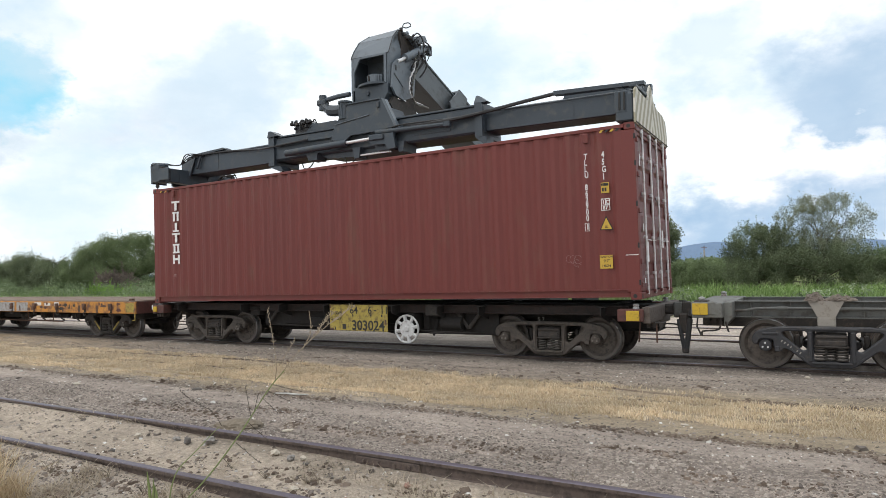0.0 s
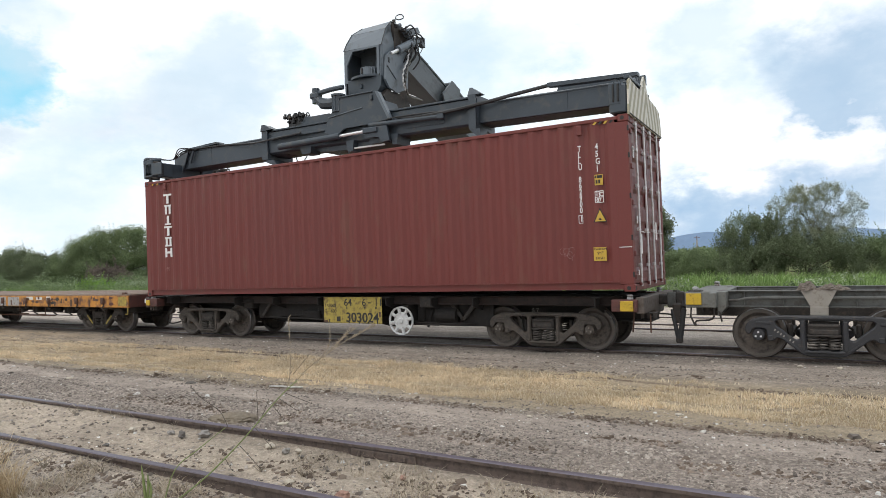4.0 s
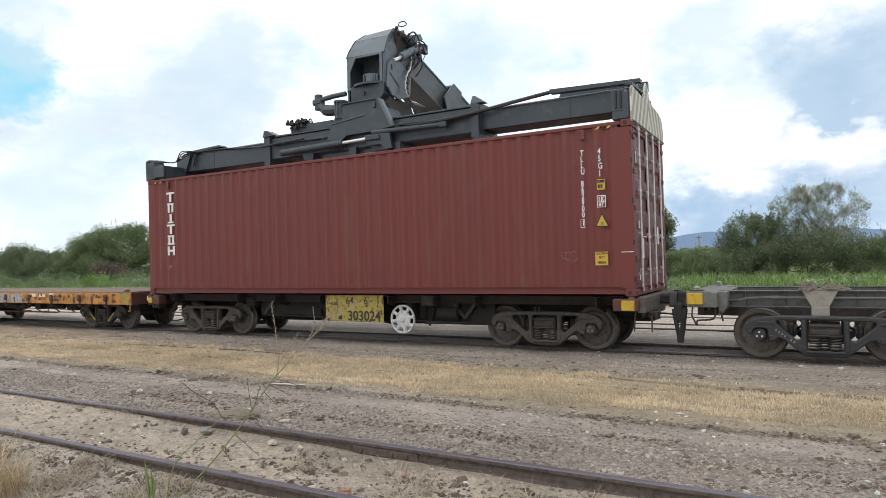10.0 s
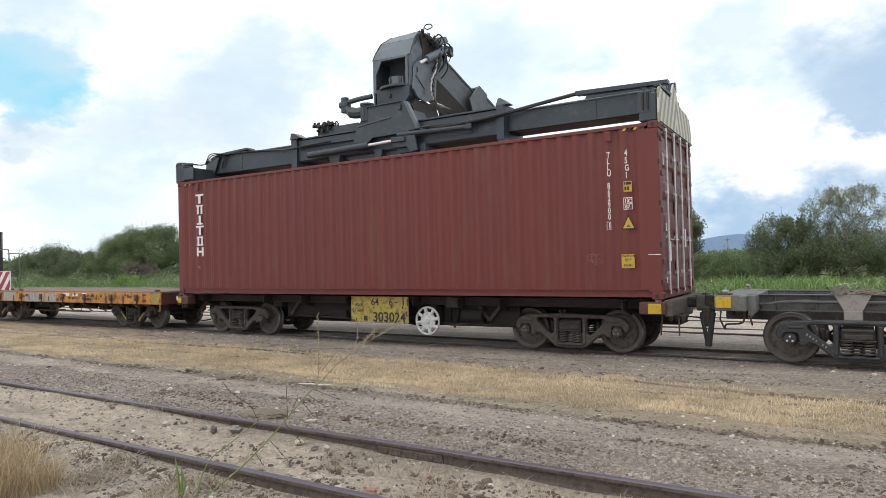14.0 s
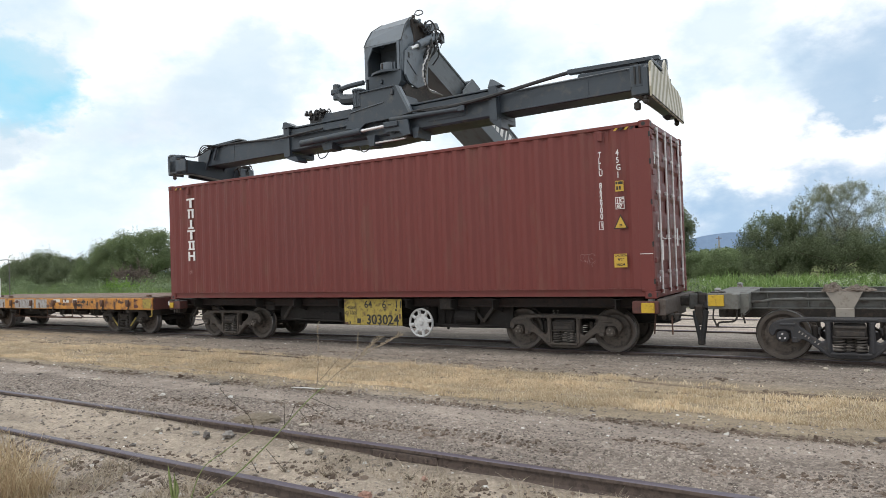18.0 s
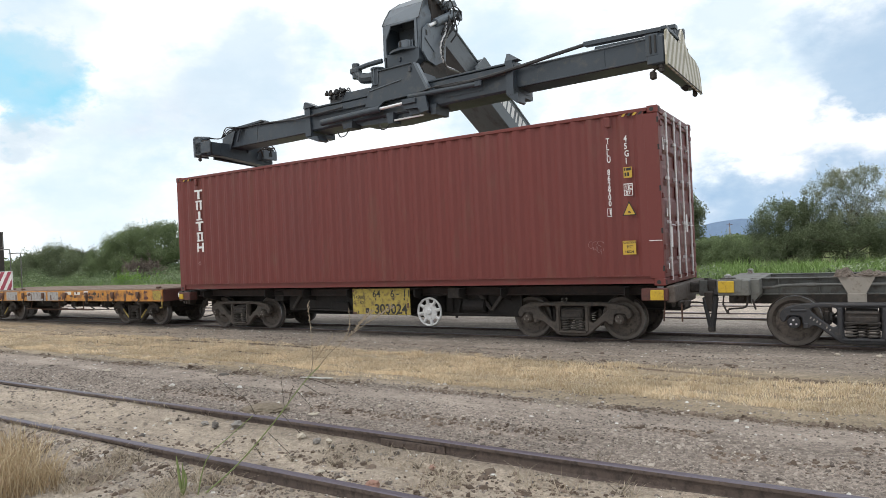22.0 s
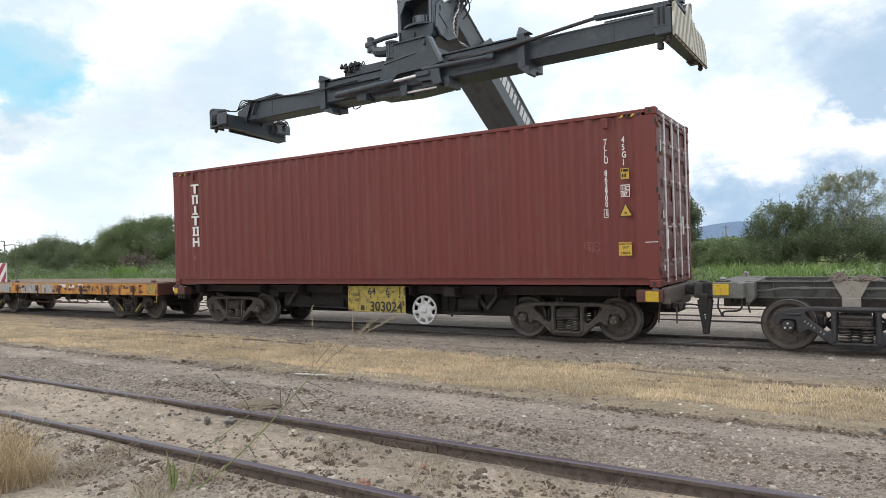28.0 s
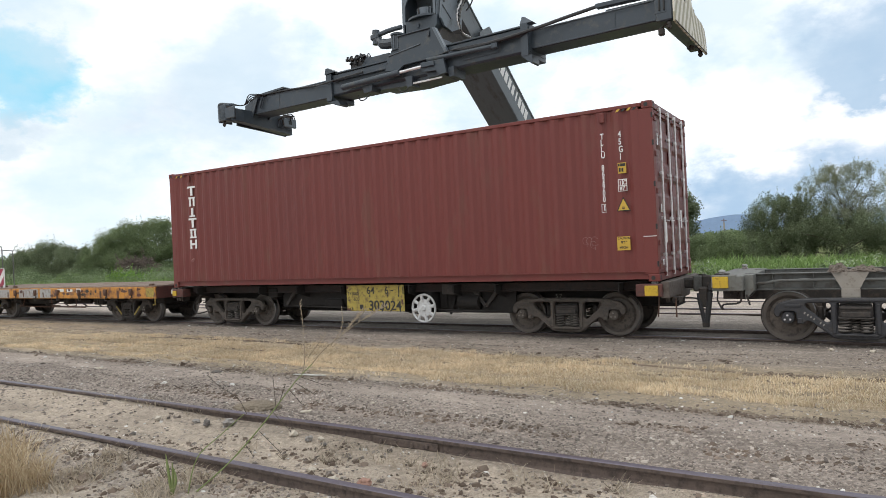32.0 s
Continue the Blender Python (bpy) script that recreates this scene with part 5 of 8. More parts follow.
def build_arm(sp, s):
    """One telescopic arm with its end beam; s is -1 or 1 along the beam."""
    lo = 0.335 if s > 0 else 0.275
    bm = prism(nb(), [(-0.25, lo + 0.03), (-0.22, lo), (0.32, lo), (0.35, lo + 0.03), (0.35, 0.735), (0.31, 0.765), (-0.19, 0.765), (-0.25, 0.735)], "x", s * 2.25, s * 5.97)
    arm = part("telescopic_arm", bm, SPR, sp, "dark grey telescopic arm")
    part("edge_strip", bx((s * 4.1, -0.256, 0.722), (3.4, 0.014, 0.022), 0.004), SPR, arm)
    part("edge_strip", bx((s * 4.1, -0.256, lo + 0.022), (3.4, 0.014, 0.028), 0.004), SPR, arm)
    part("weld_seam", bx((s * 4.75, -0.254, (lo + 0.735) / 2), (0.012, 0.010, 0.70 - lo), 0.003), SPR, arm)
    bm = nb()
    xe = 5.93 if s > 0 else -5.98
    rounded_box(bm, (xe, 0, 0.21), (0.28, 2.36, 0.36), 0.02)
    rounded_box(bm, (xe, -1.06, 0.23), (0.29, 0.30, 0.46), 0.02)
    rounded_box(bm, (xe, 1.06, 0.20), (0.29, 0.30, 0.40), 0.02)
    part("end_beam", bm, SPR, arm)
    for sy in (-1, 1):
        part("gusset", prism(nb(), [(s * 5.55, 0.74), (s * 6.10, 0.56), (s * 6.10, 0.20), (s * 5.80, 0.20)], "y", sy * 0.30 - 0.015, sy * 0.30 + 0.015), SPR, arm)
        bm = nb()
        cyl(bm, (s * 6.0, sy * 1.135, -0.01), (s * 6.0, sy * 1.135, -0.06), 0.045, 10)
        lathe(bm, [(0.03, 0.0), (0.05, -0.03), (0.045, -0.06), (0.015, -0.09)], (s * 6.0, sy * 1.135, -0.055), 10, "z")
        part("twist_lock", bm, GRIME, arm)
        bm = nb()
        rounded_box(bm, (s * 5.82, sy * 1.10, 0.30), (0.10, 0.16, 0.20), 0.02)
        part("lock_drive", bm, GRIME, arm)
    if s > 0:
        prof = [(-1.215, -0.04), (-1.215, 0.50), (-1.12, 0.56), (-1.00, 0.53), (-0.36, 0.49), (-0.27, 0.68), (-0.14, 0.80), (-0.03, 0.73), (0.10, 0.56), (0.30, 0.47), (0.80, 0.43), (1.04, 0.36), (1.15, 0.18), (1.20, -0.11)]
        part("end_plate", prism(nb(), prof, "x", 6.085, 6.115), STRIPE, arm, "white end plate with beige chevron stripes")
        part("plate_edge", bx((6.10, 0.0, -0.055), (0.05, 2.38, 0.025), 0.006, pose(0, 0, 0, -1.6).to_3x3()), GRIME, arm)
        part("notch_plate", prism(nb(), [(-0.98, 0.50), (-0.42, 0.50), (-0.30, 0.70), (-0.40, 0.74)], "x", 6.00, 6.03), SPR_L, arm)
        bm = nb()
        rounded_box(bm, (6.05, -0.55, 0.60), (0.10, 1.1, 0.06), 0.01)
        rounded_box(bm, (5.88, -1.19, 0.32), (0.21, 0.05, 0.36), 0.01)
        part("end_frame", bm, SPR, arm)
        part("grab_slot", bx((5.86, -1.225, 0.33), (0.03, 0.03, 0.29), 0.008), BLACK, arm)
        part("grab_slot", bx((5.94, -1.225, 0.33), (0.03, 0.03, 0.29), 0.008), BLACK, arm)
        bm = nb()
        prism(bm, [(4.40, 0.830), (4.40, 0.902), (6.06, 0.850), (6.06, 0.785), (4.60, 0.822)], "y", -0.36, -0.20)
        part("hose_tray", bm, SPR, arm)
        part("hose_tray", prism(nb(), [(4.30, 0.76), (4.40, 0.955), (6.05, 0.93), (6.05, 0.76)], "y", 0.26, 0.36), SPR, arm)
        part("tray_stay", rounded_box(nb(), (5.66, -0.27, 0.76), (0.36, 0.05, 0.08), 0.01, pose(0, 0, 0, 0, 32).to_3x3()), SPR_L, arm)
        part("tray_foot", bx((5.98, -0.28, 0.74), (0.12, 0.10, 0.14), 0.01), SPR, arm)
        part("hose", tube(nb(), arc([(1.15, -0.52, 0.63), (1.6, -0.54, 0.58), (2.4, -0.53, 0.60), (3.2, -0.42, 0.70), (3.75, -0.36, 0.78), (4.42, -0.30, 0.865)], 5), 0.036, 7), HOSE, arm)
        part("hose", tube(nb(), arc([(2.6, -0.48, 0.64), (3.3, -0.40, 0.72), (3.85, -0.34, 0.80), (4.45, -0.29, 0.88)], 5), 0.022, 6), HOSE, arm)
        part("sensor", bx((5.84, -1.06, -0.14), (0.10, 0.10, 0.13), 0.02), GRIME, arm)
        part("sensor_arm", tube(nb(), [(6.00, -1.10, 0.02), (5.92, -1.08, -0.03), (5.84, -1.06, -0.07)], 0.018, 6), GRIME, arm)
        part("lift_eye", lathe(nb(), [(0.035, -0.010), (0.055, -0.010), (0.055, 0.010), (0.035, 0.010)], (5.95, 0.62, -0.06), 14), GRIME, arm)
    else:
        bm = nb()
        rounded_box(bm, (-6.12, -1.0, 0.22), (0.04, 0.44, 0.50), 0.01)
        rounded_box(bm, (-5.78, -1.19, 0.19), (0.60, 0.04, 0.30), 0.012)
        part("end_plate", bm, SPR, arm)
        part("end_cap", prism(nb(), [(-0.6, -0.03), (0.45, -0.09), (1.22, -0.14), (1.22, 0.22), (1.0, 0.42), (0.5, 0.44), (-0.6, 0.3)], "x", -6.16, -6.125), SPR, arm)
        bm = nb()
        rounded_box(bm, (-5.70, 0.98, 0.18), (0.08, 0.50, 0.26), 0.015)
        part("guide_box", bm, SPR_L, arm)
        part("tapered_beam", prism(nb(), [(-0.60, 0.035), (1.20, -0.13), (1.20, 0.36), (0.90, 0.40), (-0.60, 0.38)], "x", -6.10, -5.835), SPR, arm)
        part("lock_cover", prism(nb(), [(0.62, 0.06), (1.16, 0.0), (1.16, 0.30), (0.74, 0.34)], "x", -5.83, -5.812), SPR_L, arm, "grey lock cover plate")
        part("cover_hole", bx((-5.657, 0.98, 0.19), (0.006, 0.13, 0.11), 0.002), BLACK, arm)
        part("hose_tray", prism(nb(), [(-5.78, 0.735), (-5.66, 0.80), (-4.52, 0.850), (-4.46, 0.805), (-5.60, 0.745)], "y", -0.30, -0.06), SPR, arm)
        for k in range(4):
            part("hose", tube(nb(), arc([(-5.35 + 0.03 * k, -0.30, 0.74), (-5.55, -0.45 - 0.05 * k, 0.66 + 0.03 * k), (-5.80, -0.60, 0.50), (-5.95 + 0.04 * k, -0.95, 0.48)], 4), 0.014, 5), HOSE, arm)
        part("hose", tube(nb(), arc([(-5.85, 0.95, 0.42), (-5.75, 1.10, 0.48), (-5.70, 1.2, 0.34), (-5.75, 1.22, 0.15)], 4), 0.014, 5), HOSE, arm)
        part("hose", tube(nb(), arc([(-5.3, -0.29, 0.76), (-4.4, -0.29, 0.74), (-3.4, -0.31, 0.66), (-2.85, -0.48, 0.60), (-2.2, -0.50, 0.62), (-1.5, -0.50, 0.64)], 4), 0.022, 6), HOSE, arm)
        for k, (y0, z0, y1, z1) in enumerate(((0.55, 0.22, 0.80, 0.40), (0.80, 0.40, 1.10, 0.34), (0.62, 0.30, 1.12, 0.40), (1.10, 0.36, 1.16, 0.12), (0.72, 0.10, 0.62, 0.30), (0.95, 0.38, 0.98, 0.24))):
            part("lock_link", tube(nb(), [(-5.70 + 0.03 * (k % 3), y0, z0), (-5.68 + 0.03 * (k % 3), (y0 + y1) / 2, (z0 + z1) / 2 + 0.02), (-5.70 + 0.03 * (k % 3), y1, z1)], 0.022, 6), HOSE if k % 2 else GRIME, arm)
        for y, z, h in ((-1.08, 0.20, 0.36), (-0.90, 0.22, 0.30)):
            part("end_slot", bx((-5.845 + 0.02, y, z), (0.012, 0.05, h), 0.004), BLACK, arm)
        part("end_frame", tube(nb(), arc([(-6.12, -1.20, -0.02), (-6.13, -1.20, 0.38), (-6.10, -1.20, 0.47), (-6.00, -1.18, 0.48), (-5.80, -0.95, 0.47)], 4), 0.030, 6), SPR_L, arm)
        part("stay", rounded_box(nb(), (-5.42, -0.30, 0.60), (0.06, 0.05, 0.42), 0.01, pose(0, 0, 0, 0, 25).to_3x3()), SPR, arm)
    return arm


def build_spreader():
    sp = thing("container_spreader", (0, TRACK, TOP), "dark grey telescopic container spreader of a reach stacker", "spreader")
    beam = part("main_beam", prism(nb(), [(-0.37, 0.30), (-0.33, 0.26), (0.33, 0.26), (0.37, 0.30), (0.37, 0.78), (0.33, 0.80), (-0.33, 0.80), (-0.37, 0.78)], "x", -2.65, 2.95), SPR, sp, "dark grey box beam")
    part("top_flange", bx((0.15, -0.34, 0.815), (5.3, 0.12, 0.04), 0.01), SPR, beam)
    part("front_flange", bx((0.15, -0.42, 0.62), (5.4, 0.06, 0.05), 0.01), SPR, beam)
    part("seam_plate", bx((1.75, -0.376, 0.50), (0.90, 0.012, 0.22), 0.004), SPR, beam)
    for k in range(6):
        part("bolt", cyl(nb(), (1.36 + 0.155 * k, -0.38, 0.575), (1.36 + 0.155 * k, -0.392, 0.575), 0.012, 6), SPR_L, beam)
    for x, hi, lo, w, sl in ((-2.72, 0.82, 0.14, 0.18, 0.235), (2.86, 0.86, 0.18, 0.16, 0.28)):
        bm = strip_hole(nb(), [(-0.43, lo), (0.43, lo), (0.43, hi), (-0.43, hi)], [(-0.35, sl), (0.36, sl), (0.36, 0.79), (-0.35, 0.79)], "x", x - w / 2, x + w / 2)
        part("collar", bm, SPR, sp)
    part("collar_horn", prism(nb(), [(2.76, 0.84), (2.82, 1.00), (2.88, 0.99), (3.06, 0.86)], "y", -0.42, -0.22), SPR_L, sp)
    part("collar_foot", prism(nb(), [(2.78, 0.18), (3.02, 0.18), (3.03, 0.02), (2.99, 0.00)], "y", -0.42, -0.10), SPR, sp)
    part("collar_foot", prism(nb(), [(-2.8, 0.12), (-2.45, 0.12), (-2.36, 0.0), (-2.44, -0.02)], "y", -0.42, -0.10), SPR, sp)
    part("collar_horn", prism(nb(), [(-2.82, 0.82), (-2.78, 0.97), (-2.70, 0.97), (-2.45, 0.84)], "y", -0.46, -0.20), SPR, sp)
    # extension cylinders along the front
    cy = part("extension_cylinder", cyl(nb(), (-2.15, -0.53, 0.37), (-0.35, -0.53, 0.41), 0.075, 14), SPR, sp, "dark hydraulic cylinder")
    part("rod", cyl(nb(), (-0.35, -0.53, 0.41), (0.42, -0.53, 0.43), 0.035, 12), STEEL, cy, "bright steel rod")
    cy = part("extension_cylinder", cyl(nb(), (0.45, -0.53, 0.54), (2.15, -0.53, 0.50), 0.055, 12), SPR, sp)
    part("clevis", bx((2.2, -0.53, 0.50), (0.16, 0.09, 0.13), 0.03), SPR, cy)
    part("tube_line", tube(nb(), arc([(0.9, -0.56, 0.60), (1.2, -0.56, 0.62), (2.1, -0.54, 0.60), (2.35, -0.50, 0.56)], 4), 0.016, 6), HOSE, sp)
    # hangers below the beam
    for x, w, d, lo in ((-1.42, 0.34, 0.34, 0.14), (-0.15, 0.22, 0.30, 0.06), (0.60, 0.50, 0.42, 0.16), (1.02, 0.20, 0.5, 0.08)):
        bm = nb()
        prism(bm, [(x - w / 2, 0.30), (x + w / 2, 0.30), (x + w / 2 - 0.03, lo), (x - w / 2 + 0.06, lo)], "y", -0.46, -0.46 + d)
        part("hanger_box", bm, SPR, sp)
    bm = nb()
    prism(bm, [(0.28, 0.50), (0.92, 0.48), (0.98, 0.16), (0.80, 0.14), (0.70, 0.26), (0.34, 0.28)], "y", -0.58, -0.52)
    part("bracket_plate", bm, SPR, sp)
    part("lamp_housing", bx((0.50, -0.60, 0.42), (0.36, 0.06, 0.11), 0.02), SPR, sp)
    part("belly_plate", prism(nb(), [(-1.35, 0.28), (0.9, 0.28), (0.75, 0.16), (-0.1, 0.12), (-1.1, 0.17)], "y", -0.30, 0.30), SPR, sp)
    part("tube_line", tube(nb(), [(-0.05, -0.42, 0.12), (0.75, -0.42, 0.12)], 0.022, 6), STEEL, sp)
    for k in range(2):
        x = -1.75 + 1.25 * k
        part("hose", tube(nb(), arc([(x, -0.42, 0.12), (x + 0.12, -0.48, -0.03 - 0.01 * k), (x + 0.28, -0.48, -0.02), (x + 0.36, -0.42, 0.12)], 4), 0.013, 5), HOSE, sp)
    # slewing base and column
    bm = nb()
    prism(bm, [(-0.80, 0.52), (-0.64, 0.84), (-0.32, 1.24), (0.07, 1.27), (0.62, 1.24), (0.70, 1.20), (0.98, 0.62), (0.40, 0.575), (-0.25, 0.565), (-0.42, 0.455)], "y", -0.52, -0.46)
    prism(bm, [(-0.80, 0.72), (-0.48, 1.20), (0.44, 1.20), (0.66, 0.72)], "y", -0.46, 0.55)
    part("slewing_base", bm, SPR, sp)
    part("base_rib", prism(nb(), [(0.62, 1.255), (0.70, 1.235), (1.02, 0.60), (0.95, 0.60)], "y", -0.555, -0.44), SPR_L, sp)
    part("base_lip", bx((0.10, -0.535, 1.255), (0.92, 0.05, 0.025), 0.006), SPR, sp)
    part("base_rib", rounded_box(nb(), (-0.2, -0.535, 0.90), (0.95, 0.02, 0.02), 0.004, pose(0, 0, 0, 0, -6).to_3x3()), SPR_L, sp)
    part("base_latch", bx((0.52, -0.54, 1.13), (0.06, 0.05, 0.12), 0.015), SPR, sp)
    part("column", prism(nb(), [(-0.50, 1.06), (-0.50, 1.75), (0.42, 1.75), (0.40, 1.52), (0.22, 1.30), (0.20, 1.06)], "y", 0.0, 0.45), SPR, sp)
    part("slewing_ring", lathe(nb(), [(0.05, 1.19), (0.34, 1.19), (0.34, 1.34), (0.44, 1.36), (0.44, 1.48), (0.05, 1.50)], (-0.02, 0.62, 0), 28, "z"), GRIME, sp, "grimy black slewing ring")
    part("column_eye", bx((-0.12, -0.02, 1.58), (0.05, 0.04, 0.10), 0.015), SPR, sp)
    lip = [(-0.05 + 0.47 * math.cos(a), 0.22 + 0.36 * math.sin(a)) for a in [math.pi * (1 + k / 14) for k in range(15)]]
    part("slewing_table", prism(nb(), lip + [(0.42, 0.5), (-0.52, 0.5)], "z", 1.752, 1.80), SPR, sp)
    part("slewing_drum", lathe(nb(), [(0.20, 1.79), (0.205, 1.99), (0.18, 2.005), (0.06, 2.01)], (-0.02, 0.16, 0), 24, "z"), SPR_L, sp, "grey slewing motor drum")
    part("drum_clip", bx((-0.07, -0.045, 1.91), (0.04, 0.04, 0.13), 0.01), GRIME, sp)
    for x in (0.17, 0.24):
        part("post", cyl(nb(), (x, 0.0, 1.79), (x, 0.0, 1.97), 0.015, 6), SPR_L, sp)
    # cowl: two cheeks, a sloped hood and a front with a wide opening
    left = [(0.03, 1.66), (0.04, 2.46), (0.15, 2.65), (0.35, 2.92), (0.74, 3.18), (0.98, 3.22), (1.16, 2.9), (0.98, 1.68)]
    right = [(0.03, 1.66), (0.05, 2.44), (0.14, 2.62), (0.30, 2.88), (0.66, 3.16), (0.78, 3.16), (0.95, 2.70), (0.85, 1.68)]
    wide = ((-0.62, 0.40), (-0.62, 0.41), (-0.62, 0.40), (-0.61, 0.37), (-0.59, 0.27), (-0.58, 0.25))
    for xs_, prof in (((-0.62, -0.59), left), ((0.37, 0.40), right)):
        bm = nb()
        rings = []
        for k in (0, 1):
            ring = []
            for j, q in enumerate(prof):
                x = xs_[k]
                if 2 < j < 6:
                    x += (wide[min(j, 5)][0] - wide[0][0]) if x < 0 else (wide[min(j, 5)][1] - wide[0][1])
                ring.append(bm.verts.new((x, q[0], q[1])))
            rings.append(ring)
        n_ = len(prof)
        bm.faces.new(rings[0][::-1])
        bm.faces.new(rings[1])
        for j in range(n_):
            bm.faces.new([rings[0][j], rings[0][(j + 1) % n_], rings[1][(j + 1) % n_], rings[1][j]])
        part("cowl_cheek", bm, SPR_L, sp, "grey steel cheek of the cowl")
    for k in range(1, 5):
        q = [Vector((wide[j][e], (left, right)[e][j][0], (left, right)[e][j][1])) for j, e in ((k, 0), (k, 1), (k + 1, 1), (k + 1, 0))]
        hood = nb()
        dn = Vector((0, 0.028, -0.03))
        up = (q[1] - q[0]).cross(q[3] - q[0]).normalized() * (0.004 + 0.003 * (k % 2))
        a = [hood.verts.new(p + up) for p in q]
        b = [hood.verts.new(p + dn) for p in q]
        hood.faces.new(a)
        hood.faces.new(b[::-1])
        for j in range(4):
            hood.faces.new([a[j], b[j], b[(j + 1) % 4], a[(j + 1) % 4]])
        part("cowl_plate", hood, SPR_L, sp, "sloped grey hood plate")
    part("cowl_front", strip_hole(nb(), [(-0.59, 1.70), (0.37, 1.78), (0.37, 2.44), (-0.59, 2.45), (-0.59, 2.2)], [(-0.52, 1.76), (0.30, 1.80), (0.31, 2.40), (-0.36, 2.41), (-0.52, 2.12)], "y", 0.01, 0.05), SPR_L, sp)
    part("cowl_corner", prism(nb(), [(0.385, 0.03), (0.425, 0.10), (0.425, 0.30), (0.385, 0.30)], "z", 1.72, 2.46), SPR_L, sp)
    part("cowl_back", bx((-0.11, 0.62, 2.1), (0.94, 0.05, 0.9), 0.01), SPR_L, sp)
    part("cowl_lining", bx((-0.57, 0.32, 2.1), (0.03, 0.55, 0.7), 0.006), SPR, sp)
    part("cowl_flank", bx((-0.58, 0.32, 1.45), (0.05, 0.6, 0.62), 0.01), SPR, sp)
    # dark sealing strips along the folds of the hood
    for e, prof in ((0, left), (1, right)):
        part("seam_strip", tube(nb(), [Vector((wide[j][e] + (0.008 if e else -0.008), prof[j][0] - 0.006, prof[j][1] + 0.006)) for j in range(1, 6)], 0.011, 5), HOSE, sp)
    part("seam_strip", tube(nb(), [Vector((wide[1][e], (left, right)[e][1][0] - 0.012, (left, right)[e][1][1])) for e in (0, 1)], 0.009, 5), HOSE, sp)
    # damper that juts out from the column
    bm = nb()
    tube(bm, arc([(-0.55, -0.30, 1.52), (-0.9, -0.34, 1.50), (-1.24, -0.36, 1.46)], 4), 0.055, 8)
    tube(bm, arc([(-0.55, -0.30, 1.22), (-0.85, -0.34, 1.18), (-1.10, -0.36, 1.22), (-1.26, -0.36, 1.36)], 5), [0.13] * 6 + [0.125] * 5 + [0.10] * 5, 9)
    bmesh.ops.translate(bm, verts=bm.verts, vec=(0.14, 0, 0.03))
    part("damper_bracket", bm, SPR, sp)
    bm = nb()
    cyl(bm, (-1.29, -0.36, 1.24), (-1.29, -0.36, 1.58), 0.090, 12)
    rounded_box(bm, (-1.29, -0.36, 1.41), (0.24, 0.21, 0.14), 0.04)
    bmesh.ops.translate(bm, verts=bm.verts, vec=(0.14, 0, 0.03))
    part("damper_joint", bm, SPR, sp)
    can = part("damper_cylinder", cyl(nb(), (-0.46, -0.42, 0.98), (-0.46, -0.42, 1.32), 0.12, 18), SPR, sp)
    part("flange", cyl(nb(), (-0.46, -0.42, 1.32), (-0.46, -0.42, 1.36), 0.16, 18), SPR, can)
    part("flange", cyl(nb(), (-0.46, -0.42, 0.96), (-0.46, -0.42, 0.99), 0.15, 18), SPR, can)
    for t in range(5):
        a = math.pi * (1.05 + 0.22 * t)
        part("tie_rod", cyl(nb(), (-0.46 + 0.14 * math.cos(a), -0.42 + 0.14 * math.sin(a), 0.97), (-0.46 + 0.14 * math.cos(a), -0.42 + 0.14 * math.sin(a), 1.35), 0.010, 5), SPR_L, can)
    # valve block and its hoses on the beam
    random.seed(11)
    vb = part("valve_block", bx((-1.82, -0.24, 0.93), (0.46, 0.22, 0.26), 0.04), HOSE, sp, "black valve block with hoses")
    for k in range(12):
        x, y, z = -2.10 + 0.05 * k, -0.40 + random.uniform(-0.02, 0.1), 1.10
        part("solenoid", cyl(nb(), (x, y, z - 0.06), (x + random.uniform(-0.09, 0.09), y, z + random.uniform(-0.02, 0.06)), random.uniform(0.02, 0.04), 7), HOSE, vb)
        part("fitting", rounded_box(nb(), (x + random.uniform(-0.03, 0.06), y - 0.03, z + random.uniform(-0.16, 0.05)), (random.uniform(0.04, 0.10), 0.08, random.uniform(0.04, 0.10)), 0.01, pose(0, 0, 0, 0, random.uniform(-30, 30)).to_3x3()), GRIME if k % 3 == 0 else HOSE, vb)
    for k in range(6):
        x = -1.78 + 0.05 * k
        part("hose", tube(nb(), arc([(x, -0.30, 0.98), (x + random.uniform(-0.02, 0.1), -0.34, 1.10 + random.uniform(-0.05, 0.04)), (x + random.uniform(0.1, 0.25), -0.34, 1.02 + random.uniform(-0.06, 0.06)), (x + random.uniform(0.15, 0.4), -0.32, 0.86)], 4), 0.013, 5), HOSE, vb)
    part("beam_fairing", prism(nb(), [(-1.68, 0.83), (-1.48, 1.03), (-1.30, 1.00), (-0.78, 1.00), (-0.70, 0.83)], "y", -0.36, 0.2), SPR, sp)
    # right flank of the head: tilt bracket, cylinder, and tangled hoses
    part("tilt_bracket", prism(nb(), [(0.12, 2.20), (0.05, 1.66), (0.20, 1.50), (0.52, 1.44), (0.95, 1.62), (1.02, 2.20), (0.95, 2.48), (0.30, 2.36)], "x", 0.45, 0.50), SPR_L, sp, "grey tilt bracket plate")
    part("bracket_rib", rounded_box(nb(), (0.505, 0.30, 1.86), (0.02, 0.42, 0.03), 0.006, pose(0, 0, 0, -35).to_3x3()), SPR, sp)
    part("bracket_slot", bx((0.505, 0.20, 2.12), (0.012, 0.05, 0.12), 0.004), BLACK, sp)
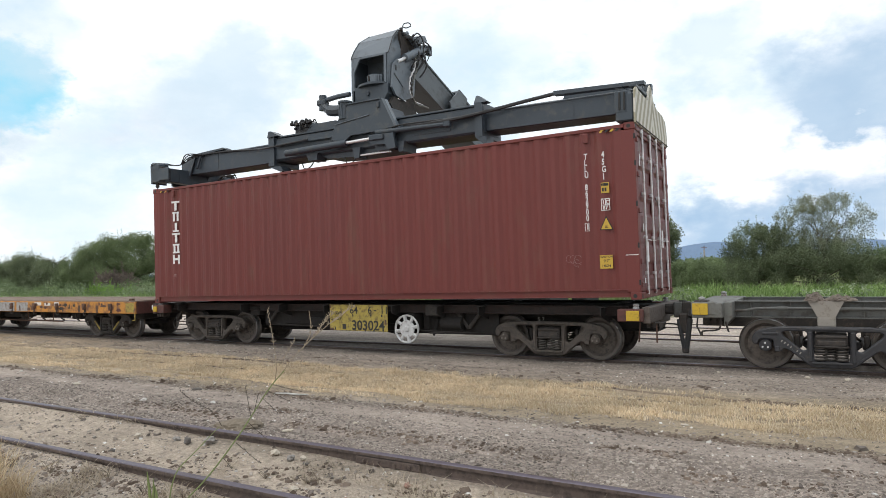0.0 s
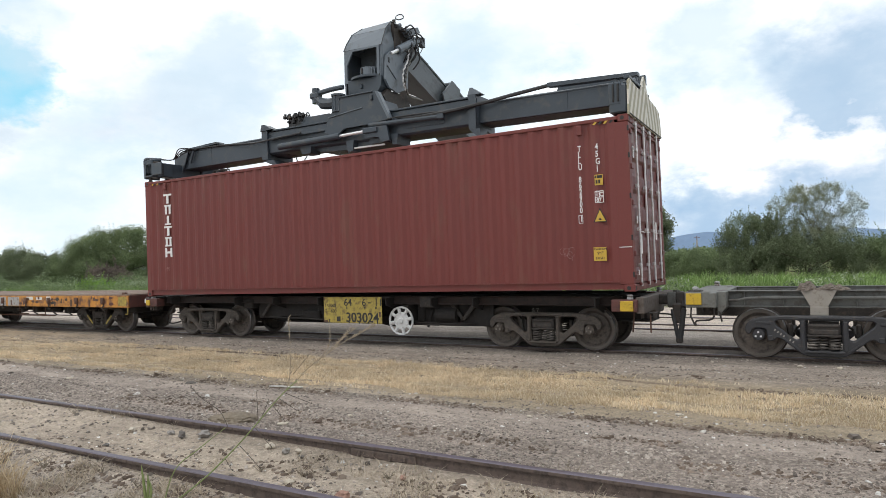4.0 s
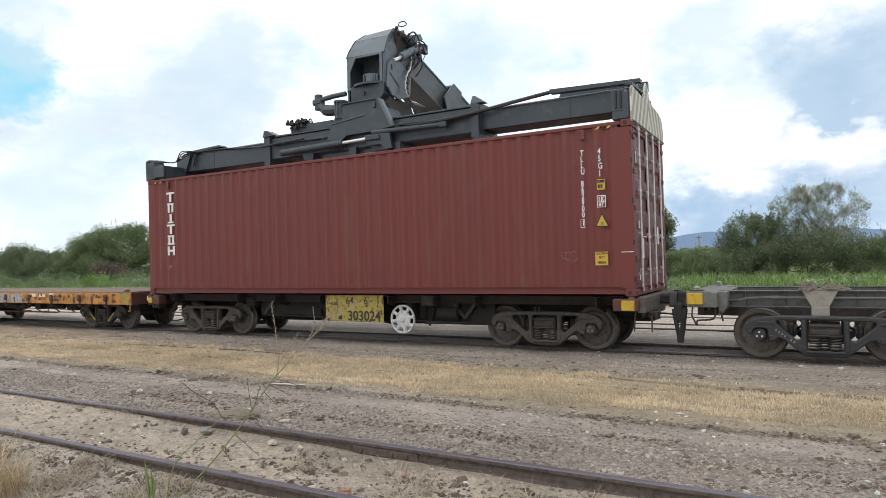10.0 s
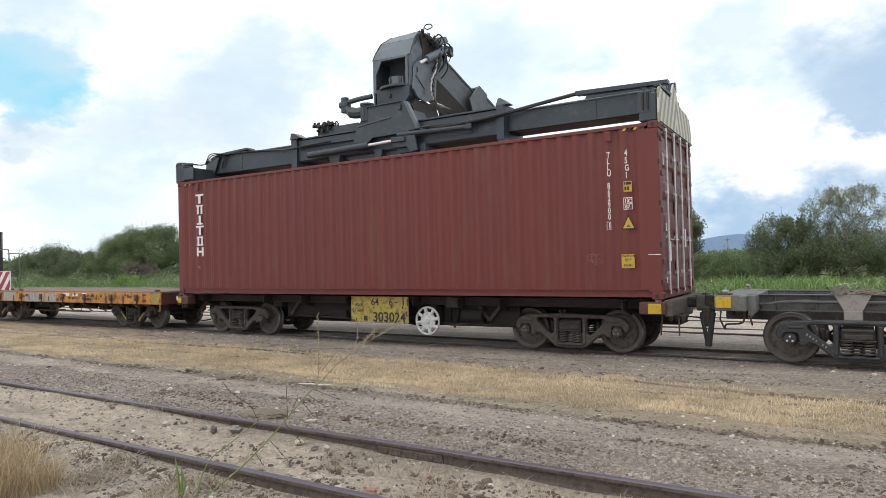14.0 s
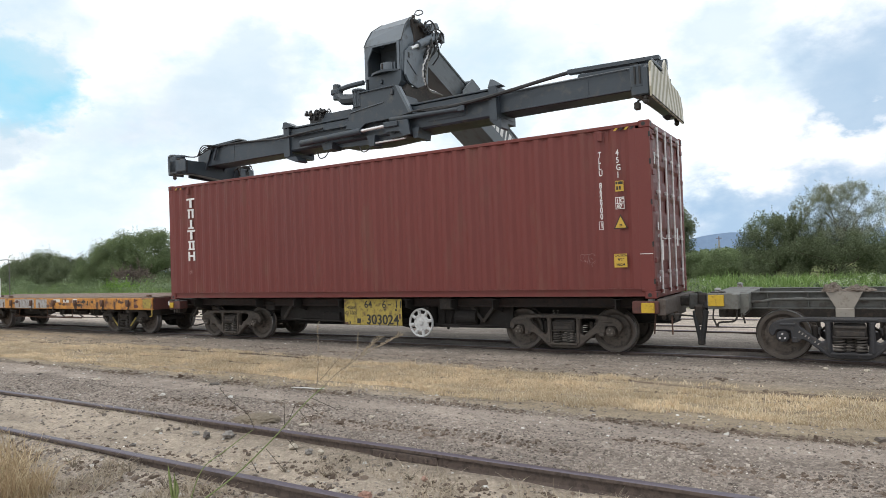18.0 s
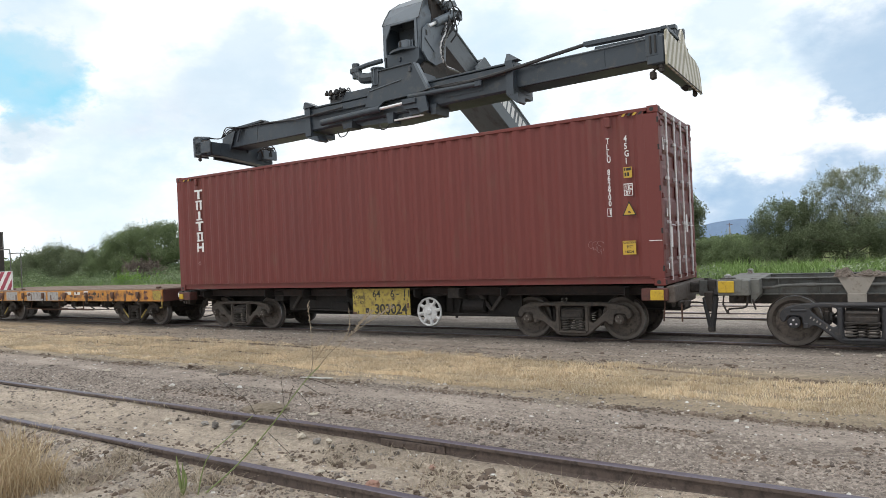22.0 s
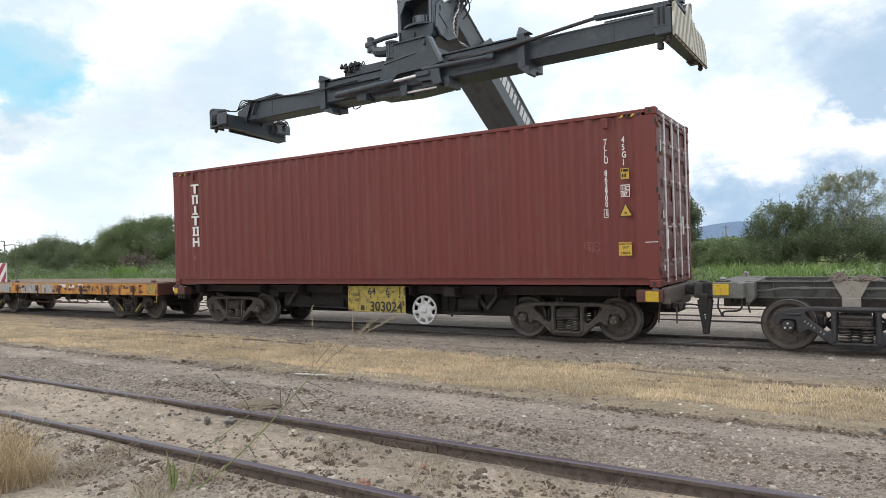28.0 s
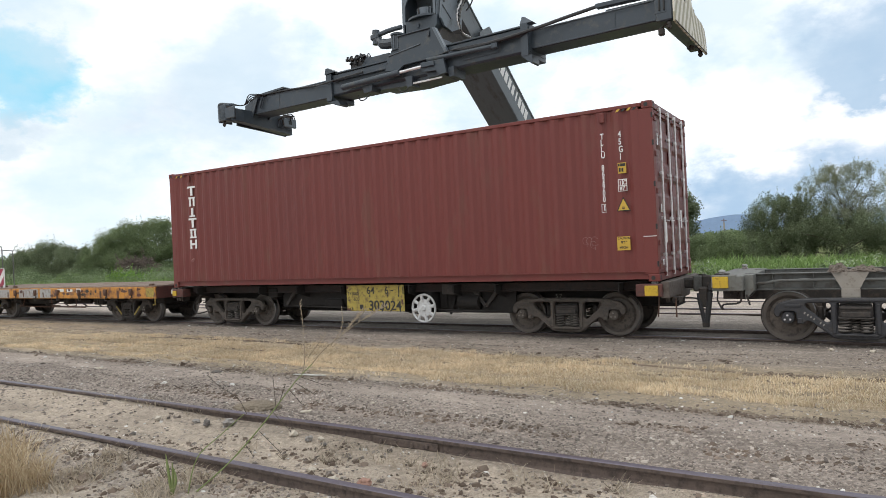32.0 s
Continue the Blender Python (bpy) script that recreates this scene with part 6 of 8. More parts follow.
    part("tilt_bracket", prism(nb(), [(0.05, 1.30), (0.20, 1.48), (0.55, 1.42), (1.0, 1.50), (1.2, 1.15), (0.3, 1.05)], "x", 0.34, 0.44), GRIME, sp)
    tc = part("tilt_cylinder", cyl(nb(), (0.52, 0.55, 2.42), (0.56, 1.30, 2.83), 0.095, 14), SPR_L, sp)
    part("rod", cyl(nb(), (0.50, 0.30, 2.29), (0.52, 0.55, 2.42), 0.04, 12), STEEL, tc, "bright steel rod end")
    part("work_lamp", bx((0.58, 1.52, 2.84), (0.12, 0.14, 0.24), 0.02), SPR_L, sp)
    part("lamp_arm", prism(nb(), [(0.80, 2.98), (1.42, 3.19), (1.52, 3.08), (1.00, 2.86)], "x", 0.44, 0.54), SPR_L, sp)
    for k in range(3):
        pale = arc([(0.54 + 0.02 * k, 1.00 + 0.04 * k, 2.62), (0.58, 0.86 + 0.05 * k, 2.25), (0.60 + 0.02 * k, 0.62 + 0.04 * k, 1.92), (0.60, 0.64 + 0.03 * k, 1.60), (0.58 + 0.02 * k, 0.92, 1.46 - 0.03 * k), (0.56, 1.30 + 0.08 * k, 1.46)], 6)
        part("hose", tube(nb(), [p + Vector((0, 0.02 * math.sin(9 * i + k), 0.015 * math.cos(7 * i))) for i, p in enumerate(pale)], 0.020, 6), (GALV, HOSE, WAGON)[k], sp, ("pale grey hydraulic hose", "", "")[k])
    for k in range(11):
        yk, zk = 0.60 + 0.085 * k, 3.13 - 0.030 * k
        part("fitting", rounded_box(nb(), (0.40 + 0.02 * (k % 3), yk, zk - 0.06 * (k % 2)), (0.07, 0.06 + 0.02 * (k % 3), 0.07), 0.012, pose(0, 0, 0, 25 * k, 10 * k).to_3x3()), (GRIME, HOSE, SPR_L)[k % 3], sp)
    random.seed(21)
    part("head_plate", prism(nb(), [(0.62, 3.10), (0.86, 3.13), (1.50, 3.02), (1.62, 2.76), (1.10, 2.36), (0.62, 2.46)], "x", 0.30, 0.38), GRIME, sp, "dark grimy head plate")
    for k in range(5):
        y0, z0 = 0.95 + 0.10 * k, 2.80 + random.uniform(-0.06, 0.10)
        mid = [(0.60 + random.uniform(0, 0.08), y0 + random.uniform(-0.10, 0.1), 2.55 + random.uniform(-0.06, 0.06)), (0.62, y0 - 0.10 + random.uniform(-0.08, 0.05), 2.35 + random.uniform(-0.05, 0.05))]
        part("hose", tube(nb(), arc([(0.50, y0, z0), *mid, (0.50, y0 + random.uniform(-0.28, -0.10), 2.18 + random.uniform(-0.1, 0.15))], 6), random.choice((0.012, 0.015, 0.018)), 6), HOSE, sp)
    for k in range(4):
        y0 = 0.95 + 0.16 * k + random.uniform(-0.05, 0.05)
        part("hose", tube(nb(), arc([(0.45, y0, 3.02), (0.58, y0 + 0.06, 3.10 - 0.04 * k + random.uniform(-0.05, 0.05)), (0.66, y0 + random.uniform(0.0, 0.3), 2.92), (0.60, y0 + random.uniform(-0.1, 0.3), 2.65 + random.uniform(-0.2, 0.1))], 5), 0.016, 6), HOSE, sp)
    for k in range(9):
        y0, z0 = 0.85 + 0.07 * k + random.uniform(-0.03, 0.03), 2.98 - 0.035 * k + random.uniform(-0.08, 0.06)
        part("fitting", rounded_box(nb(), (0.46 + random.uniform(-0.02, 0.08), y0, z0), (random.uniform(0.05, 0.09), random.uniform(0.05, 0.14), random.uniform(0.04, 0.09)), 0.012, pose(0, 0, 0, random.uniform(-50, 50), random.uniform(-30, 30)).to_3x3()), (GRIME, HOSE, SPR_L, SPR)[k % 4], sp)
        a_, b_ = random.uniform(-0.16, 0.16), random.uniform(0.06, 0.18)
        part("hose", tube(nb(), arc([(0.50, y0, z0), (0.60, y0 + a_ * 0.5, z0 + b_ * 0.6), (0.64, y0 + a_, z0 + 0.02), (0.58, y0 + a_ * 0.7, z0 - b_)], 4), random.choice((0.010, 0.013)), 5), HOSE, sp)
    part("hose_loop", tube(nb(), arc([(0.40, 0.66, 3.05), (0.40, 0.66, 3.18), (0.42, 0.70, 3.28), (0.50, 0.78, 3.31), (0.54, 0.80, 3.24), (0.46, 0.74, 3.19), (0.41, 0.68, 3.20)], 6), 0.012, 6), HOSE, sp)
    return sp, build_arm(sp, -1), build_arm(sp, 1)


spreader, arm_left, arm_right = build_spreader()

PIV = Vector((-0.08, 10.3, 3.66))


def build_stacker():
    """Hidden behind the train but for its boom."""
    st = thing("reach_stacker", (PIV.x, PIV.y, ground_z(9)), "dark grey reach stacker standing behind the train", "reach stacker")
    g = PIV.z - ground_z(9)
    bm = nb()
    rounded_box(bm, (0, -0.6, 1.05), (1.3, 5.0, 0.7), 0.05)
    rounded_box(bm, (0, -2.3, 0.9), (2.9, 0.5, 0.4), 0.04)
    part("chassis", bm, SPR, st)
    part("counterweight", prism(nb(), [(1.2, 0.7), (3.2, 0.8), (3.3, 1.6), (2.4, 2.1), (1.1, 2.0)], "x", -1.3, 1.3), SPR_L, st)
    for x in (-1.55, -0.95, 0.95, 1.55):
        wh = part("wheel", lathe(nb(), [(0.45, -0.26), (0.78, -0.27), (0.85, -0.18), (0.85, 0.18), (0.78, 0.27), (0.45, 0.26)], (0, 0, 0), 28), TYRE, st)
        wh.matrix_basis = pose(x, -2.3, 0.85, 0, 0, 90)
        rm = part("rim", lathe(nb(), [(0.1, -0.2), (0.44, -0.22), (0.44, 0.22), (0.1, 0.2)], (0, 0, 0), 20), YBOX, wh)
    for x in (-1.2, 1.2):
        wh = part("wheel", lathe(nb(), [(0.45, -0.26), (0.78, -0.27), (0.85, -0.18), (0.85, 0.18), (0.78, 0.27), (0.45, 0.26)], (0, 0, 0), 28), TYRE, st)
        wh.matrix_basis = pose(x, 2.0, 0.85, 0, 0, 90)
    bm = nb()
    for x in (-0.62, 0.62):
        prism(bm, [(-0.6, 1.2), (0.9, 1.2), (0.35, g + 0.25), (-0.3, g + 0.25)], "x", x - 0.05, x + 0.05)
    part("boom_tower", bm, SPR, st)
    # boom: outer box, swung about its pivot, and an inner box that slides in it
    bm = nb()
    prism(bm, [(0.5, -0.30), (0.5, 0.30), (-0.8, 0.45), (-6.30, 0.45), (-6.30, -0.45), (-3.0, -0.48), (-0.8, -0.45)], "x", -0.47, 0.47)
    boom = part("boom", bm, BOOM, st, "dark grey outer boom box")
    boom.matrix_basis = Matrix.Translation((0, 0, g))
    for sx in (-1, 1):
        bm = nb()
        rounded_box(bm, (sx * 0.475, -3.4, 0.43), (0.04, 5.8, 0.06), 0.008)
        rounded_box(bm, (sx * 0.475, -3.4, -0.43), (0.03, 5.8, 0.05), 0.008)
        part("flange", bm, BOOM, boom)
        part("nose_plate", prism(nb(), [(-6.75, -0.10), (-6.40, 0.50), (-5.95, 0.50), (-5.95, -0.48), (-6.35, -0.48)], "x", sx * 0.495 - 0.02, sx * 0.495 + 0.02), BOOM, boom)
    part("company_mark", raw_bars(), None, boom, "white company lettering shown as bars")
    part("wear_pad", bx((0, -6.27, 0.48), (0.8, 0.16, 0.08), 0.02), SPR, boom)
    part("wear_pad", bx((0, -6.27, -0.50), (0.8, 0.16, 0.10), 0.02), SPR, boom)
    bm = nb()
    prism(bm, [(0, -0.34), (0, 0.34), (3.8, 0.34), (3.8, -0.34)], "x", -0.36, 0.36)
    inner = part("inner_boom", bm, BOOM, boom, "grey inner boom box")
    for sx in (-1, 1):
        part("flange", bx((sx * 0.37, 1.9, 0.325), (0.03, 3.7, 0.05), 0.006), BOOM, inner)
        part("flange", bx((sx * 0.37, 1.9, -0.325), (0.03, 3.7, 0.05), 0.006), BOOM, inner)
    part("boom_head", prism(nb(), [(0.35, -0.36), (0.35, 0.36), (-0.25, 0.30), (-0.42, 0.0), (-0.25, -0.34)], "x", -0.36, 0.36), BOOM, inner)
    return st, boom, inner


def raw_bars():
    bm = nb()
    for k, wd in enumerate((0.21, 0.20, 0.19, 0.17, 0.16, 0.08, 0.18, 0.20, 0.20)):
        y = -5.42 + k * 0.265
        rounded_box(bm, (0.473, y, 0.12), (0.006, wd, 0.34), 0.001)
    return finish("company_mark", bm, WHITE)


stacker, boom, inner_boom = build_stacker()


# ---- plants ----
GREEN = leaf_mat("tree_leaves", (0.150, 0.196, 0.098), (0.188, 0.238, 0.118), (0.235, 0.285, 0.150), back=0.50)
GREEN_D = leaf_mat("dark_leaves", (0.150, 0.182, 0.106), (0.185, 0.220, 0.128), (0.235, 0.272, 0.162), back=0.50)
GREEN_G = leaf_mat("grey_green_leaves", (0.230, 0.250, 0.160), (0.290, 0.310, 0.205), (0.370, 0.385, 0.270), back=0.55)
GRASS = leaf_mat("tall_grass", (0.125, 0.205, 0.055), (0.210, 0.310, 0.095), (0.340, 0.445, 0.200), back=0.40)
OLIVE = leaf_mat("olive_weeds", (0.105, 0.150, 0.070), (0.160, 0.215, 0.100), (0.260, 0.325, 0.180), back=0.35)
LIME = leaf_mat("lime_leaves", (0.150, 0.270, 0.040), (0.200, 0.340, 0.060), (0.280, 0.430, 0.110), back=0.40)
PALE = leaf_mat("pale_weed_leaves", (0.210, 0.275, 0.150), (0.300, 0.370, 0.215), (0.460, 0.520, 0.360), back=0.35)
STRAW = leaf_mat("dry_grass", (0.50, 0.390, 0.250), (0.70, 0.570, 0.395), (0.86, 0.755, 0.585), 0.7, 0.35)
STRAW_B = leaf_mat("brown_straw", (0.30, 0.215, 0.128), (0.45, 0.345, 0.215), (0.64, 0.53, 0.37), 0.75, 0.25)
DEADB = leaf_mat("dead_twigs", (0.11, 0.085, 0.075), (0.17, 0.135, 0.115), (0.26, 0.215, 0.18), 0.8, 0.1)
BROWN = leaf_mat("dead_brush", (0.32, 0.262, 0.195), (0.44, 0.368, 0.280), (0.58, 0.50, 0.40), 0.8, 0.2)
PEB = leaf_mat("loose_stone", (0.115, 0.096, 0.084), (0.265, 0.226, 0.198), (0.44, 0.385, 0.335), 0.9, 0.0)


def leaves_mesh(name, centres, size, material, rng, flat=0.0, long=1.7):
    """Small bent leaf blades round the centres, each a strip of two faces."""
    n = len(centres)
    d = rng.normal(size=(n, 3))
    d[:, 2] *= 1 - flat
    d /= np.linalg.norm(d, axis=1)[:, None]
    r = rng.normal(size=(n, 3))
    u = np.cross(d, r)
    u /= np.linalg.norm(u, axis=1)[:, None]
    w = np.cross(d, u)
    s = size * rng.uniform(0.55, 1.35, (n, 1))
    a, b, c, e = centres - d * s * long / 2, centres + u * s * 0.45, centres + d * s * long / 2 + w * s * 0.3, centres - u * s * 0.45
    v = np.stack([a, b, c, e], 1).reshape(-1, 3)
    f = np.arange(4 * n).reshape(-1, 4)
    return raw(name, v.tolist(), f.tolist(), material)


def blades_mesh(name, base, height, width, material, rng, lean=0.35):
    """Grass blades: thin bent triangles that stand at the base points."""
    n = len(base)
    t = rng.uniform(0, 2 * np.pi, n)
    h = height * rng.uniform(0.45, 1.25, n)
    side = np.stack([np.cos(t), np.sin(t), np.zeros(n)], 1) * (width * rng.uniform(0.6, 1.4, n))[:, None]
    t2 = rng.uniform(0, 2 * np.pi, n)
    off = np.stack([np.cos(t2), np.sin(t2), np.zeros(n)], 1) * (h * rng.uniform(0, lean * 2, n))[:, None]
    mid = base + off * 0.35 + np.stack([np.zeros(n), np.zeros(n), h * 0.6], 1)
    tip = base + off + np.stack([np.zeros(n), np.zeros(n), h * rng.uniform(0.75, 1.0, n)], 1)
    v = np.stack([base - side / 2, base + side / 2, mid + side * 0.4, mid - side * 0.4, tip], 1).reshape(-1, 3)
    k = np.arange(n) * 5
    f = [q for i in k for q in ((i, i + 1, i + 2, i + 3), (i + 3, i + 2, i + 4))]
    return raw(name, v.tolist(), f, material)


def lobes(rng, cx, cy, z0, z1, rx, ry, n, small=0.45):
    """Centres and radii of the lumps that make an uneven crown."""
    out = []
    for _ in range(n):
        a, r = rng.uniform(0, 2 * np.pi), np.sqrt(rng.uniform(0, 1))
        h = rng.uniform(0, 1)
        k = np.sqrt(max(0.05, 1 - (max(0, h - 0.35) / 0.75) ** 2))
        out.append((cx + rx * r * k * np.cos(a), cy + ry * r * k * np.sin(a), z0 + (z1 - z0) * h, rng.uniform(0.5, 1.0) * small))
    return out


def crown_points(rng, lumps, per, tall=0.85):
    pts = []
    for x, y, z, r in lumps:
        d = rng.normal(size=(per, 3))
        d /= np.linalg.norm(d, axis=1)[:, None]
        pts.append(np.array([x, y, z]) + d * (r * rng.uniform(0.4, 1.25, (per, 1))) * [1.0, 1.0, tall])
    return np.concatenate(pts)


def tree(name, x, y, z0, z1, rx, ry, n, per, size, material, seed, label, category, small=0.6, trunk=0.10, tall=0.85, shoots=0, long=1.7, twigs=16):
    rng = np.random.default_rng(seed)
    g = -0.05
    t = thing(name, (x, y, g), label, category, "trees and bushes behind the yard")
    lumps = [(a - x, b - y, c - g, r) for a, b, c, r in lobes(rng, x, y, z0, z1, rx, ry, n, small)]
    bm = nb()
    tops = [lumps[i] for i in rng.choice(len(lumps), min(len(lumps), twigs), replace=False)]
    fork = (z0 - g) * 0.6 + 0.35
    tube(bm, [(0, 0, -0.02), (0.05, 0.02, fork * 0.5), (0.0, 0.0, fork)], [trunk, trunk * 0.8, trunk * 0.65], 7)
    for i, (a, b, c, r) in enumerate(tops):
        thin = 1.0 if i < 9 else 0.42
        w1, w2 = rng.normal(0, 0.14 * rx, 3), rng.normal(0, 0.10 * rx, 3)
        tube(bm, arc([(0, 0, fork * 0.9), (a * 0.3 + w1[0], b * 0.3 + w1[1], fork + (c - fork) * 0.4), (a * 0.7 + w2[0], b * 0.7 + w2[1], fork + (c - fork) * 0.72 + w2[2] * 0.5), (a, b, c)], 2), [thin * trunk * 0.5, thin * trunk * 0.40, thin * trunk * 0.34, thin * trunk * 0.27, thin * trunk * 0.2, thin * trunk * 0.13, thin * trunk * 0.08], 5)
    part("trunk", bm, BARK, t)
    pts = [crown_points(rng, lumps, per, tall)]
    for _ in range(shoots):
        # thin sprays that stand out from the crown
        a, b, c, r = lumps[rng.integers(len(lumps))]
        k = rng.integers(12, 26)
        s = np.linspace(0, 1, k)[:, None] * rng.uniform(0.5, 1.1) * r * 2.2
        d = np.array([rng.normal(0, 0.35), rng.normal(0, 0.35), 1.0])
        pts.append(np.array([a, b, c]) + s * d + rng.normal(0, size * 0.5, (k, 3)))
    part("crown", leaves_mesh("crown", np.concatenate(pts), size, material, rng, 0.0, long), None, t)
    return t


def scatter(rng, x0, x1, y0, y1, n):
    x, y = rng.uniform(x0, x1, n), rng.uniform(y0, y1, n)
    z = np.array([ground_h(u, v) for u, v in zip(x.tolist(), y.tolist())])
    return np.stack([x, y, z], 1)


# right of the container
tree("acacia_tree", 8.5, 30, 1.7, 4.95, 2.6, 1.7, 300, 120, 0.032, GREEN_G, 1, "airy grey-green acacia tree with thin leaves", "tree", 0.30, 0.075, 1.2, 90, 2.2, 90)
tree("bush", 5.35, 29, 0.5, 3.35, 1.8, 1.3, 120, 210, 0.042, GREEN_D, 2, "dense dark green bush with spiky shoots", "bush", 0.42, 0.06, 1.25, 170, 2.4)
tree("bush", 8.0, 28.5, 0.3, 2.4, 3.2, 1.4, 90, 300, 0.048, GREEN_D, 3, "dense dark green bush beside the yard", "bush", 0.5, 0.06, 1.0, 90, 2.2)
tree("bush", 6.9, 29.3, 0.8, 3.3, 1.3, 1.0, 60, 190, 0.042, GREEN_D, 9, "dense dark green bush under the acacia", "bush", 0.42, 0.05, 1.1, 60, 2.2)
tree("bush", 12.2, 29, 0.2, 1.95, 2.6, 1.6, 70, 300, 0.050, GREEN, 4, "dense green bush beside the yard", "bush", 0.55, 0.06, 1.0, 60, 2.2)
tree("bush", 2.6, 33, 0.1, 1.35, 2.2, 1.6, 60, 330, 0.048, GREEN, 5, "rounded green bush beside the yard", "bush", 0.5, 0.06, 0.9, 60, 2.0)
tree("bush", 0.0, 38, 0.1, 1.5, 3.0, 1.6, 60, 330, 0.052, GREEN, 6, "rounded green bush beside the yard", "bush", 0.6, 0.06, 0.9, 60, 2.0)
tree("tree", -1.3, 34, 2.0, 4.6, 1.7, 1.5, 64, 330, 0.066, GREEN_D, 7, "dark green leafy tree behind the yard", "tree", 0.5, 0.12, 1.0, 60, 2.0)
tree("bush", 16.5, 31, 0.3, 3.6, 3.0, 1.8, 50, 150, 0.16, GREEN_D, 8, "dense dark green bush beside the yard", "bush", 0.6, 0.06, 1.0, 60, 2.0)
# left of the container
tree("tree", -44.5, 25, 1.2, 4.95, 6.6, 2.6, 210, 400, 0.064, GREEN, 11, "wide rounded green thorn tree", "tree", 0.8, 0.18, 0.9, 40, 2.0)
tree("tree", -34, 26, 1.2, 4.6, 5.0, 2.6, 150, 360, 0.066, GREEN, 12, "wide rounded green thorn tree", "tree", 0.8, 0.18, 0.9, 40, 2.0)
tree("tree", -50.5, 25.6, 0.8, 3.55, 3.4, 2.4, 100, 340, 0.064, GREEN, 19, "wide rounded green thorn tree", "tree", 0.75, 0.14, 0.9, 40, 2.0)
tree("bush", -55.5, 25, 0.4, 3.15, 2.6, 2.2, 90, 340, 0.060, GREEN_D, 13, "dark green bush with pointed shoots", "bush", 0.65, 0.08, 1.2, 130, 2.2)
tree("bush", -60.8, 25, 0.4, 3.55, 3.0, 2.2, 100, 320, 0.064, GREEN_D, 14, "dark green bush with pointed shoots", "bush", 0.7, 0.08, 1.2, 130, 2.2)
tree("bush", -66.5, 26, 0.4, 3.05, 3.2, 2.2, 70, 270, 0.09, GREEN_D, 15, "dark green bush along the yard", "bush", 0.8, 0.08, 1.0, 60)
tree("bush", -70, 27, 0.5, 2.6, 4.5, 2.2, 60, 170, 0.24, GREEN, 16, "green bush along the yard", "bush", 0.9)
tree("bush", -80, 28, 0.5, 2.6, 5.5, 2.2, 60, 170, 0.26, GREEN, 17, "green bush along the yard", "bush", 1.0)
tree("dead_bush", -39.5, 21, 0.3, 1.7, 2.6, 0.9, 46, 150, 0.045, DEADB, 18, "brown leafless brush on the verge", "bush", 0.6, 0.05, 0.85, 60, 7.0, 40)
for k, (x, y, z1, rx) in enumerate(((-36.2, 17.5, 0.62, 1.7), (-33.4, 17.2, 0.45, 1.2))):
    tree("bush", x, y, 0.1, z1, rx, 1.2, 46, 230, 0.055, LIME, 60 + k, "bright lime-green low bush on the verge", "bush", 0.42, 0.03, 0.9, 60, 2.6)
# hedge that closes the far side of the yard
for k, (x, y) in enumerate(((-26, 30), (-18, 31), (-10, 33), (24, 33), (33, 34))):
    tree("bush", x, y, 0.3, 3.4, 4.4, 2.0, 60, 120, 0.24, GREEN, 30 + k, "green bush along the yard", "bush", 0.95)

rng = np.random.default_rng(40)
parts_ = [scatter(rng, 2, 26, 12.0, 28, 30000), scatter(rng, -75, -16, 11.5, 24, 42000), scatter(rng, -16, 2, 12, 26, 6000)]
base = np.concatenate(parts_)
keep = np.array([noise.noise((p[0] * 0.5, p[1] * 0.5, 2)) > (-0.35 if p[0] > -12 else -0.12) for p in base])
base = base[keep]
h = np.array([(0.52 if p[0] > -12 else 0.72) + 0.6 * noise.noise((p[0] * 0.3, p[1] * 0.3, 8)) for p in base])
tagged(new("tall_grass", blades_mesh("tall_grass", base, h, 0.04, GRASS, rng)), "tall green grass along the far edge of the yard", "grass", kind="stuff")

# leafy weeds that stand in the grass
rng = np.random.default_rng(44)
low = []
for x0, x1, y0, y1, n, hh in ((-66, -22, 12.5, 22, 1000, 1.35), (1.5, 5.0, 12.5, 17, 34, 1.1), (5, 22, 13, 22, 70, 0.8)):
    for _ in range(n):
        x, y = rng.uniform(x0, x1), rng.uniform(y0, y1)
        thick_ = noise.noise((x * 0.28, y * 0.5, 21))
        if thick_ < -0.02:
            continue
        h_ = hh * rng.uniform(0.4, 0.9) * (0.75 + 1.6 * thick_)
        q = rng.normal(size=(110, 3)) * [0.3, 0.3, 0]
        q[:, 2] = rng.uniform(0.1, 1, 110) ** 0.7 * h_
        low.append(q + [x, y, -0.05])
low = np.concatenate(low)
clump = np.arange(len(low)) // 110
pale_ = (clump * 7919) % 10 < 3
tagged(new("pale_weeds", leaves_mesh("pale_weeds", low[pale_], 0.055, PALE, rng, 0.0, 2.4)), "pale grey-green weeds standing in the tall grass", "weeds", kind="stuff")
tagged(new("leafy_weeds", leaves_mesh("leafy_weeds", low[~pale_], 0.055, OLIVE, rng, 0.0, 2.4)), "green leafy weeds standing in the tall grass", "weeds", kind="stuff")

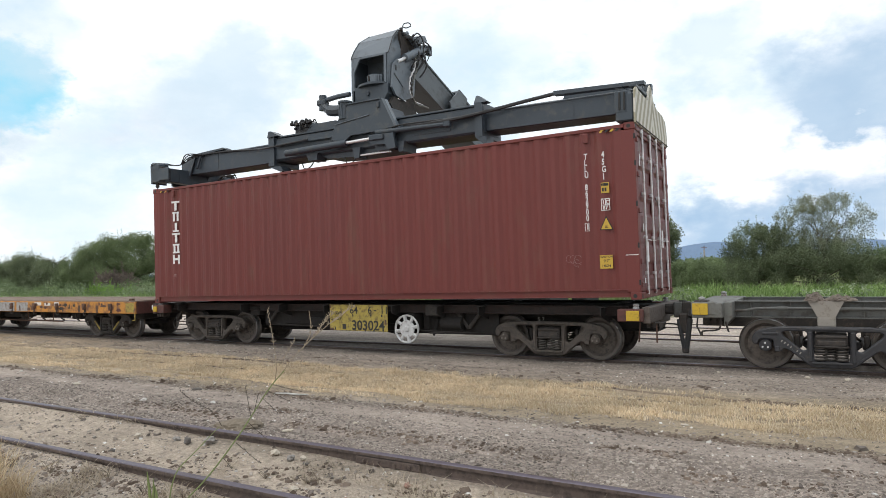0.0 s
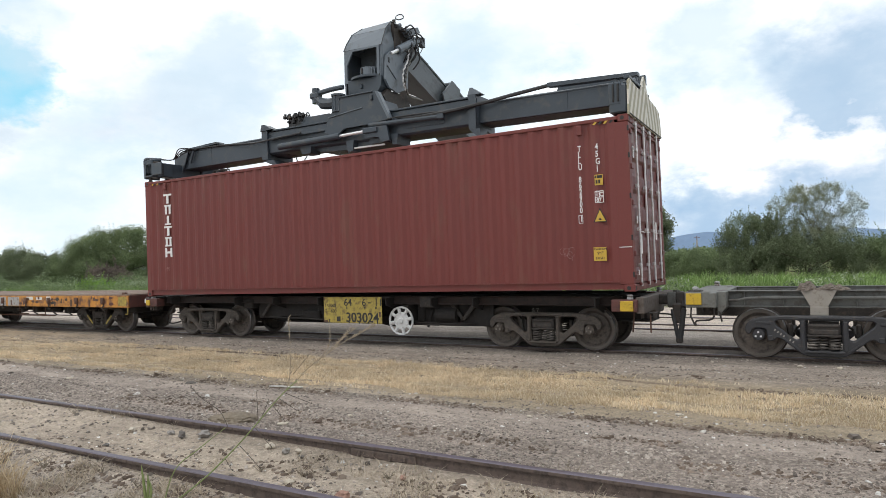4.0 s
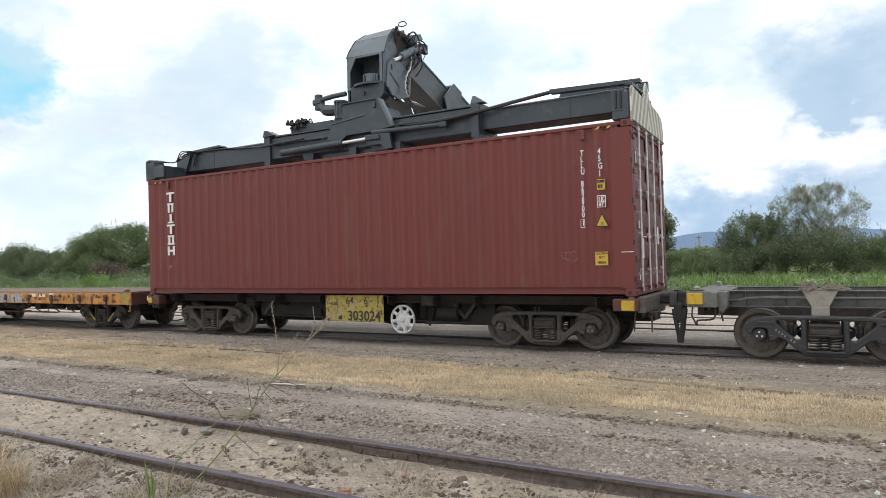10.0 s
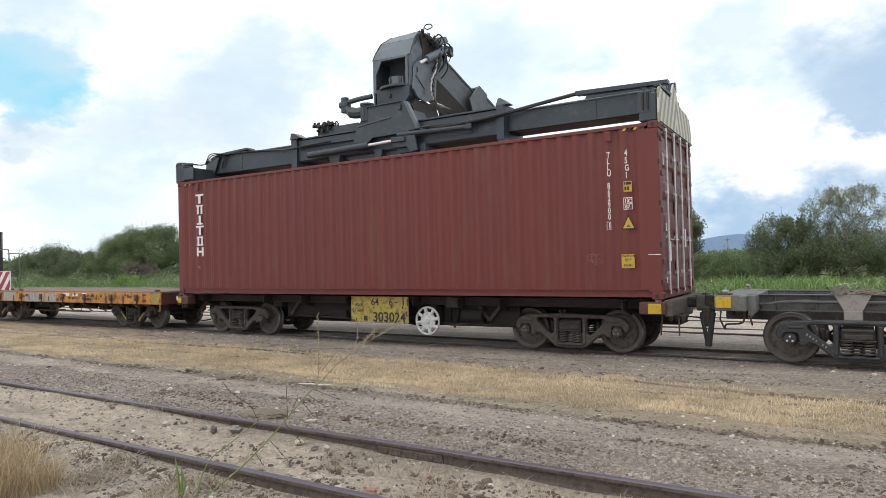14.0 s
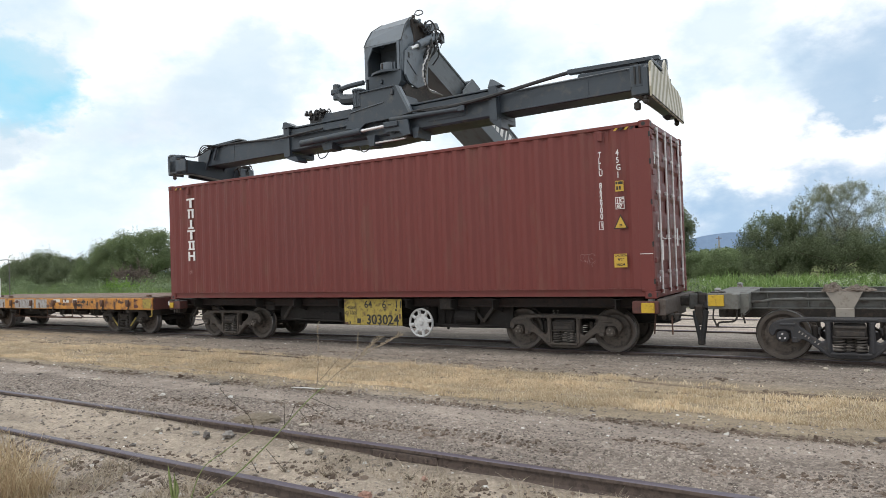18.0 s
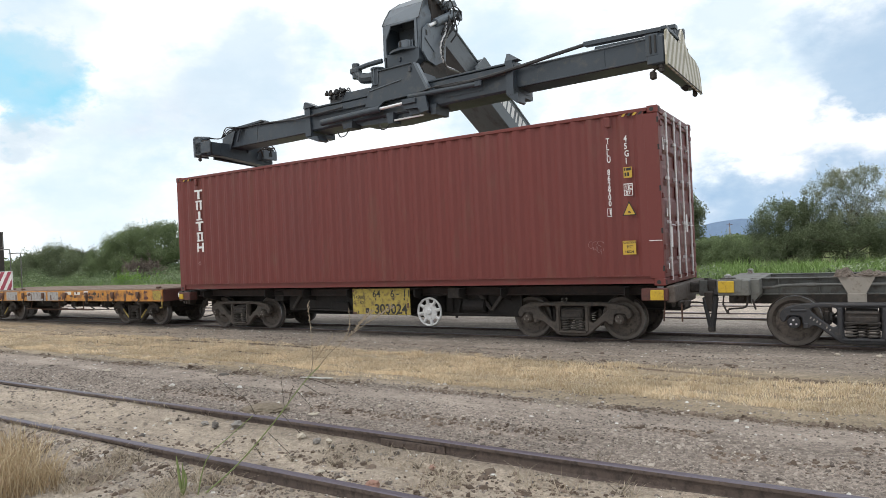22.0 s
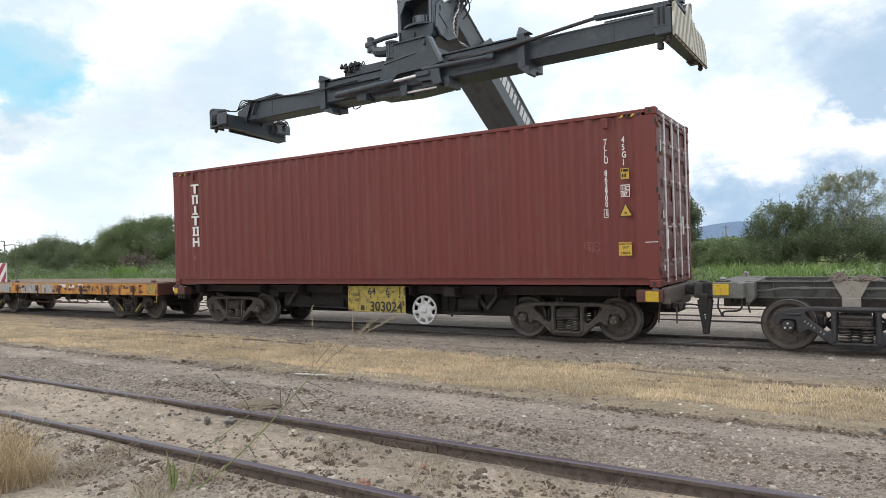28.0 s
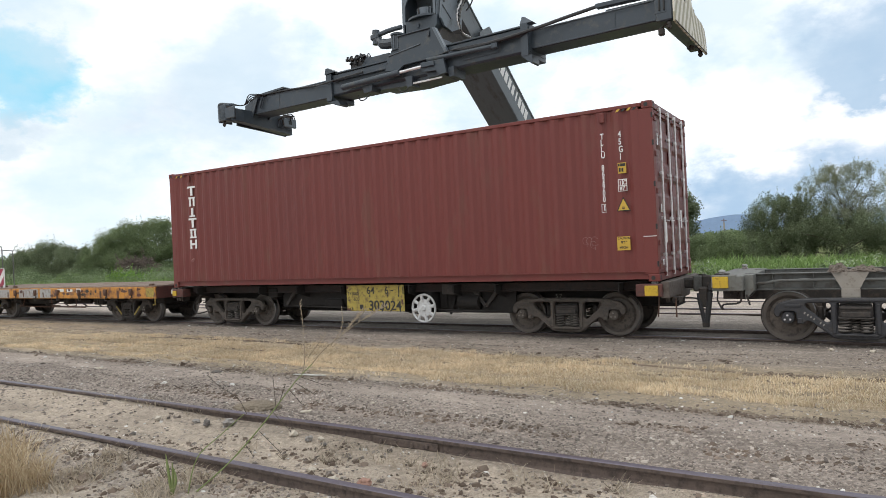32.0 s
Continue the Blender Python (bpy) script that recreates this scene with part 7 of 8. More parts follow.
rng = np.random.default_rng(41)
b = np.concatenate([scatter(rng, -34, -7, -4.45, -0.95, 90000), scatter(rng, -7, 14, -4.45, -0.95, 260000)])
d = np.array([0.95 * noise.noise((p[0] * 0.12, p[1] * 3.4, 3)) + 0.60 * noise.noise((p[0] * 1.3, p[1] * 4.0, 1)) + 0.5 * noise.noise((p[0] * 4.5, p[1] * 8.0, 7)) for p in b])
d += 0.04
for k, (x, y, _) in enumerate(b.tolist()):
    ru, wob = rut_y(x), 0.16 * noise.noise((x * 0.45, 3, 0)) + 0.10 * noise.noise((x * 2.2, 8, 0))
    d[k] -= 3.2 * max(0, -3.70 + wob - y) + 0.9 * max(0, y - ru + 0.35 + wob) + 2.2 * max(0, y - ru - 0.35 - wob)
    # bare earth lines through the straw
    for yk, wide, deep in ((ru, 0.10, 1.7), (-2.62, 0.075, 1.2), (-2.12, 0.06, 1.0), (-3.25, 0.06, 0.8)):
        gap = abs(y - yk - 0.06 * noise.noise((x * 0.3, yk, 4))) / wide
        if gap < 1:
            d[k] -= deep * (1 - gap * gap) * max(0, min(1, 0.6 + 1.6 * noise.noise((x * 0.25, yk * 5, 6))))
b = b[d > -0.10 + rng.uniform(-0.3, 0.3, len(b))]
h = np.array([0.047 + 0.030 * noise.noise((p[0] * 1.6, p[1] * 2.4, 12)) + 0.030 * noise.noise((p[0] * 5.5, p[1] * 6.0, 2)) for p in b])
tagged(new("dry_grass", blades_mesh("dry_grass", b, h, 0.0075, STRAW, rng, 0.75)), "strip of short straw-yellow dry grass between the tracks", "grass", kind="stuff")

rng = np.random.default_rng(42)
b = np.concatenate([scatter(rng, 2.6, 4.1, -8.95, -8.15, 4200), scatter(rng, 1.2, 2.9, -8.3, -7.85, 900)])
b = b[b[:, 0] - 2.6 < 1.1 + (-b[:, 1] - 8.15) * 0.7]
b = b[np.array([noise.noise((p[0] * 1.6, p[1] * 1.6, 4)) > -0.1 for p in b])]
tagged(new("straw_tuft", blades_mesh("straw_tuft", b, 0.27 + 0.10 * rng.uniform(-1, 1, len(b)), 0.0055, STRAW_B, rng, 0.6)), "tuft of tall dry straw beside the near rail", "grass", kind="stuff")


def stones_mesh(name, centres, sizes, material, rng):
    """Chipped stones: low blocks with jittered corners, half sunk in the ground."""
    n = len(centres)
    ring = np.array([(1, 0.75), (-0.8, 1), (-1, -0.8), (0.85, -1)], float)
    o = np.concatenate([np.c_[ring, np.full(4, -0.35)], np.c_[ring * 0.62, np.full(4, 0.62)]])
    v = o[None] * rng.uniform(0.65, 1.2, (n, 8, 3)) * sizes[:, None, None] * np.array([1.0, 0.85, 0.8])
    v += rng.normal(0, 0.16, (n, 8, 3)) * sizes[:, None, None]
    t = rng.uniform(0, 2 * np.pi, n)
    c, s = np.cos(t)[:, None], np.sin(t)[:, None]
    x, y = v[:, :, 0] * c - v[:, :, 1] * s, v[:, :, 0] * s + v[:, :, 1] * c
    v[:, :, 0], v[:, :, 1] = x, y
    v += centres[:, None, :]
    quad = np.array([(0, 1, 5, 4), (1, 2, 6, 5), (2, 3, 7, 6), (3, 0, 4, 7), (4, 5, 6, 7)])
    f = (np.arange(n)[:, None, None] * 8 + quad[None]).reshape(-1, 4)
    return raw(name, v.reshape(-1, 3).tolist(), f.tolist(), material)


rng = np.random.default_rng(43)
c = np.concatenate([scatter(rng, -13, 12, -6.4, -3.6, 28000), scatter(rng, -3, 11.5, -6.35, -4.0, 38000), scatter(rng, -4, 9.5, -7.5, -6.45, 8000), scatter(rng, -2, 8, -9.2, -7.5, 22000), scatter(rng, -13, 12.5, -1.3, 0.75, 22000), scatter(rng, -12, 12, -3.8, -1.0, 2500)])
c = c[np.array([1.2 * noise.noise((p[0] * 0.16, p[1] * 3.4, 6)) + 0.6 * noise.noise((p[0] * 1.6, p[1] * 3.0, 2)) for p in c]) > -0.10 + rng.uniform(-0.6, 0.4, len(c))]
c = c[np.array([roughness_at(p[1]) for p in c]) > rng.uniform(0, 1, len(c))]
rng = np.random.default_rng(47)
fine = np.concatenate([scatter(rng, -1.5, 11.5, -6.35, -4.0, 26000), scatter(rng, -10, -1.5, -6.3, -4.2, 5000), scatter(rng, -8, 12, -1.25, 0.6, 6000)])
fine = fine[np.array([roughness_at(p[1]) for p in fine]) > rng.uniform(0, 1, len(fine))]
tagged(new("fine_gravel", stones_mesh("fine_gravel", fine, rng.gamma(1.5, 0.0022, len(fine)) + 0.0032, PEB, rng)), "fine grey grit spread over the yard", "gravel", kind="stuff")

rng = np.random.default_rng(46)
q = []
for yk, n, x0, x1 in ((-4.32, 3400, -2, 10.5), (-4.36, 600, -10, -2), (-5.08, 1500, 2, 11), (-5.55, 1200, 1, 10), (-1.35, 1200, -10, 12), (-2.62, 600, -6, 12), (-0.6, 800, -10, 12), (-6.95, 500, 4.0, 9), (-6.75, 500, 4.5, 9), (-7.25, 300, 2, 8), (-7.75, 900, 1, 7), (-8.1, 500, 2, 7)):
    x = rng.uniform(x0, x1, n)
    y = np.array([yk + 0.10 * noise.noise((v * 0.35, yk, 1)) for v in x]) + rng.normal(0, 0.07, n)
    hold = np.array([noise.noise((v * 0.9, yk * 3, 5)) for v in x]) > -0.12
    q.append(np.stack([x, y, np.array([ground_h(u, v) for u, v in zip(x.tolist(), y.tolist())])], 1)[hold])
x = rng.uniform(-9, 10, 2600)
x = x[np.array([noise.noise((v * 0.5, 2.0, 5)) for v in x]) > -0.15]
y = np.array([rut_y(v) for v in x]) + rng.normal(0, 0.035, len(x))
q.append(np.stack([x, y, np.array([ground_h(u, v) for u, v in zip(x.tolist(), y.tolist())])], 1))
q = np.concatenate(q)
CRUMB = leaf_mat("dark_crumbs", (0.095, 0.070, 0.054), (0.16, 0.122, 0.096), (0.26, 0.205, 0.165), 0.95, 0.0)
tagged(new("earth_crumbs", stones_mesh("earth_crumbs", q, rng.gamma(1.5, 0.0058, len(q)) + 0.004, CRUMB, rng)), "dark crumbs of earth along the wheel ruts", "dirt", kind="stuff")

rng = np.random.default_rng(48)
chips = np.concatenate([scatter(rng, -8, 11.5, -6.35, -3.9, 900), scatter(rng, 2, 8, -9.0, -6.5, 260), scatter(rng, -8, 12, -1.4, 0.6, 420)])
CHIP = leaf_mat("pale_chips", (0.42, 0.39, 0.36), (0.60, 0.57, 0.53), (0.78, 0.76, 0.73), 0.85, 0.0)
tagged(new("pale_chips", stones_mesh("pale_chips", chips, rng.gamma(1.3, 0.0042, len(chips)) + 0.005, CHIP, rng)), "small whitish stone chips strewn over the gravel", "gravel", kind="stuff")
tagged(new("loose_gravel", stones_mesh("loose_gravel", c, rng.gamma(1.2, 0.0040, len(c)) + 0.004, PEB, rng)), "loose grey gravel scattered over the yard", "gravel", kind="stuff")


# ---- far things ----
# distance haze is painted into the blue base colour of the hills
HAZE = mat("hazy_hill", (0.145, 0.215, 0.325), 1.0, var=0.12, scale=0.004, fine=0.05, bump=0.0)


def build_hills():
    verts, faces = [], []
    n = 270
    for i in range(n + 1):
        u = i / 3
        a = radians(-75 + 150 * i / n)
        d = 3300
        x, y = d * math.sin(a), d * math.cos(a)
        top = 50 + 16 * noise.noise((u * 0.3, 3.1, 0)) + 9 * noise.noise((u * 0.9, 8.0, 0)) + 40 * math.exp(-((u - 39.8) / 1.9) ** 2) + 30 * math.exp(-((u - 46) / 3.0) ** 2)
        top *= 1.0 if u > 34 else 0.12
        verts += [(x, y, -5), (x * 1.08, y * 1.08, max(6, top) * 1.08)]
        if i:
            k = 2 * i
            faces.append((k - 2, k, k + 1, k - 1))
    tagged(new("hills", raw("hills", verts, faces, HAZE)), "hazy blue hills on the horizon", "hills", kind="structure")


build_hills()

mast = thing("signal_mast", (-39.1, 300, -0.05), "white far-off mast with red cross arms", "mast")
part("pole", cyl(nb(), (0, 0, 0), (0, 0, 7.2), 0.45, 10, 0.35), GREYPATCH, mast)
part("cross_arm", bx((0, 0, 8.1), (2.6, 0.3, 0.28), 0.1), PALE_RED, mast, "red cross arm")
part("mast_top", bx((0, 0, 8.0), (0.4, 0.4, 1.9), 0.1), PALE_RED, mast)

hedge_rng = np.random.default_rng(77)
pts = []
for i in range(520):
    x, y = hedge_rng.uniform(-75, 60), hedge_rng.uniform(85, 120)
    h = hedge_rng.uniform(1.0, 2.5)
    pts.append(np.array([x, y, 0]) + np.abs(hedge_rng.normal(size=(70, 3))) * [1.6, 1.2, h * 0.45] * hedge_rng.choice([-1, 1], (70, 3)) * [1, 1, 0] + np.array([0, 0, 1]) * hedge_rng.uniform(0, h, (70, 1)))
tagged(new("far_scrub", leaves_mesh("far_scrub", np.concatenate(pts), 0.42, GREEN, hedge_rng)), "distant green scrub along the horizon", "scrub", kind="stuff")

# ---- on the flat wagon ----
board = thing("warning_board", (-15.5, 0.32, 1.027), "red and white striped warning board on the wagon deck", "warning board")
part("panel", bx((-0.55, 0, 0.32), (1.15, 0.04, 0.64), 0.008), WHITE, board, "white panel")
for k in range(4):
    x = -1.78 + 0.48 * k
    lo, hi = 0.01, 0.63
    poly = []
    for p, q in ((x, lo), (x + 0.24, lo), (x + 0.24 + 0.62, hi), (x + 0.62, hi)):
        poly.append((p, q))
    # the slanted band, trimmed to the panel's ends
    def trim(pts_, edge, sign):
        out = []
        for (p0, q0), (p1, q1) in zip(pts_, pts_[1:] + pts_[:1]):
            in0, in1 = sign * (p0 - edge) <= 0, sign * (p1 - edge) <= 0
            if in0:
                out.append((p0, q0))
            if in0 != in1:
                t_ = (edge - p0) / (p1 - p0)
                out.append((edge, q0 + (q1 - q0) * t_))
        return out
    poly = trim(poly, 0.02, 1)
    poly = trim(poly, -1.12, -1) if len(poly) > 2 else poly
    if len(poly) > 2:
        part("stripe", prism(nb(), poly, "y", -0.027, -0.021), STRIPE_R, board, "crimson slanted stripe")
part("foot", bx((-0.1, 0.05, 0.03), (0.08, 0.2, 0.05), 0.01), RUST, board)
part("foot", bx((-1.0, 0.05, 0.03), (0.08, 0.2, 0.05), 0.01), RUST, board)
rails_ = thing("guard_rail", (-16.25, 0.6, 1.027), "grey bent-tube guard rail on the wagon deck", "guard rail")
part("tube", tube(nb(), arc([(0.08, 0, 0), (0.08, 0, 1.0), (0.06, 0, 1.33), (-0.06, 0, 1.40), (-0.9, 0, 1.40)], 4), 0.018, 7), WAGON, rails_)
part("tube", tube(nb(), arc([(-0.05, 0.4, 0), (-0.05, 0.4, 0.9), (-0.07, 0.4, 1.20), (-0.18, 0.4, 1.27), (-0.9, 0.4, 1.27)], 4), 0.018, 7), WAGON, rails_)

CAB_BLUE = mat("machine_blue", (0.030, 0.040, 0.200), 0.45, var=0.2, scale=4, dirt=(0.03, 0.03, 0.06), amount=0.3)
machine = thing("track_machine", (-17.38, 0.75, 1.027), "black and blue end post of a track machine on deck", "machine")
part("post", bx((0, 0, 1.03), (0.30, 0.28, 2.06), 0.02), GRIME, machine, "black upright post")
part("side_panel", bx((0.0, -0.16, 1.30), (0.36, 0.05, 0.44), 0.015), CAB_BLUE, machine, "dark blue panel")
part("aerial", cyl(nb(), (0.36, 0.0, 1.48), (0.38, 0.0, 2.00), 0.014, 6), WAGON, machine)
part("aerial_bracket", bx((0.25, 0.0, 1.50), (0.26, 0.03, 0.03), 0.006), WAGON, machine)

# ---- lumps of dirt left on the skeleton wagon ----
def lump(name, at, size, material, seed, label, category, n=10, flat=0.6):
    """A rough stone or clod: a noisy squashed ball resting on its support."""
    bm = nb()
    bmesh.ops.create_icosphere(bm, subdivisions=3, radius=1)
    for v in bm.verts:
        d = 1 + 0.55 * noise.noise(v.co * 1.5 + Vector((seed * 3.1, 0, 0))) + 0.28 * noise.noise(v.co * 3.7 + Vector((seed, 5, 0)))
        v.co = Vector((v.co.x * d * size[0] / 2, v.co.y * d * size[1] / 2, v.co.z * d * size[2] / 2))
    lo = min(v.co.z for v in bm.verts)
    for v in bm.verts:
        v.co.z -= lo + size[2] * 0.12
    ob = new(name, finish(name, bm, material, False))
    ob.matrix_basis = Matrix.Translation(at) @ pose(0, 0, 0, 0, 0, seed * 47)
    return tagged(ob, label, category)


CLOD = mat("dry_clod", (0.24, 0.19, 0.15), 0.95, var=0.3, scale=9, fine=60, bump=0.7)
CLOD_H = mat("caked_dirt", (0.17, 0.14, 0.118), 0.95, var=0.35, scale=14, fine=80, bump=1.0)
MOUND = mat("mound_earth", (0.215, 0.175, 0.130), 0.95, var=0.4, scale=22, fine=120, bump=1.0)
STONE_W = mat("pale_stone", (0.52, 0.46, 0.38), 0.9, var=0.2, scale=12, fine=70, bump=0.4)
STONE_B = mat("blue_grey_stone", (0.27, 0.248, 0.228), 0.9, var=0.25, scale=12, fine=70, bump=0.4)
STONE_D = mat("dark_stone", (0.14, 0.125, 0.115), 0.9, var=0.3, scale=14, fine=70, bump=0.5)
BRICK = mat("brick_red", (0.36, 0.215, 0.165), 0.9, var=0.25, scale=14, fine=70, bump=0.5)
def dirt_mound(at, wide, tall, seed):
    """A low heap of caked dirt, one rough mesh."""
    bm = nb()
    bmesh.ops.create_icosphere(bm, subdivisions=4, radius=1)
    for v in bm.verts:
        k = 1 + 0.5 * noise.noise(Vector((v.co.x * 4.0, v.co.y * 1.5, v.co.z * 1.5 + seed))) + 0.22 * noise.noise(v.co * 7.0 + Vector((seed, 0, 0)))
        v.co = Vector((v.co.x * wide / 2 * (1 + 0.1 * k), v.co.y * 0.09 * k, max(-0.004, v.co.z * tall * k * (1 - 0.45 * abs(v.co.x) ** 3))))
    ob = new("dirt_mound", finish("dirt_mound", bm, CLOD_H, False))
    ob.matrix_basis = Matrix.Translation(at)
    tagged(ob, "low heap of caked brown dirt on the wagon frame", "dirt")


dirt_mound((8.52, TRACK - 0.63, 1.044), 0.26, 0.115, 3)
dirt_mound((8.86, TRACK - 0.63, 1.044), 0.40, 0.075, 8)

# ---- single stones and litter on the ground ----
for k, (x, y, sx, sy, sz, mt, txt) in enumerate((
        (4.59, -6.63, 0.085, 0.075, 0.075, STONE_W, "rounded pale stone between the rails"), (3.76, -6.62, 0.16, 0.11, 0.08, STONE_B, "blue-grey flat stone between the rails"),
        (3.58, -6.72, 0.10, 0.08, 0.07, STONE_D, "dark broken stone between the rails"), (3.35, -6.66, 0.09, 0.07, 0.06, STONE_B, "grey broken stone between the rails"),
        (4.03, -5.89, 0.13, 0.07, 0.04, STONE_W, "flat pale stone beside the rail"), (2.90, -6.75, 0.09, 0.06, 0.05, STONE_W, "flat pale stone between the rails"),
        (5.90, -7.30, 0.13, 0.10, 0.07, BRICK, "broken piece of red brick"), (5.35, -7.22, 0.08, 0.07, 0.05, STONE_W, "pale stone beside the near rail"), (5.62, -7.30, 0.09, 0.07, 0.05, STONE_W, "pale stone beside the near rail"),
        (6.00, -6.72, 0.10, 0.05, 0.05, BRICK, "pinkish stone beside the rail joint"), (8.25, -6.62, 0.17, 0.10, 0.07, STONE_B, "grey stone beside the rail"), (3.10, -7.15, 0.07, 0.06, 0.05, STONE_D, "dark stone between the rails"),
        (2.62, -7.72, 0.10, 0.07, 0.05, STONE_W, "yellowish stone beside the near rail"), (1.95, -7.62, 0.09, 0.06, 0.04, STONE_W, "yellowish stone beside the near rail"), (3.1, -7.75, 0.13, 0.05, 0.03, STONE_W, "flat pale stone beside the near rail"),
        (4.9, -6.62, 0.06, 0.05, 0.05, STONE_W, "small pale stone between the rails"), (4.8, -6.66, 0.09, 0.06, 0.06, STONE_B, "grey stone between the rails"), (5.0, -6.70, 0.07, 0.06, 0.05, STONE_D, "dark stone between the rails"),
        (-1.15, -4.95, 0.16, 0.08, 0.04, STONE_W, "flat white stone on the gravel"), (1.05, -4.55, 0.16, 0.07, 0.05, STONE_D, "dark clod on the gravel"), (9.05, -4.6, 0.14, 0.10, 0.07, CLOD, "brown clod on the gravel"),
        (6.10, -4.55, 0.08, 0.05, 0.03, STONE_W, "white chip on the gravel"), (7.45, -3.95, 0.10, 0.05, 0.03, STONE_W, "white chip at the edge of the dry grass"), (8.9, 0.05, 0.11, 0.08, 0.06, STONE_W, "pale stone beside the track"),
        (8.4, 0.1, 0.09, 0.07, 0.05, STONE_W, "pale stone beside the track"), (7.2, 0.15, 0.07, 0.05, 0.04, STONE_W, "pale stone beside the track"), (4.45, -5.35, 0.06, 0.05, 0.03, STONE_W, "white chip on the gravel"))):
    lump("stone", (x, y, ground_h(x, y)), (sx * 0.8, sy * 0.8, sz * 0.75), mt, k + 5, txt, "stone")
bm = nb()
bmesh.ops.create_icosphere(bm, subdivisions=5, radius=1)
for v in bm.verts:
    k = 1 + 0.12 * noise.noise(v.co * 1.6) + 0.10 * noise.noise(v.co * 6.0) + 0.10 * noise.noise(v.co * 15.0)
    v.co = Vector((v.co.x * 0.27 * k, v.co.y * 0.20 * k, v.co.z * 0.075 * k))
mound = new("earth_mound", finish("earth_mound", bm, MOUND, True))
mound.matrix_basis = Matrix.Translation((3.42, -5.95, ground_h(3.42, -5.95)))
tagged(mound, "low crumbly brown earth mound beside the rail", "mound")
stick = thing("litter_tube", (2.55, -4.27, ground_h(2.55, -4.27) + 0.004), "pale flattened plastic tube lying on the gravel", "litter")
part("tube", tube(nb(), [(-0.24, -0.05, 0.02), (-0.05, 0.0, 0.022), (0.10, 0.01, 0.018), (0.24, 0.06, 0.02)], [0.008, 0.010, 0.011, 0.007], 7), CONC, stick)
for k, (x, y) in enumerate(((-4.45, 6.9), (-3.75, 7.0))):
    b_ = thing("kerb_block", (x, y, ground_z(y)), "white-painted concrete block beside the far track", "concrete block", "white blocks beside the far track")
    part("block", prism(nb(), [(-0.26, 0), (0.26, 0), (0.15, 0.14), (-0.15, 0.14)], "y", -0.12, 0.12), CONC, b_)

# ---- weeds near the camera ----
W0 = Vector((4.866, -7.863, 0.07))
weed = thing("weed_plant", W0, "tall thin green weed with dry seed stalks", "weed")
W_SIDE = Vector((0.852, 0.524, 0.0))
GREENSTEM = mat("green_stem", (0.175, 0.215, 0.075), 0.6, var=0.2, scale=20)
SEED = mat("dry_seed_stalk", (0.31, 0.25, 0.18), 0.9, var=0.35, scale=30)
SEED_D = mat("dark_seed_stalk", (0.075, 0.060, 0.046), 0.9, var=0.35, scale=30)
weed_rng = random.Random(8)


def stalk(pts, r0, r1, n=5):
    """A thin stem through points (along the plant's lean, up)."""
    q = arc([W_SIDE * u + Vector((weed_rng.uniform(-0.01, 0.01), weed_rng.uniform(-0.02, 0.02), z)) for u, z in pts], 5)
    rs = [r0 + (r1 - r0) * i / (len(q) - 1) for i in range(len(q))]
    return tube(nb(), q, rs, n), q


for pts_, r0, r1 in (([(0, 0), (0.27, 0.19), (0.54, 0.43), (0.77, 0.69), (0.90, 0.80)], 0.0062, 0.0034), ([(-0.03, 0.0), (0.05, 0.24), (0.24, 0.38), (0.42, 0.51)], 0.0048, 0.0026)):
    part("stem", stalk(pts_, r0, r1)[0], GREENSTEM, weed, "long green stem")
for pts_, seeds in (([(0.88, 0.79), (1.03, 0.91), (1.29, 1.08), (1.45, 1.14)], 3), ([(1.16, 1.00), (1.22, 1.06), (1.30, 1.13)], 3), ([(1.08, 0.95), (1.17, 1.03), (1.26, 1.12)], 3), ([(1.24, 1.05), (1.33, 1.09), (1.42, 1.15)], 2), ([(1.03, 0.91), (1.12, 1.02), (1.15, 1.15)], 2),
                    ([(0.82, 0.74), (0.87, 0.85), (0.865, 1.10), (0.868, 1.22)], 2), ([(0.87, 0.84), (0.95, 0.92), (1.02, 0.99)], 1), ([(0.77, 0.69), (0.83, 0.66), (0.88, 0.59)], 2), ([(0.72, 0.64), (0.78, 0.58), (0.80, 0.53)], 2), ([(0.64, 0.55), (0.66, 0.62), (0.71, 0.68)], 2),
                    ([(0.42, 0.51), (0.38, 0.62), (0.28, 0.71), (0.195, 0.79)], 2), ([(0.60, 0.50), (0.68, 0.44), (0.72, 0.36)], 2), ([(0.48, 0.38), (0.56, 0.33), (0.62, 0.22)], 2), ([(0.40, 0.30), (0.43, 0.33), (0.44, 0.22)], 2), ([(0.80, 0.72), (0.92, 0.70), (1.00, 0.64)], 1), ([(0.62, 0.52), (0.60, 0.62), (0.62, 0.74)], 1)):
    low = pts_[-1][1] < 0.85
    bm, q = stalk([pts_[0], pts_[-1]] if low and len(pts_) < 4 else pts_, *((0.0024, 0.0016) if low else (0.0030, 0.0020)))
    br = part("branch", bm, SEED_D if low else SEED, weed, "dark brown seed stalk" if low else "dry pale seed stalk")
    bm = nb()
    for p in q[len(q) // 3:]:
        for _ in range(seeds):
            o = Vector((weed_rng.uniform(-1, 1), weed_rng.uniform(-1, 1), weed_rng.uniform(-0.2, 1.6))) * (0.006 if low else 0.010)
            tube(bm, [p, p + o, p + o * 1.7], [0.0012, 0.0030, 0.0008], 4)
    tagged(part("seed_head", bm, SEED_D if low else SEED, br), kind="stuff")
grass_tuft = thing("grass_tuft", (4.75, -7.935, 0.07), "small tuft of upright green blades beside the rail", "grass")
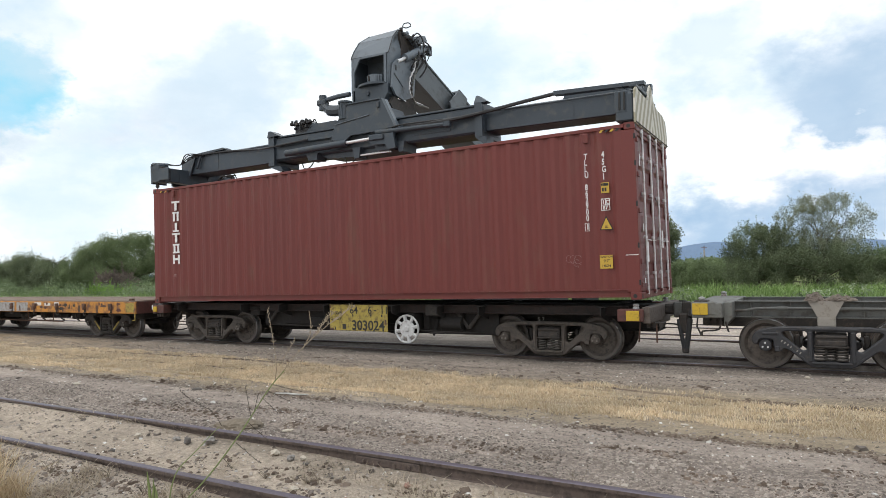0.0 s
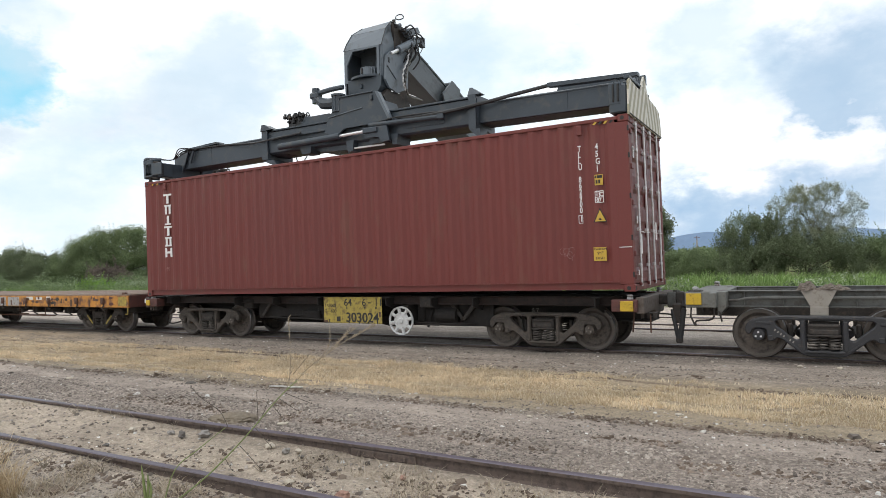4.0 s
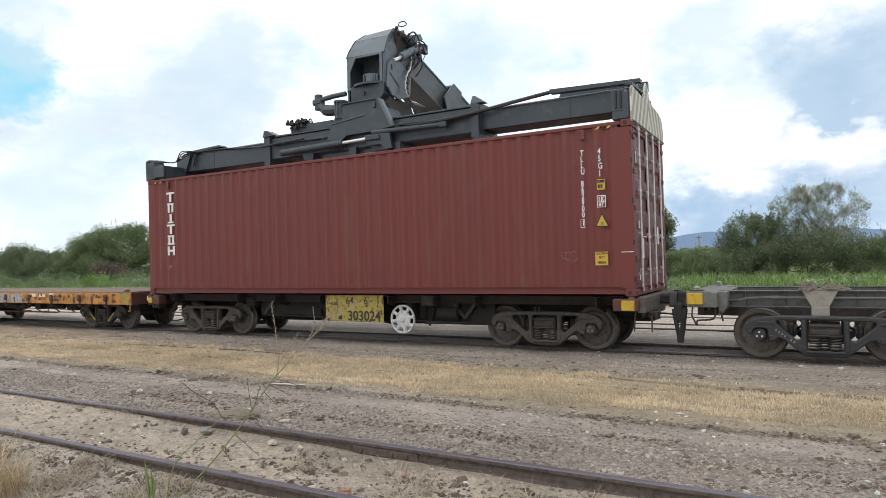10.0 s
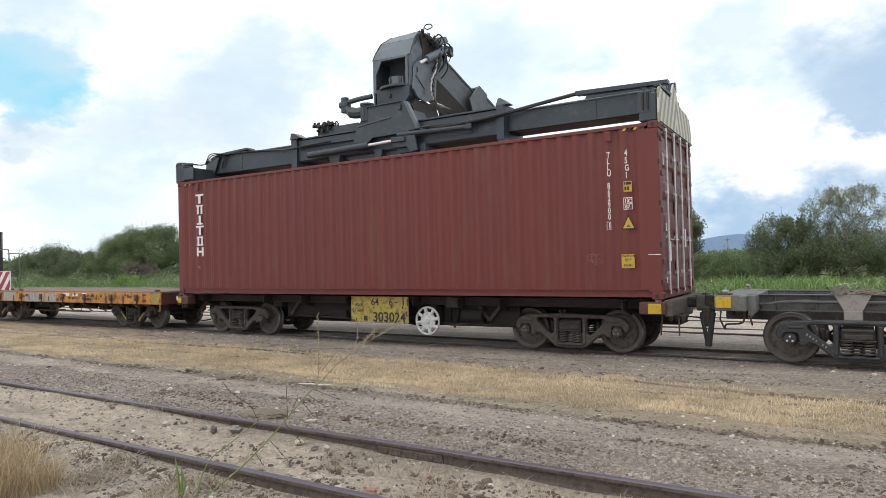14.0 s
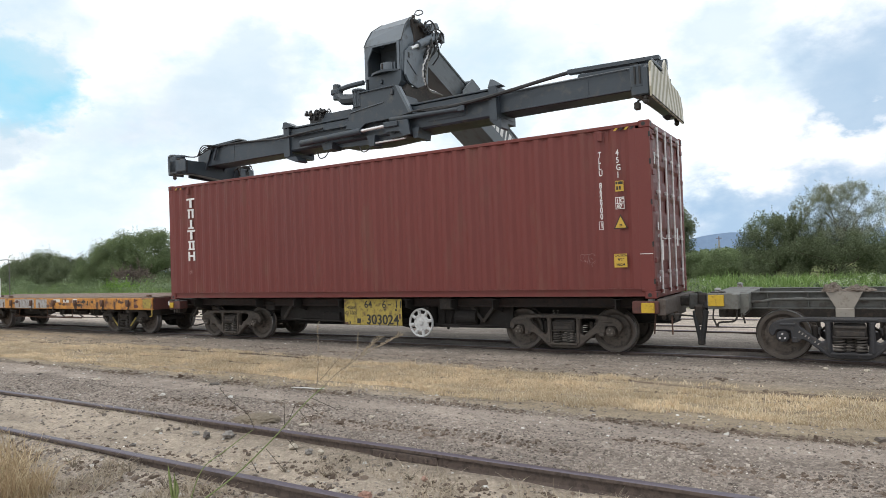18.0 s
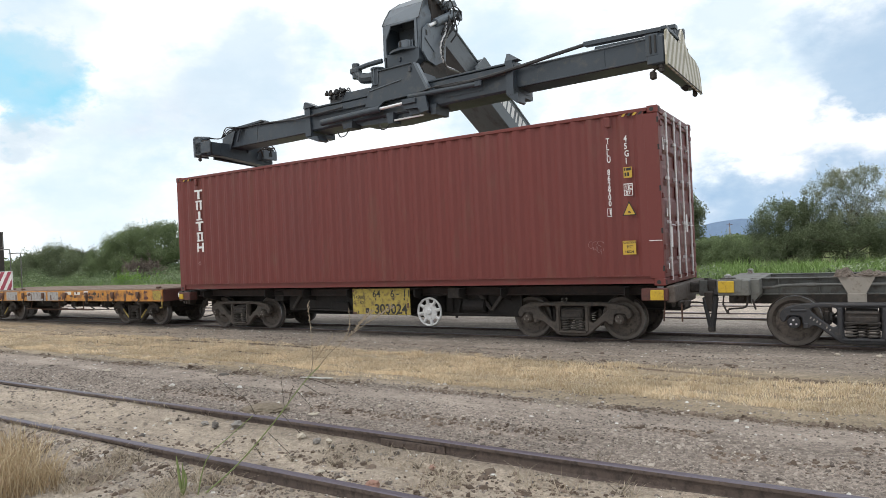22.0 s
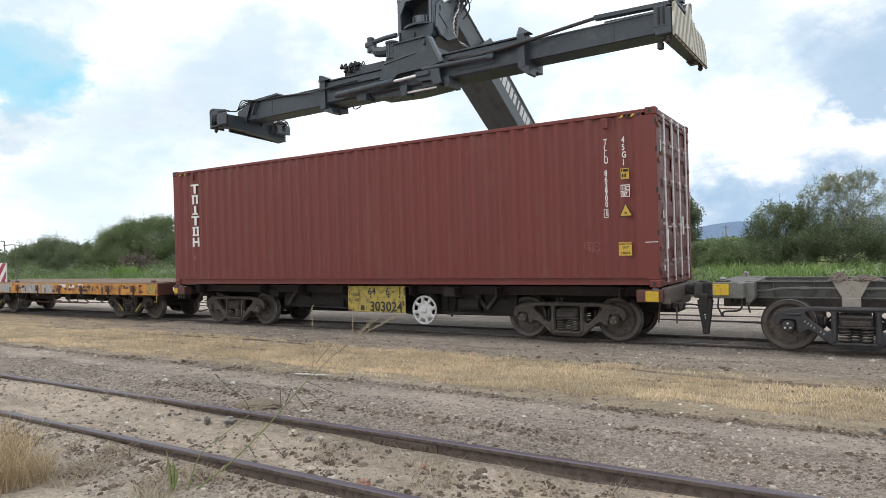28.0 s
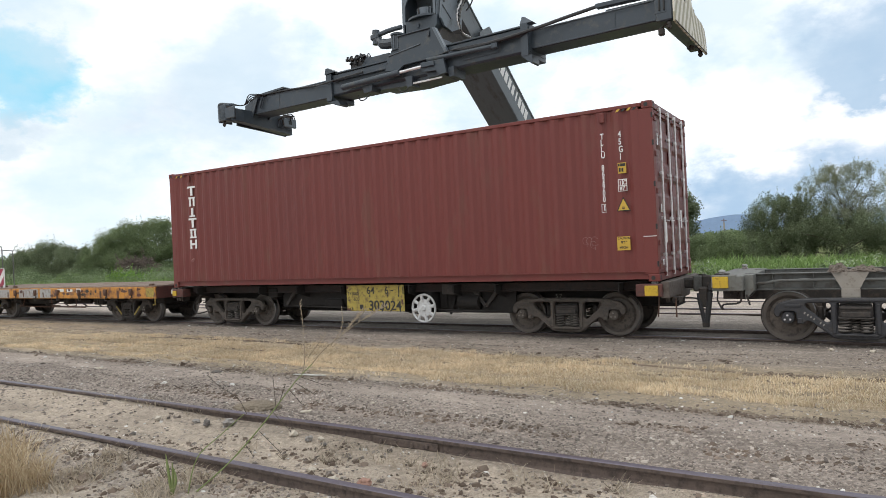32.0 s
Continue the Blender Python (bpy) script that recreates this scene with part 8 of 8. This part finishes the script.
for p1, p2 in (((-0.011, -0.010, 0.16), (-0.021, -0.019, 0.29)), ((0.012, 0.005, 0.13), (0.025, -0.005, 0.24)), ((0.03, 0.015, 0.11), (0.015, 0.005, 0.20))):
    part("leaf_blade", tube(nb(), arc([(0, 0, 0), p1, p2], 4), [0.006, 0.008, 0.009, 0.010, 0.009, 0.008, 0.006, 0.004, 0.001], 4), GREENSTEM, grass_tuft, "upright green blade")


def dry_weed(at, h, n, seed, spread=0.5, label="small dry grey weed with bare stalks", material=None, thick=1.0):
    rg = random.Random(seed)
    w = thing("dry_weed", at, label, "weed", "dry weeds on the yard")
    for _ in range(n):
        a, l = rg.uniform(0, 2 * math.pi), h * rg.uniform(0.6, 1.1)
        d = Vector((math.cos(a) * spread, math.sin(a) * spread, 1)) * l * rg.uniform(0.5, 1.0)
        sway = Vector((rg.uniform(-0.2, 0.2), rg.uniform(-0.2, 0.2), rg.uniform(-0.05, 0.15))) * l
        part("stalk", tube(nb(), arc([(0, 0, 0), d * 0.5 + sway, d], 3), [thick * v for v in (0.003, 0.003, 0.0026, 0.0022, 0.002, 0.0016, 0.0012)], 4), material or TWIG, w)
    return w


for k, (x, y, h, n, sp_) in enumerate(((7.05, -6.32, 0.16, 9, 0.9), (7.12, -6.22, 0.22, 5, 0.5), (6.55, -6.36, 0.10, 5, 0.6), (2.2, -6.35, 0.10, 9, 0.8), (1.7, -6.6, 0.09, 10, 0.9), (4.9, -7.05, 0.07, 12, 1.0), (5.3, -7.0, 0.07, 12, 1.0), (5.9, -6.75, 0.07, 10, 1.0), (6.3, -6.9, 0.07, 10, 1.0), (7.4, -6.7, 0.12, 6, 1.0), (3.9, -7.7, 0.16, 8, 0.7), (4.4, -7.75, 0.14, 8, 0.8), (3.3, -7.8, 0.18, 9, 0.6))):
    dry_weed((x, y, ground_h(x, y) - 0.005), h, n, 100 + k, sp_)

# dead brown litter of stalks along the near rail
rng = np.random.default_rng(55)
b = np.concatenate([scatter(rng, 3.2, 5.0, -8.3, -7.62, 2600), scatter(rng, 4.4, 7.5, -7.25, -6.6, 1500), scatter(rng, 0.5, 3.2, -6.62, -6.45, 260)])
b = b[np.array([noise.noise((p[0] * 2.0, p[1] * 2.6, 9)) > 0.05 for p in b])]
tagged(new("dead_stalks", blades_mesh("dead_stalks", b, 0.075, 0.006, BROWN, rng, 1.3)), "flattened dead brown stalks along the near rail", "dead stalks", kind="stuff")


# ---- what moves ----
def motions():
    walk(container, [
        (0, pose(0.0147, 1.2190, 1.0324, 0, -0.5057, 0)),
        (0.5, pose(0.0083, 1.2190, 1.0389, 0, -0.4801, 0)),
        (1, pose(0.0010, 1.2190, 1.0257, 0, -0.4265, 0)),
        (1.5, pose(-0.0012, 1.2190, 1.0148, 0, -0.4079, 0)),
        (2, pose(0.0012, 1.2190, 1.0135, 0, -0.4105, 0)),
        (2.5, pose(0.0015, 1.2190, 1.0164, 0, -0.3697, 0)),
        (3, pose(-0.0004, 1.2190, 1.0202, 0, -0.3398, 0)),
        (3.5, pose(0.0042, 1.2190, 1.0203, 0, -0.3584, 0)),
        (5.5, pose(0.0133, 1.2190, 1.0210, 0, -0.3682, 0)),
        (6, pose(0.0158, 1.2190, 1.0248, 0, -0.3787, 0)),
        (6.5, pose(0.0098, 1.2190, 1.0239, 0, -0.3839, 0)),
        (7, pose(0.0013, 1.2190, 1.0110, 0, -0.2672, 0)),
        (7.5, pose(-0.0009, 1.2190, 0.9916, 0, 0.0223, 0)),
        (8, pose(0.0036, 1.2190, 0.9800, 0, -0.0313, 0)),
        (8.5, pose(0.0000, 1.2190, 0.9700, 0, 0.0000, 0)),
        (32, pose(0.0000, 1.2190, 0.9700, 0, 0.0000, 0)),
    ])
    walk(spreader, [
        (0, pose(-0.0032, 1.1983, 4.0796, 0.053, 0.173, 0.026)),
        (0.5, pose(-0.0145, 1.2102, 4.0763, 0.071, 0.150, -0.166)),
        (1, pose(-0.0192, 1.2137, 4.0576, 0.094, 0.150, -0.245)),
        (1.5, pose(-0.0172, 1.2126, 4.0414, 0.092, 0.103, -0.234)),
        (2, pose(-0.0141, 1.2125, 4.0382, 0.074, 0.058, -0.207)),
        (2.5, pose(-0.0133, 1.2155, 4.0419, 0.072, 0.067, -0.214)),
        (3, pose(-0.0127, 1.2185, 4.0482, 0.088, 0.067, -0.228)),
        (3.5, pose(-0.0068, 1.2198, 4.0529, 0.103, 0.034, -0.213)),
        (5.5, pose(0.0133, 1.2325, 4.0442, 0.062, 0.142, -0.084)),
        (6, pose(0.0071, 1.2231, 4.0544, 0.049, 0.125, -0.088)),
        (6.5, pose(0.0012, 1.2225, 4.0531, 0.021, 0.087, -0.107)),
        (7, pose(-0.0006, 1.2238, 4.0322, -0.030, 0.075, -0.070)),
        (7.5, pose(0.0024, 1.2242, 4.0016, -0.079, 0.123, 0.020)),
        (8, pose(0.0036, 1.2225, 3.9573, -0.095, 0.137, 0.088)),
        (8.5, pose(-0.0010, 1.2170, 3.9070, -0.092, 0.085, 0.118)),
        (9, pose(0.0000, 1.2190, 3.8660, 0.000, 0.000, 0.000)),
        (11, pose(0.0000, 1.2190, 3.8660, 0.000, 0.000, 0.000)),
        (14, pose(0.0000, 1.2190, 3.8660, 0.000, 0.000, 0.000)),
        (14.5, pose(0.0056, 1.2221, 3.8988, -0.008, 0.103, -0.056)),
        (16.5, pose(0.0328, 1.2063, 4.0526, 0.015, -0.150, -0.259)),
        (17, pose(0.0345, 1.2115, 4.1057, 0.008, -0.371, -0.205)),
        (17.5, pose(0.0366, 1.2229, 4.1674, -0.002, -0.469, -0.117)),
        (18, pose(0.0398, 1.2368, 4.2293, -0.006, -0.482, -0.076)),
        (18.5, pose(0.0406, 1.2558, 4.2863, -0.004, -0.504, -0.118)),
        (19, pose(0.0406, 1.2803, 4.3349, -0.006, -0.507, -0.197)),
        (19.5, pose(0.0411, 1.3060, 4.3751, -0.017, -0.482, -0.257)),
        (20, pose(0.0530, 1.3370, 4.4064, -0.025, -0.442, -0.308)),
        (20.5, pose(0.0849, 1.3816, 4.4314, -0.019, -0.399, -0.504)),
        (21, pose(0.1158, 1.4460, 4.4595, -0.003, -0.407, -0.962)),
        (21.5, pose(0.1333, 1.5157, 4.4909, 0.013, -0.431, -1.439)),
        (22, pose(0.1592, 1.5621, 4.5171, 0.015, -0.377, -1.580)),
        (22.5, pose(0.1952, 1.6000, 4.5408, 0.013, -0.282, -1.461)),
        (23, pose(0.2131, 1.6606, 4.5716, 0.019, -0.242, -1.405)),
        (23.5, pose(0.2090, 1.7378, 4.6086, 0.028, -0.261, -1.552)),
        (24, pose(0.2040, 1.8085, 4.6514, 0.040, -0.282, -1.786)),
        (24.5, pose(0.2069, 1.8563, 4.7013, 0.035, -0.348, -1.951)),
        (25, pose(0.2069, 1.8937, 4.7584, 0.020, -0.405, -1.958)),
        (25.5, pose(0.1976, 1.9442, 4.8289, 0.028, -0.256, -1.771)),
        (27.5, pose(0.1998, 2.1058, 5.0993, 0.032, -0.275, -2.033)),
        (28, pose(0.1954, 2.1421, 5.1779, 0.020, -0.193, -1.926)),
        (28.5, pose(0.1915, 2.1824, 5.2548, 0.014, -0.135, -1.893)),
        (29, pose(0.1917, 2.2223, 5.3269, 0.018, -0.125, -1.924)),
        (29.5, pose(0.1913, 2.2549, 5.3802, 0.034, -0.169, -1.982)),
        (30, pose(0.1904, 2.2742, 5.3994, 0.055, -0.222, -2.043)),
        (30.5, pose(0.1923, 2.2845, 5.3960, 0.054, -0.216, -2.030)),
        (31, pose(0.1979, 2.3189, 5.3946, 0.029, -0.087, -1.903)),
        (31.5, pose(0.2071, 2.4102, 5.4059, 0.021, 0.057, -1.879)),
        (32, pose(0.2157, 2.5420, 5.4178, 0.053, 0.021, -2.149)),
    ])
    # the weed leans over in the gusts
    gusts = ((0, 9), (0.8, 4), (2, 0), (3.5, 0), (4.5, 2), (6, 0), (7, 1.2), (8, 2.2), (9, 3.5), (10, 7), (11, 10), (12, 6), (13, 3.2), (14.5, 1), (15.7, 0), (17, -3), (18, -1), (19, 0), (21, 1.8), (23, 4.8), (25, 3.5), (26.5, 2), (28, 0.5), (30, 2.4), (32, 3.2))
    walk(weed, [(t, Matrix.Translation(W0) @ Matrix.Rotation(-radians(a), 4, (-0.524, 0.852, 0.0))) for t, a in gusts])
    walk(arm_left, [
        (0, pose(0, 0, 0, 0, -0.541, 0)),
        (0.5, pose(0, 0, 0, 0, -0.464, 0)),
        (1, pose(0, 0, 0, 0, -0.447, 0)),
        (1.5, pose(0, 0, 0, 0, -0.476, 0)),
        (2, pose(0, 0, 0, 0, -0.485, 0)),
        (2.5, pose(0, 0, 0, 0, -0.470, 0)),
        (3, pose(0, 0, 0, 0, -0.509, 0)),
        (3.5, pose(0, 0, 0, 0, -0.606, 0)),
        (5.5, pose(0, 0, 0, 0, -0.609, 0)),
        (6, pose(0, 0, 0, 0, -0.627, 0)),
        (6.5, pose(0, 0, 0, 0, -0.644, 0)),
        (7, pose(0, 0, 0, 0, -0.656, 0)),
        (7.5, pose(0, 0, 0, 0, -0.593, 0)),
        (8, pose(0, 0, 0, 0, -0.363, 0)),
        (8.5, pose(0, 0, 0, 0, -0.097, 0)),
        (9, pose(0, 0, 0, 0, 0.000, 0)),
        (32, pose(0, 0, 0, 0, 0.000, 0)),
    ])
    walk(arm_right, [
        (0, pose(0, 0, 0, 0, 0.541, 0)),
        (0.5, pose(0, 0, 0, 0, 0.464, 0)),
        (1, pose(0, 0, 0, 0, 0.447, 0)),
        (1.5, pose(0, 0, 0, 0, 0.476, 0)),
        (2, pose(0, 0, 0, 0, 0.485, 0)),
        (2.5, pose(0, 0, 0, 0, 0.470, 0)),
        (3, pose(0, 0, 0, 0, 0.509, 0)),
        (3.5, pose(0, 0, 0, 0, 0.606, 0)),
        (5.5, pose(0, 0, 0, 0, 0.609, 0)),
        (6, pose(0, 0, 0, 0, 0.627, 0)),
        (6.5, pose(0, 0, 0, 0, 0.644, 0)),
        (7, pose(0, 0, 0, 0, 0.656, 0)),
        (7.5, pose(0, 0, 0, 0, 0.593, 0)),
        (8, pose(0, 0, 0, 0, 0.363, 0)),
        (8.5, pose(0, 0, 0, 0, 0.097, 0)),
        (9, pose(0, 0, 0, 0, 0.000, 0)),
        (32, pose(0, 0, 0, 0, 0.000, 0)),
    ])
    walk(boom, [
        (0, pose(0, 0, 3.710, -20.820, 0, 0.031)),
        (0.5, pose(0, 0, 3.710, -20.827, 0, -0.033)),
        (1, pose(0, 0, 3.710, -20.721, 0, -0.057)),
        (1.5, pose(0, 0, 3.710, -20.618, 0, -0.060)),
        (2, pose(0, 0, 3.710, -20.598, 0, -0.056)),
        (2.5, pose(0, 0, 3.710, -20.628, 0, -0.047)),
        (3, pose(0, 0, 3.710, -20.674, 0, -0.041)),
        (3.5, pose(0, 0, 3.710, -20.705, 0, -0.012)),
        (5.5, pose(0, 0, 3.710, -20.682, 0, 0.150)),
        (6, pose(0, 0, 3.710, -20.723, 0, 0.102)),
        (6.5, pose(0, 0, 3.710, -20.713, 0, 0.050)),
        (7, pose(0, 0, 3.710, -20.587, 0, 0.028)),
        (7.5, pose(0, 0, 3.710, -20.399, 0, 0.055)),
        (8, pose(0, 0, 3.710, -20.120, 0, 0.060)),
        (8.5, pose(0, 0, 3.710, -19.794, 0, 0.007)),
        (9, pose(0, 0, 3.710, -19.542, 0, 0.000)),
        (11, pose(0, 0, 3.710, -19.542, 0, 0.000)),
        (14, pose(0, 0, 3.710, -19.542, 0, 0.000)),
        (14.5, pose(0, 0, 3.710, -19.755, 0, 0.080)),
        (16.5, pose(0, 0, 3.710, -20.671, 0, 0.212)),
        (17, pose(0, 0, 3.710, -21.007, 0, 0.145)),
        (17.5, pose(0, 0, 3.710, -21.411, 0, 0.117)),
        (18, pose(0, 0, 3.710, -21.822, 0, 0.131)),
        (18.5, pose(0, 0, 3.710, -22.215, 0, 0.134)),
        (19, pose(0, 0, 3.710, -22.571, 0, 0.143)),
        (19.5, pose(0, 0, 3.710, -22.880, 0, 0.163)),
        (20, pose(0, 0, 3.710, -23.149, 0, 0.268)),
        (20.5, pose(0, 0, 3.710, -23.418, 0, 0.537)),
        (21, pose(0, 0, 3.710, -23.760, 0, 0.817)),
        (21.5, pose(0, 0, 3.710, -24.141, 0, 1.002)),
        (22, pose(0, 0, 3.710, -24.429, 0, 1.234)),
        (22.5, pose(0, 0, 3.710, -24.679, 0, 1.525)),
        (23, pose(0, 0, 3.710, -25.039, 0, 1.677)),
        (23.5, pose(0, 0, 3.710, -25.489, 0, 1.674)),
        (24, pose(0, 0, 3.710, -25.961, 0, 1.674)),
        (24.5, pose(0, 0, 3.710, -26.412, 0, 1.705)),
        (25, pose(0, 0, 3.710, -26.877, 0, 1.694)),
        (25.5, pose(0, 0, 3.710, -27.466, 0, 1.663)),
        (27.5, pose(0, 0, 3.710, -29.629, 0, 1.745)),
        (28, pose(0, 0, 3.710, -30.222, 0, 1.736)),
        (28.5, pose(0, 0, 3.710, -30.818, 0, 1.731)),
        (29, pose(0, 0, 3.710, -31.384, 0, 1.750)),
        (29.5, pose(0, 0, 3.710, -31.811, 0, 1.746)),
        (30, pose(0, 0, 3.710, -31.992, 0, 1.731)),
        (30.5, pose(0, 0, 3.710, -32.009, 0, 1.750)),
        (31, pose(0, 0, 3.710, -32.128, 0, 1.836)),
        (31.5, pose(0, 0, 3.710, -32.534, 0, 1.989)),
        (32, pose(0, 0, 3.710, -33.103, 0, 2.122)),
    ])
    walk(inner_boom, [
        (0, pose(0, -8.7238, 0)),
        (0.5, pose(0, -8.7122, 0)),
        (1, pose(0, -8.7033, 0)),
        (1.5, pose(0, -8.6986, 0)),
        (2, pose(0, -8.6966, 0)),
        (2.5, pose(0, -8.6950, 0)),
        (3, pose(0, -8.6952, 0)),
        (3.5, pose(0, -8.6964, 0)),
        (5.5, pose(0, -8.6796, 0)),
        (6, pose(0, -8.6913, 0)),
        (6.5, pose(0, -8.6900, 0)),
        (7, pose(0, -8.6790, 0)),
        (7.5, pose(0, -8.6656, 0)),
        (8, pose(0, -8.6511, 0)),
        (8.5, pose(0, -8.6393, 0)),
        (9, pose(0, -8.6280, 0)),
        (11, pose(0, -8.6280, 0)),
        (14, pose(0, -8.6280, 0)),
        (14.5, pose(0, -8.6357, 0)),
        (16.5, pose(0, -8.7044, 0)),
        (17, pose(0, -8.7179, 0)),
        (17.5, pose(0, -8.7293, 0)),
        (18, pose(0, -8.7390, 0)),
        (18.5, pose(0, -8.7427, 0)),
        (19, pose(0, -8.7384, 0)),
        (19.5, pose(0, -8.7295, 0)),
        (20, pose(0, -8.7128, 0)),
        (20.5, pose(0, -8.6818, 0)),
        (21, pose(0, -8.6342, 0)),
        (21.5, pose(0, -8.5834, 0)),
        (22, pose(0, -8.5519, 0)),
        (22.5, pose(0, -8.5275, 0)),
        (23, pose(0, -8.4858, 0)),
        (23.5, pose(0, -8.4322, 0)),
        (24, pose(0, -8.3873, 0)),
        (24.5, pose(0, -8.3659, 0)),
        (25, pose(0, -8.3572, 0)),
        (25.5, pose(0, -8.3453, 0)),
        (27.5, pose(0, -8.3324, 0)),
        (28, pose(0, -8.3400, 0)),
        (28.5, pose(0, -8.3442, 0)),
        (29, pose(0, -8.3474, 0)),
        (29.5, pose(0, -8.3483, 0)),
        (30, pose(0, -8.3428, 0)),
        (30.5, pose(0, -8.3323, 0)),
        (31, pose(0, -8.3016, 0)),
        (31.5, pose(0, -8.2303, 0)),
        (32, pose(0, -8.1273, 0)),
    ])


motions()
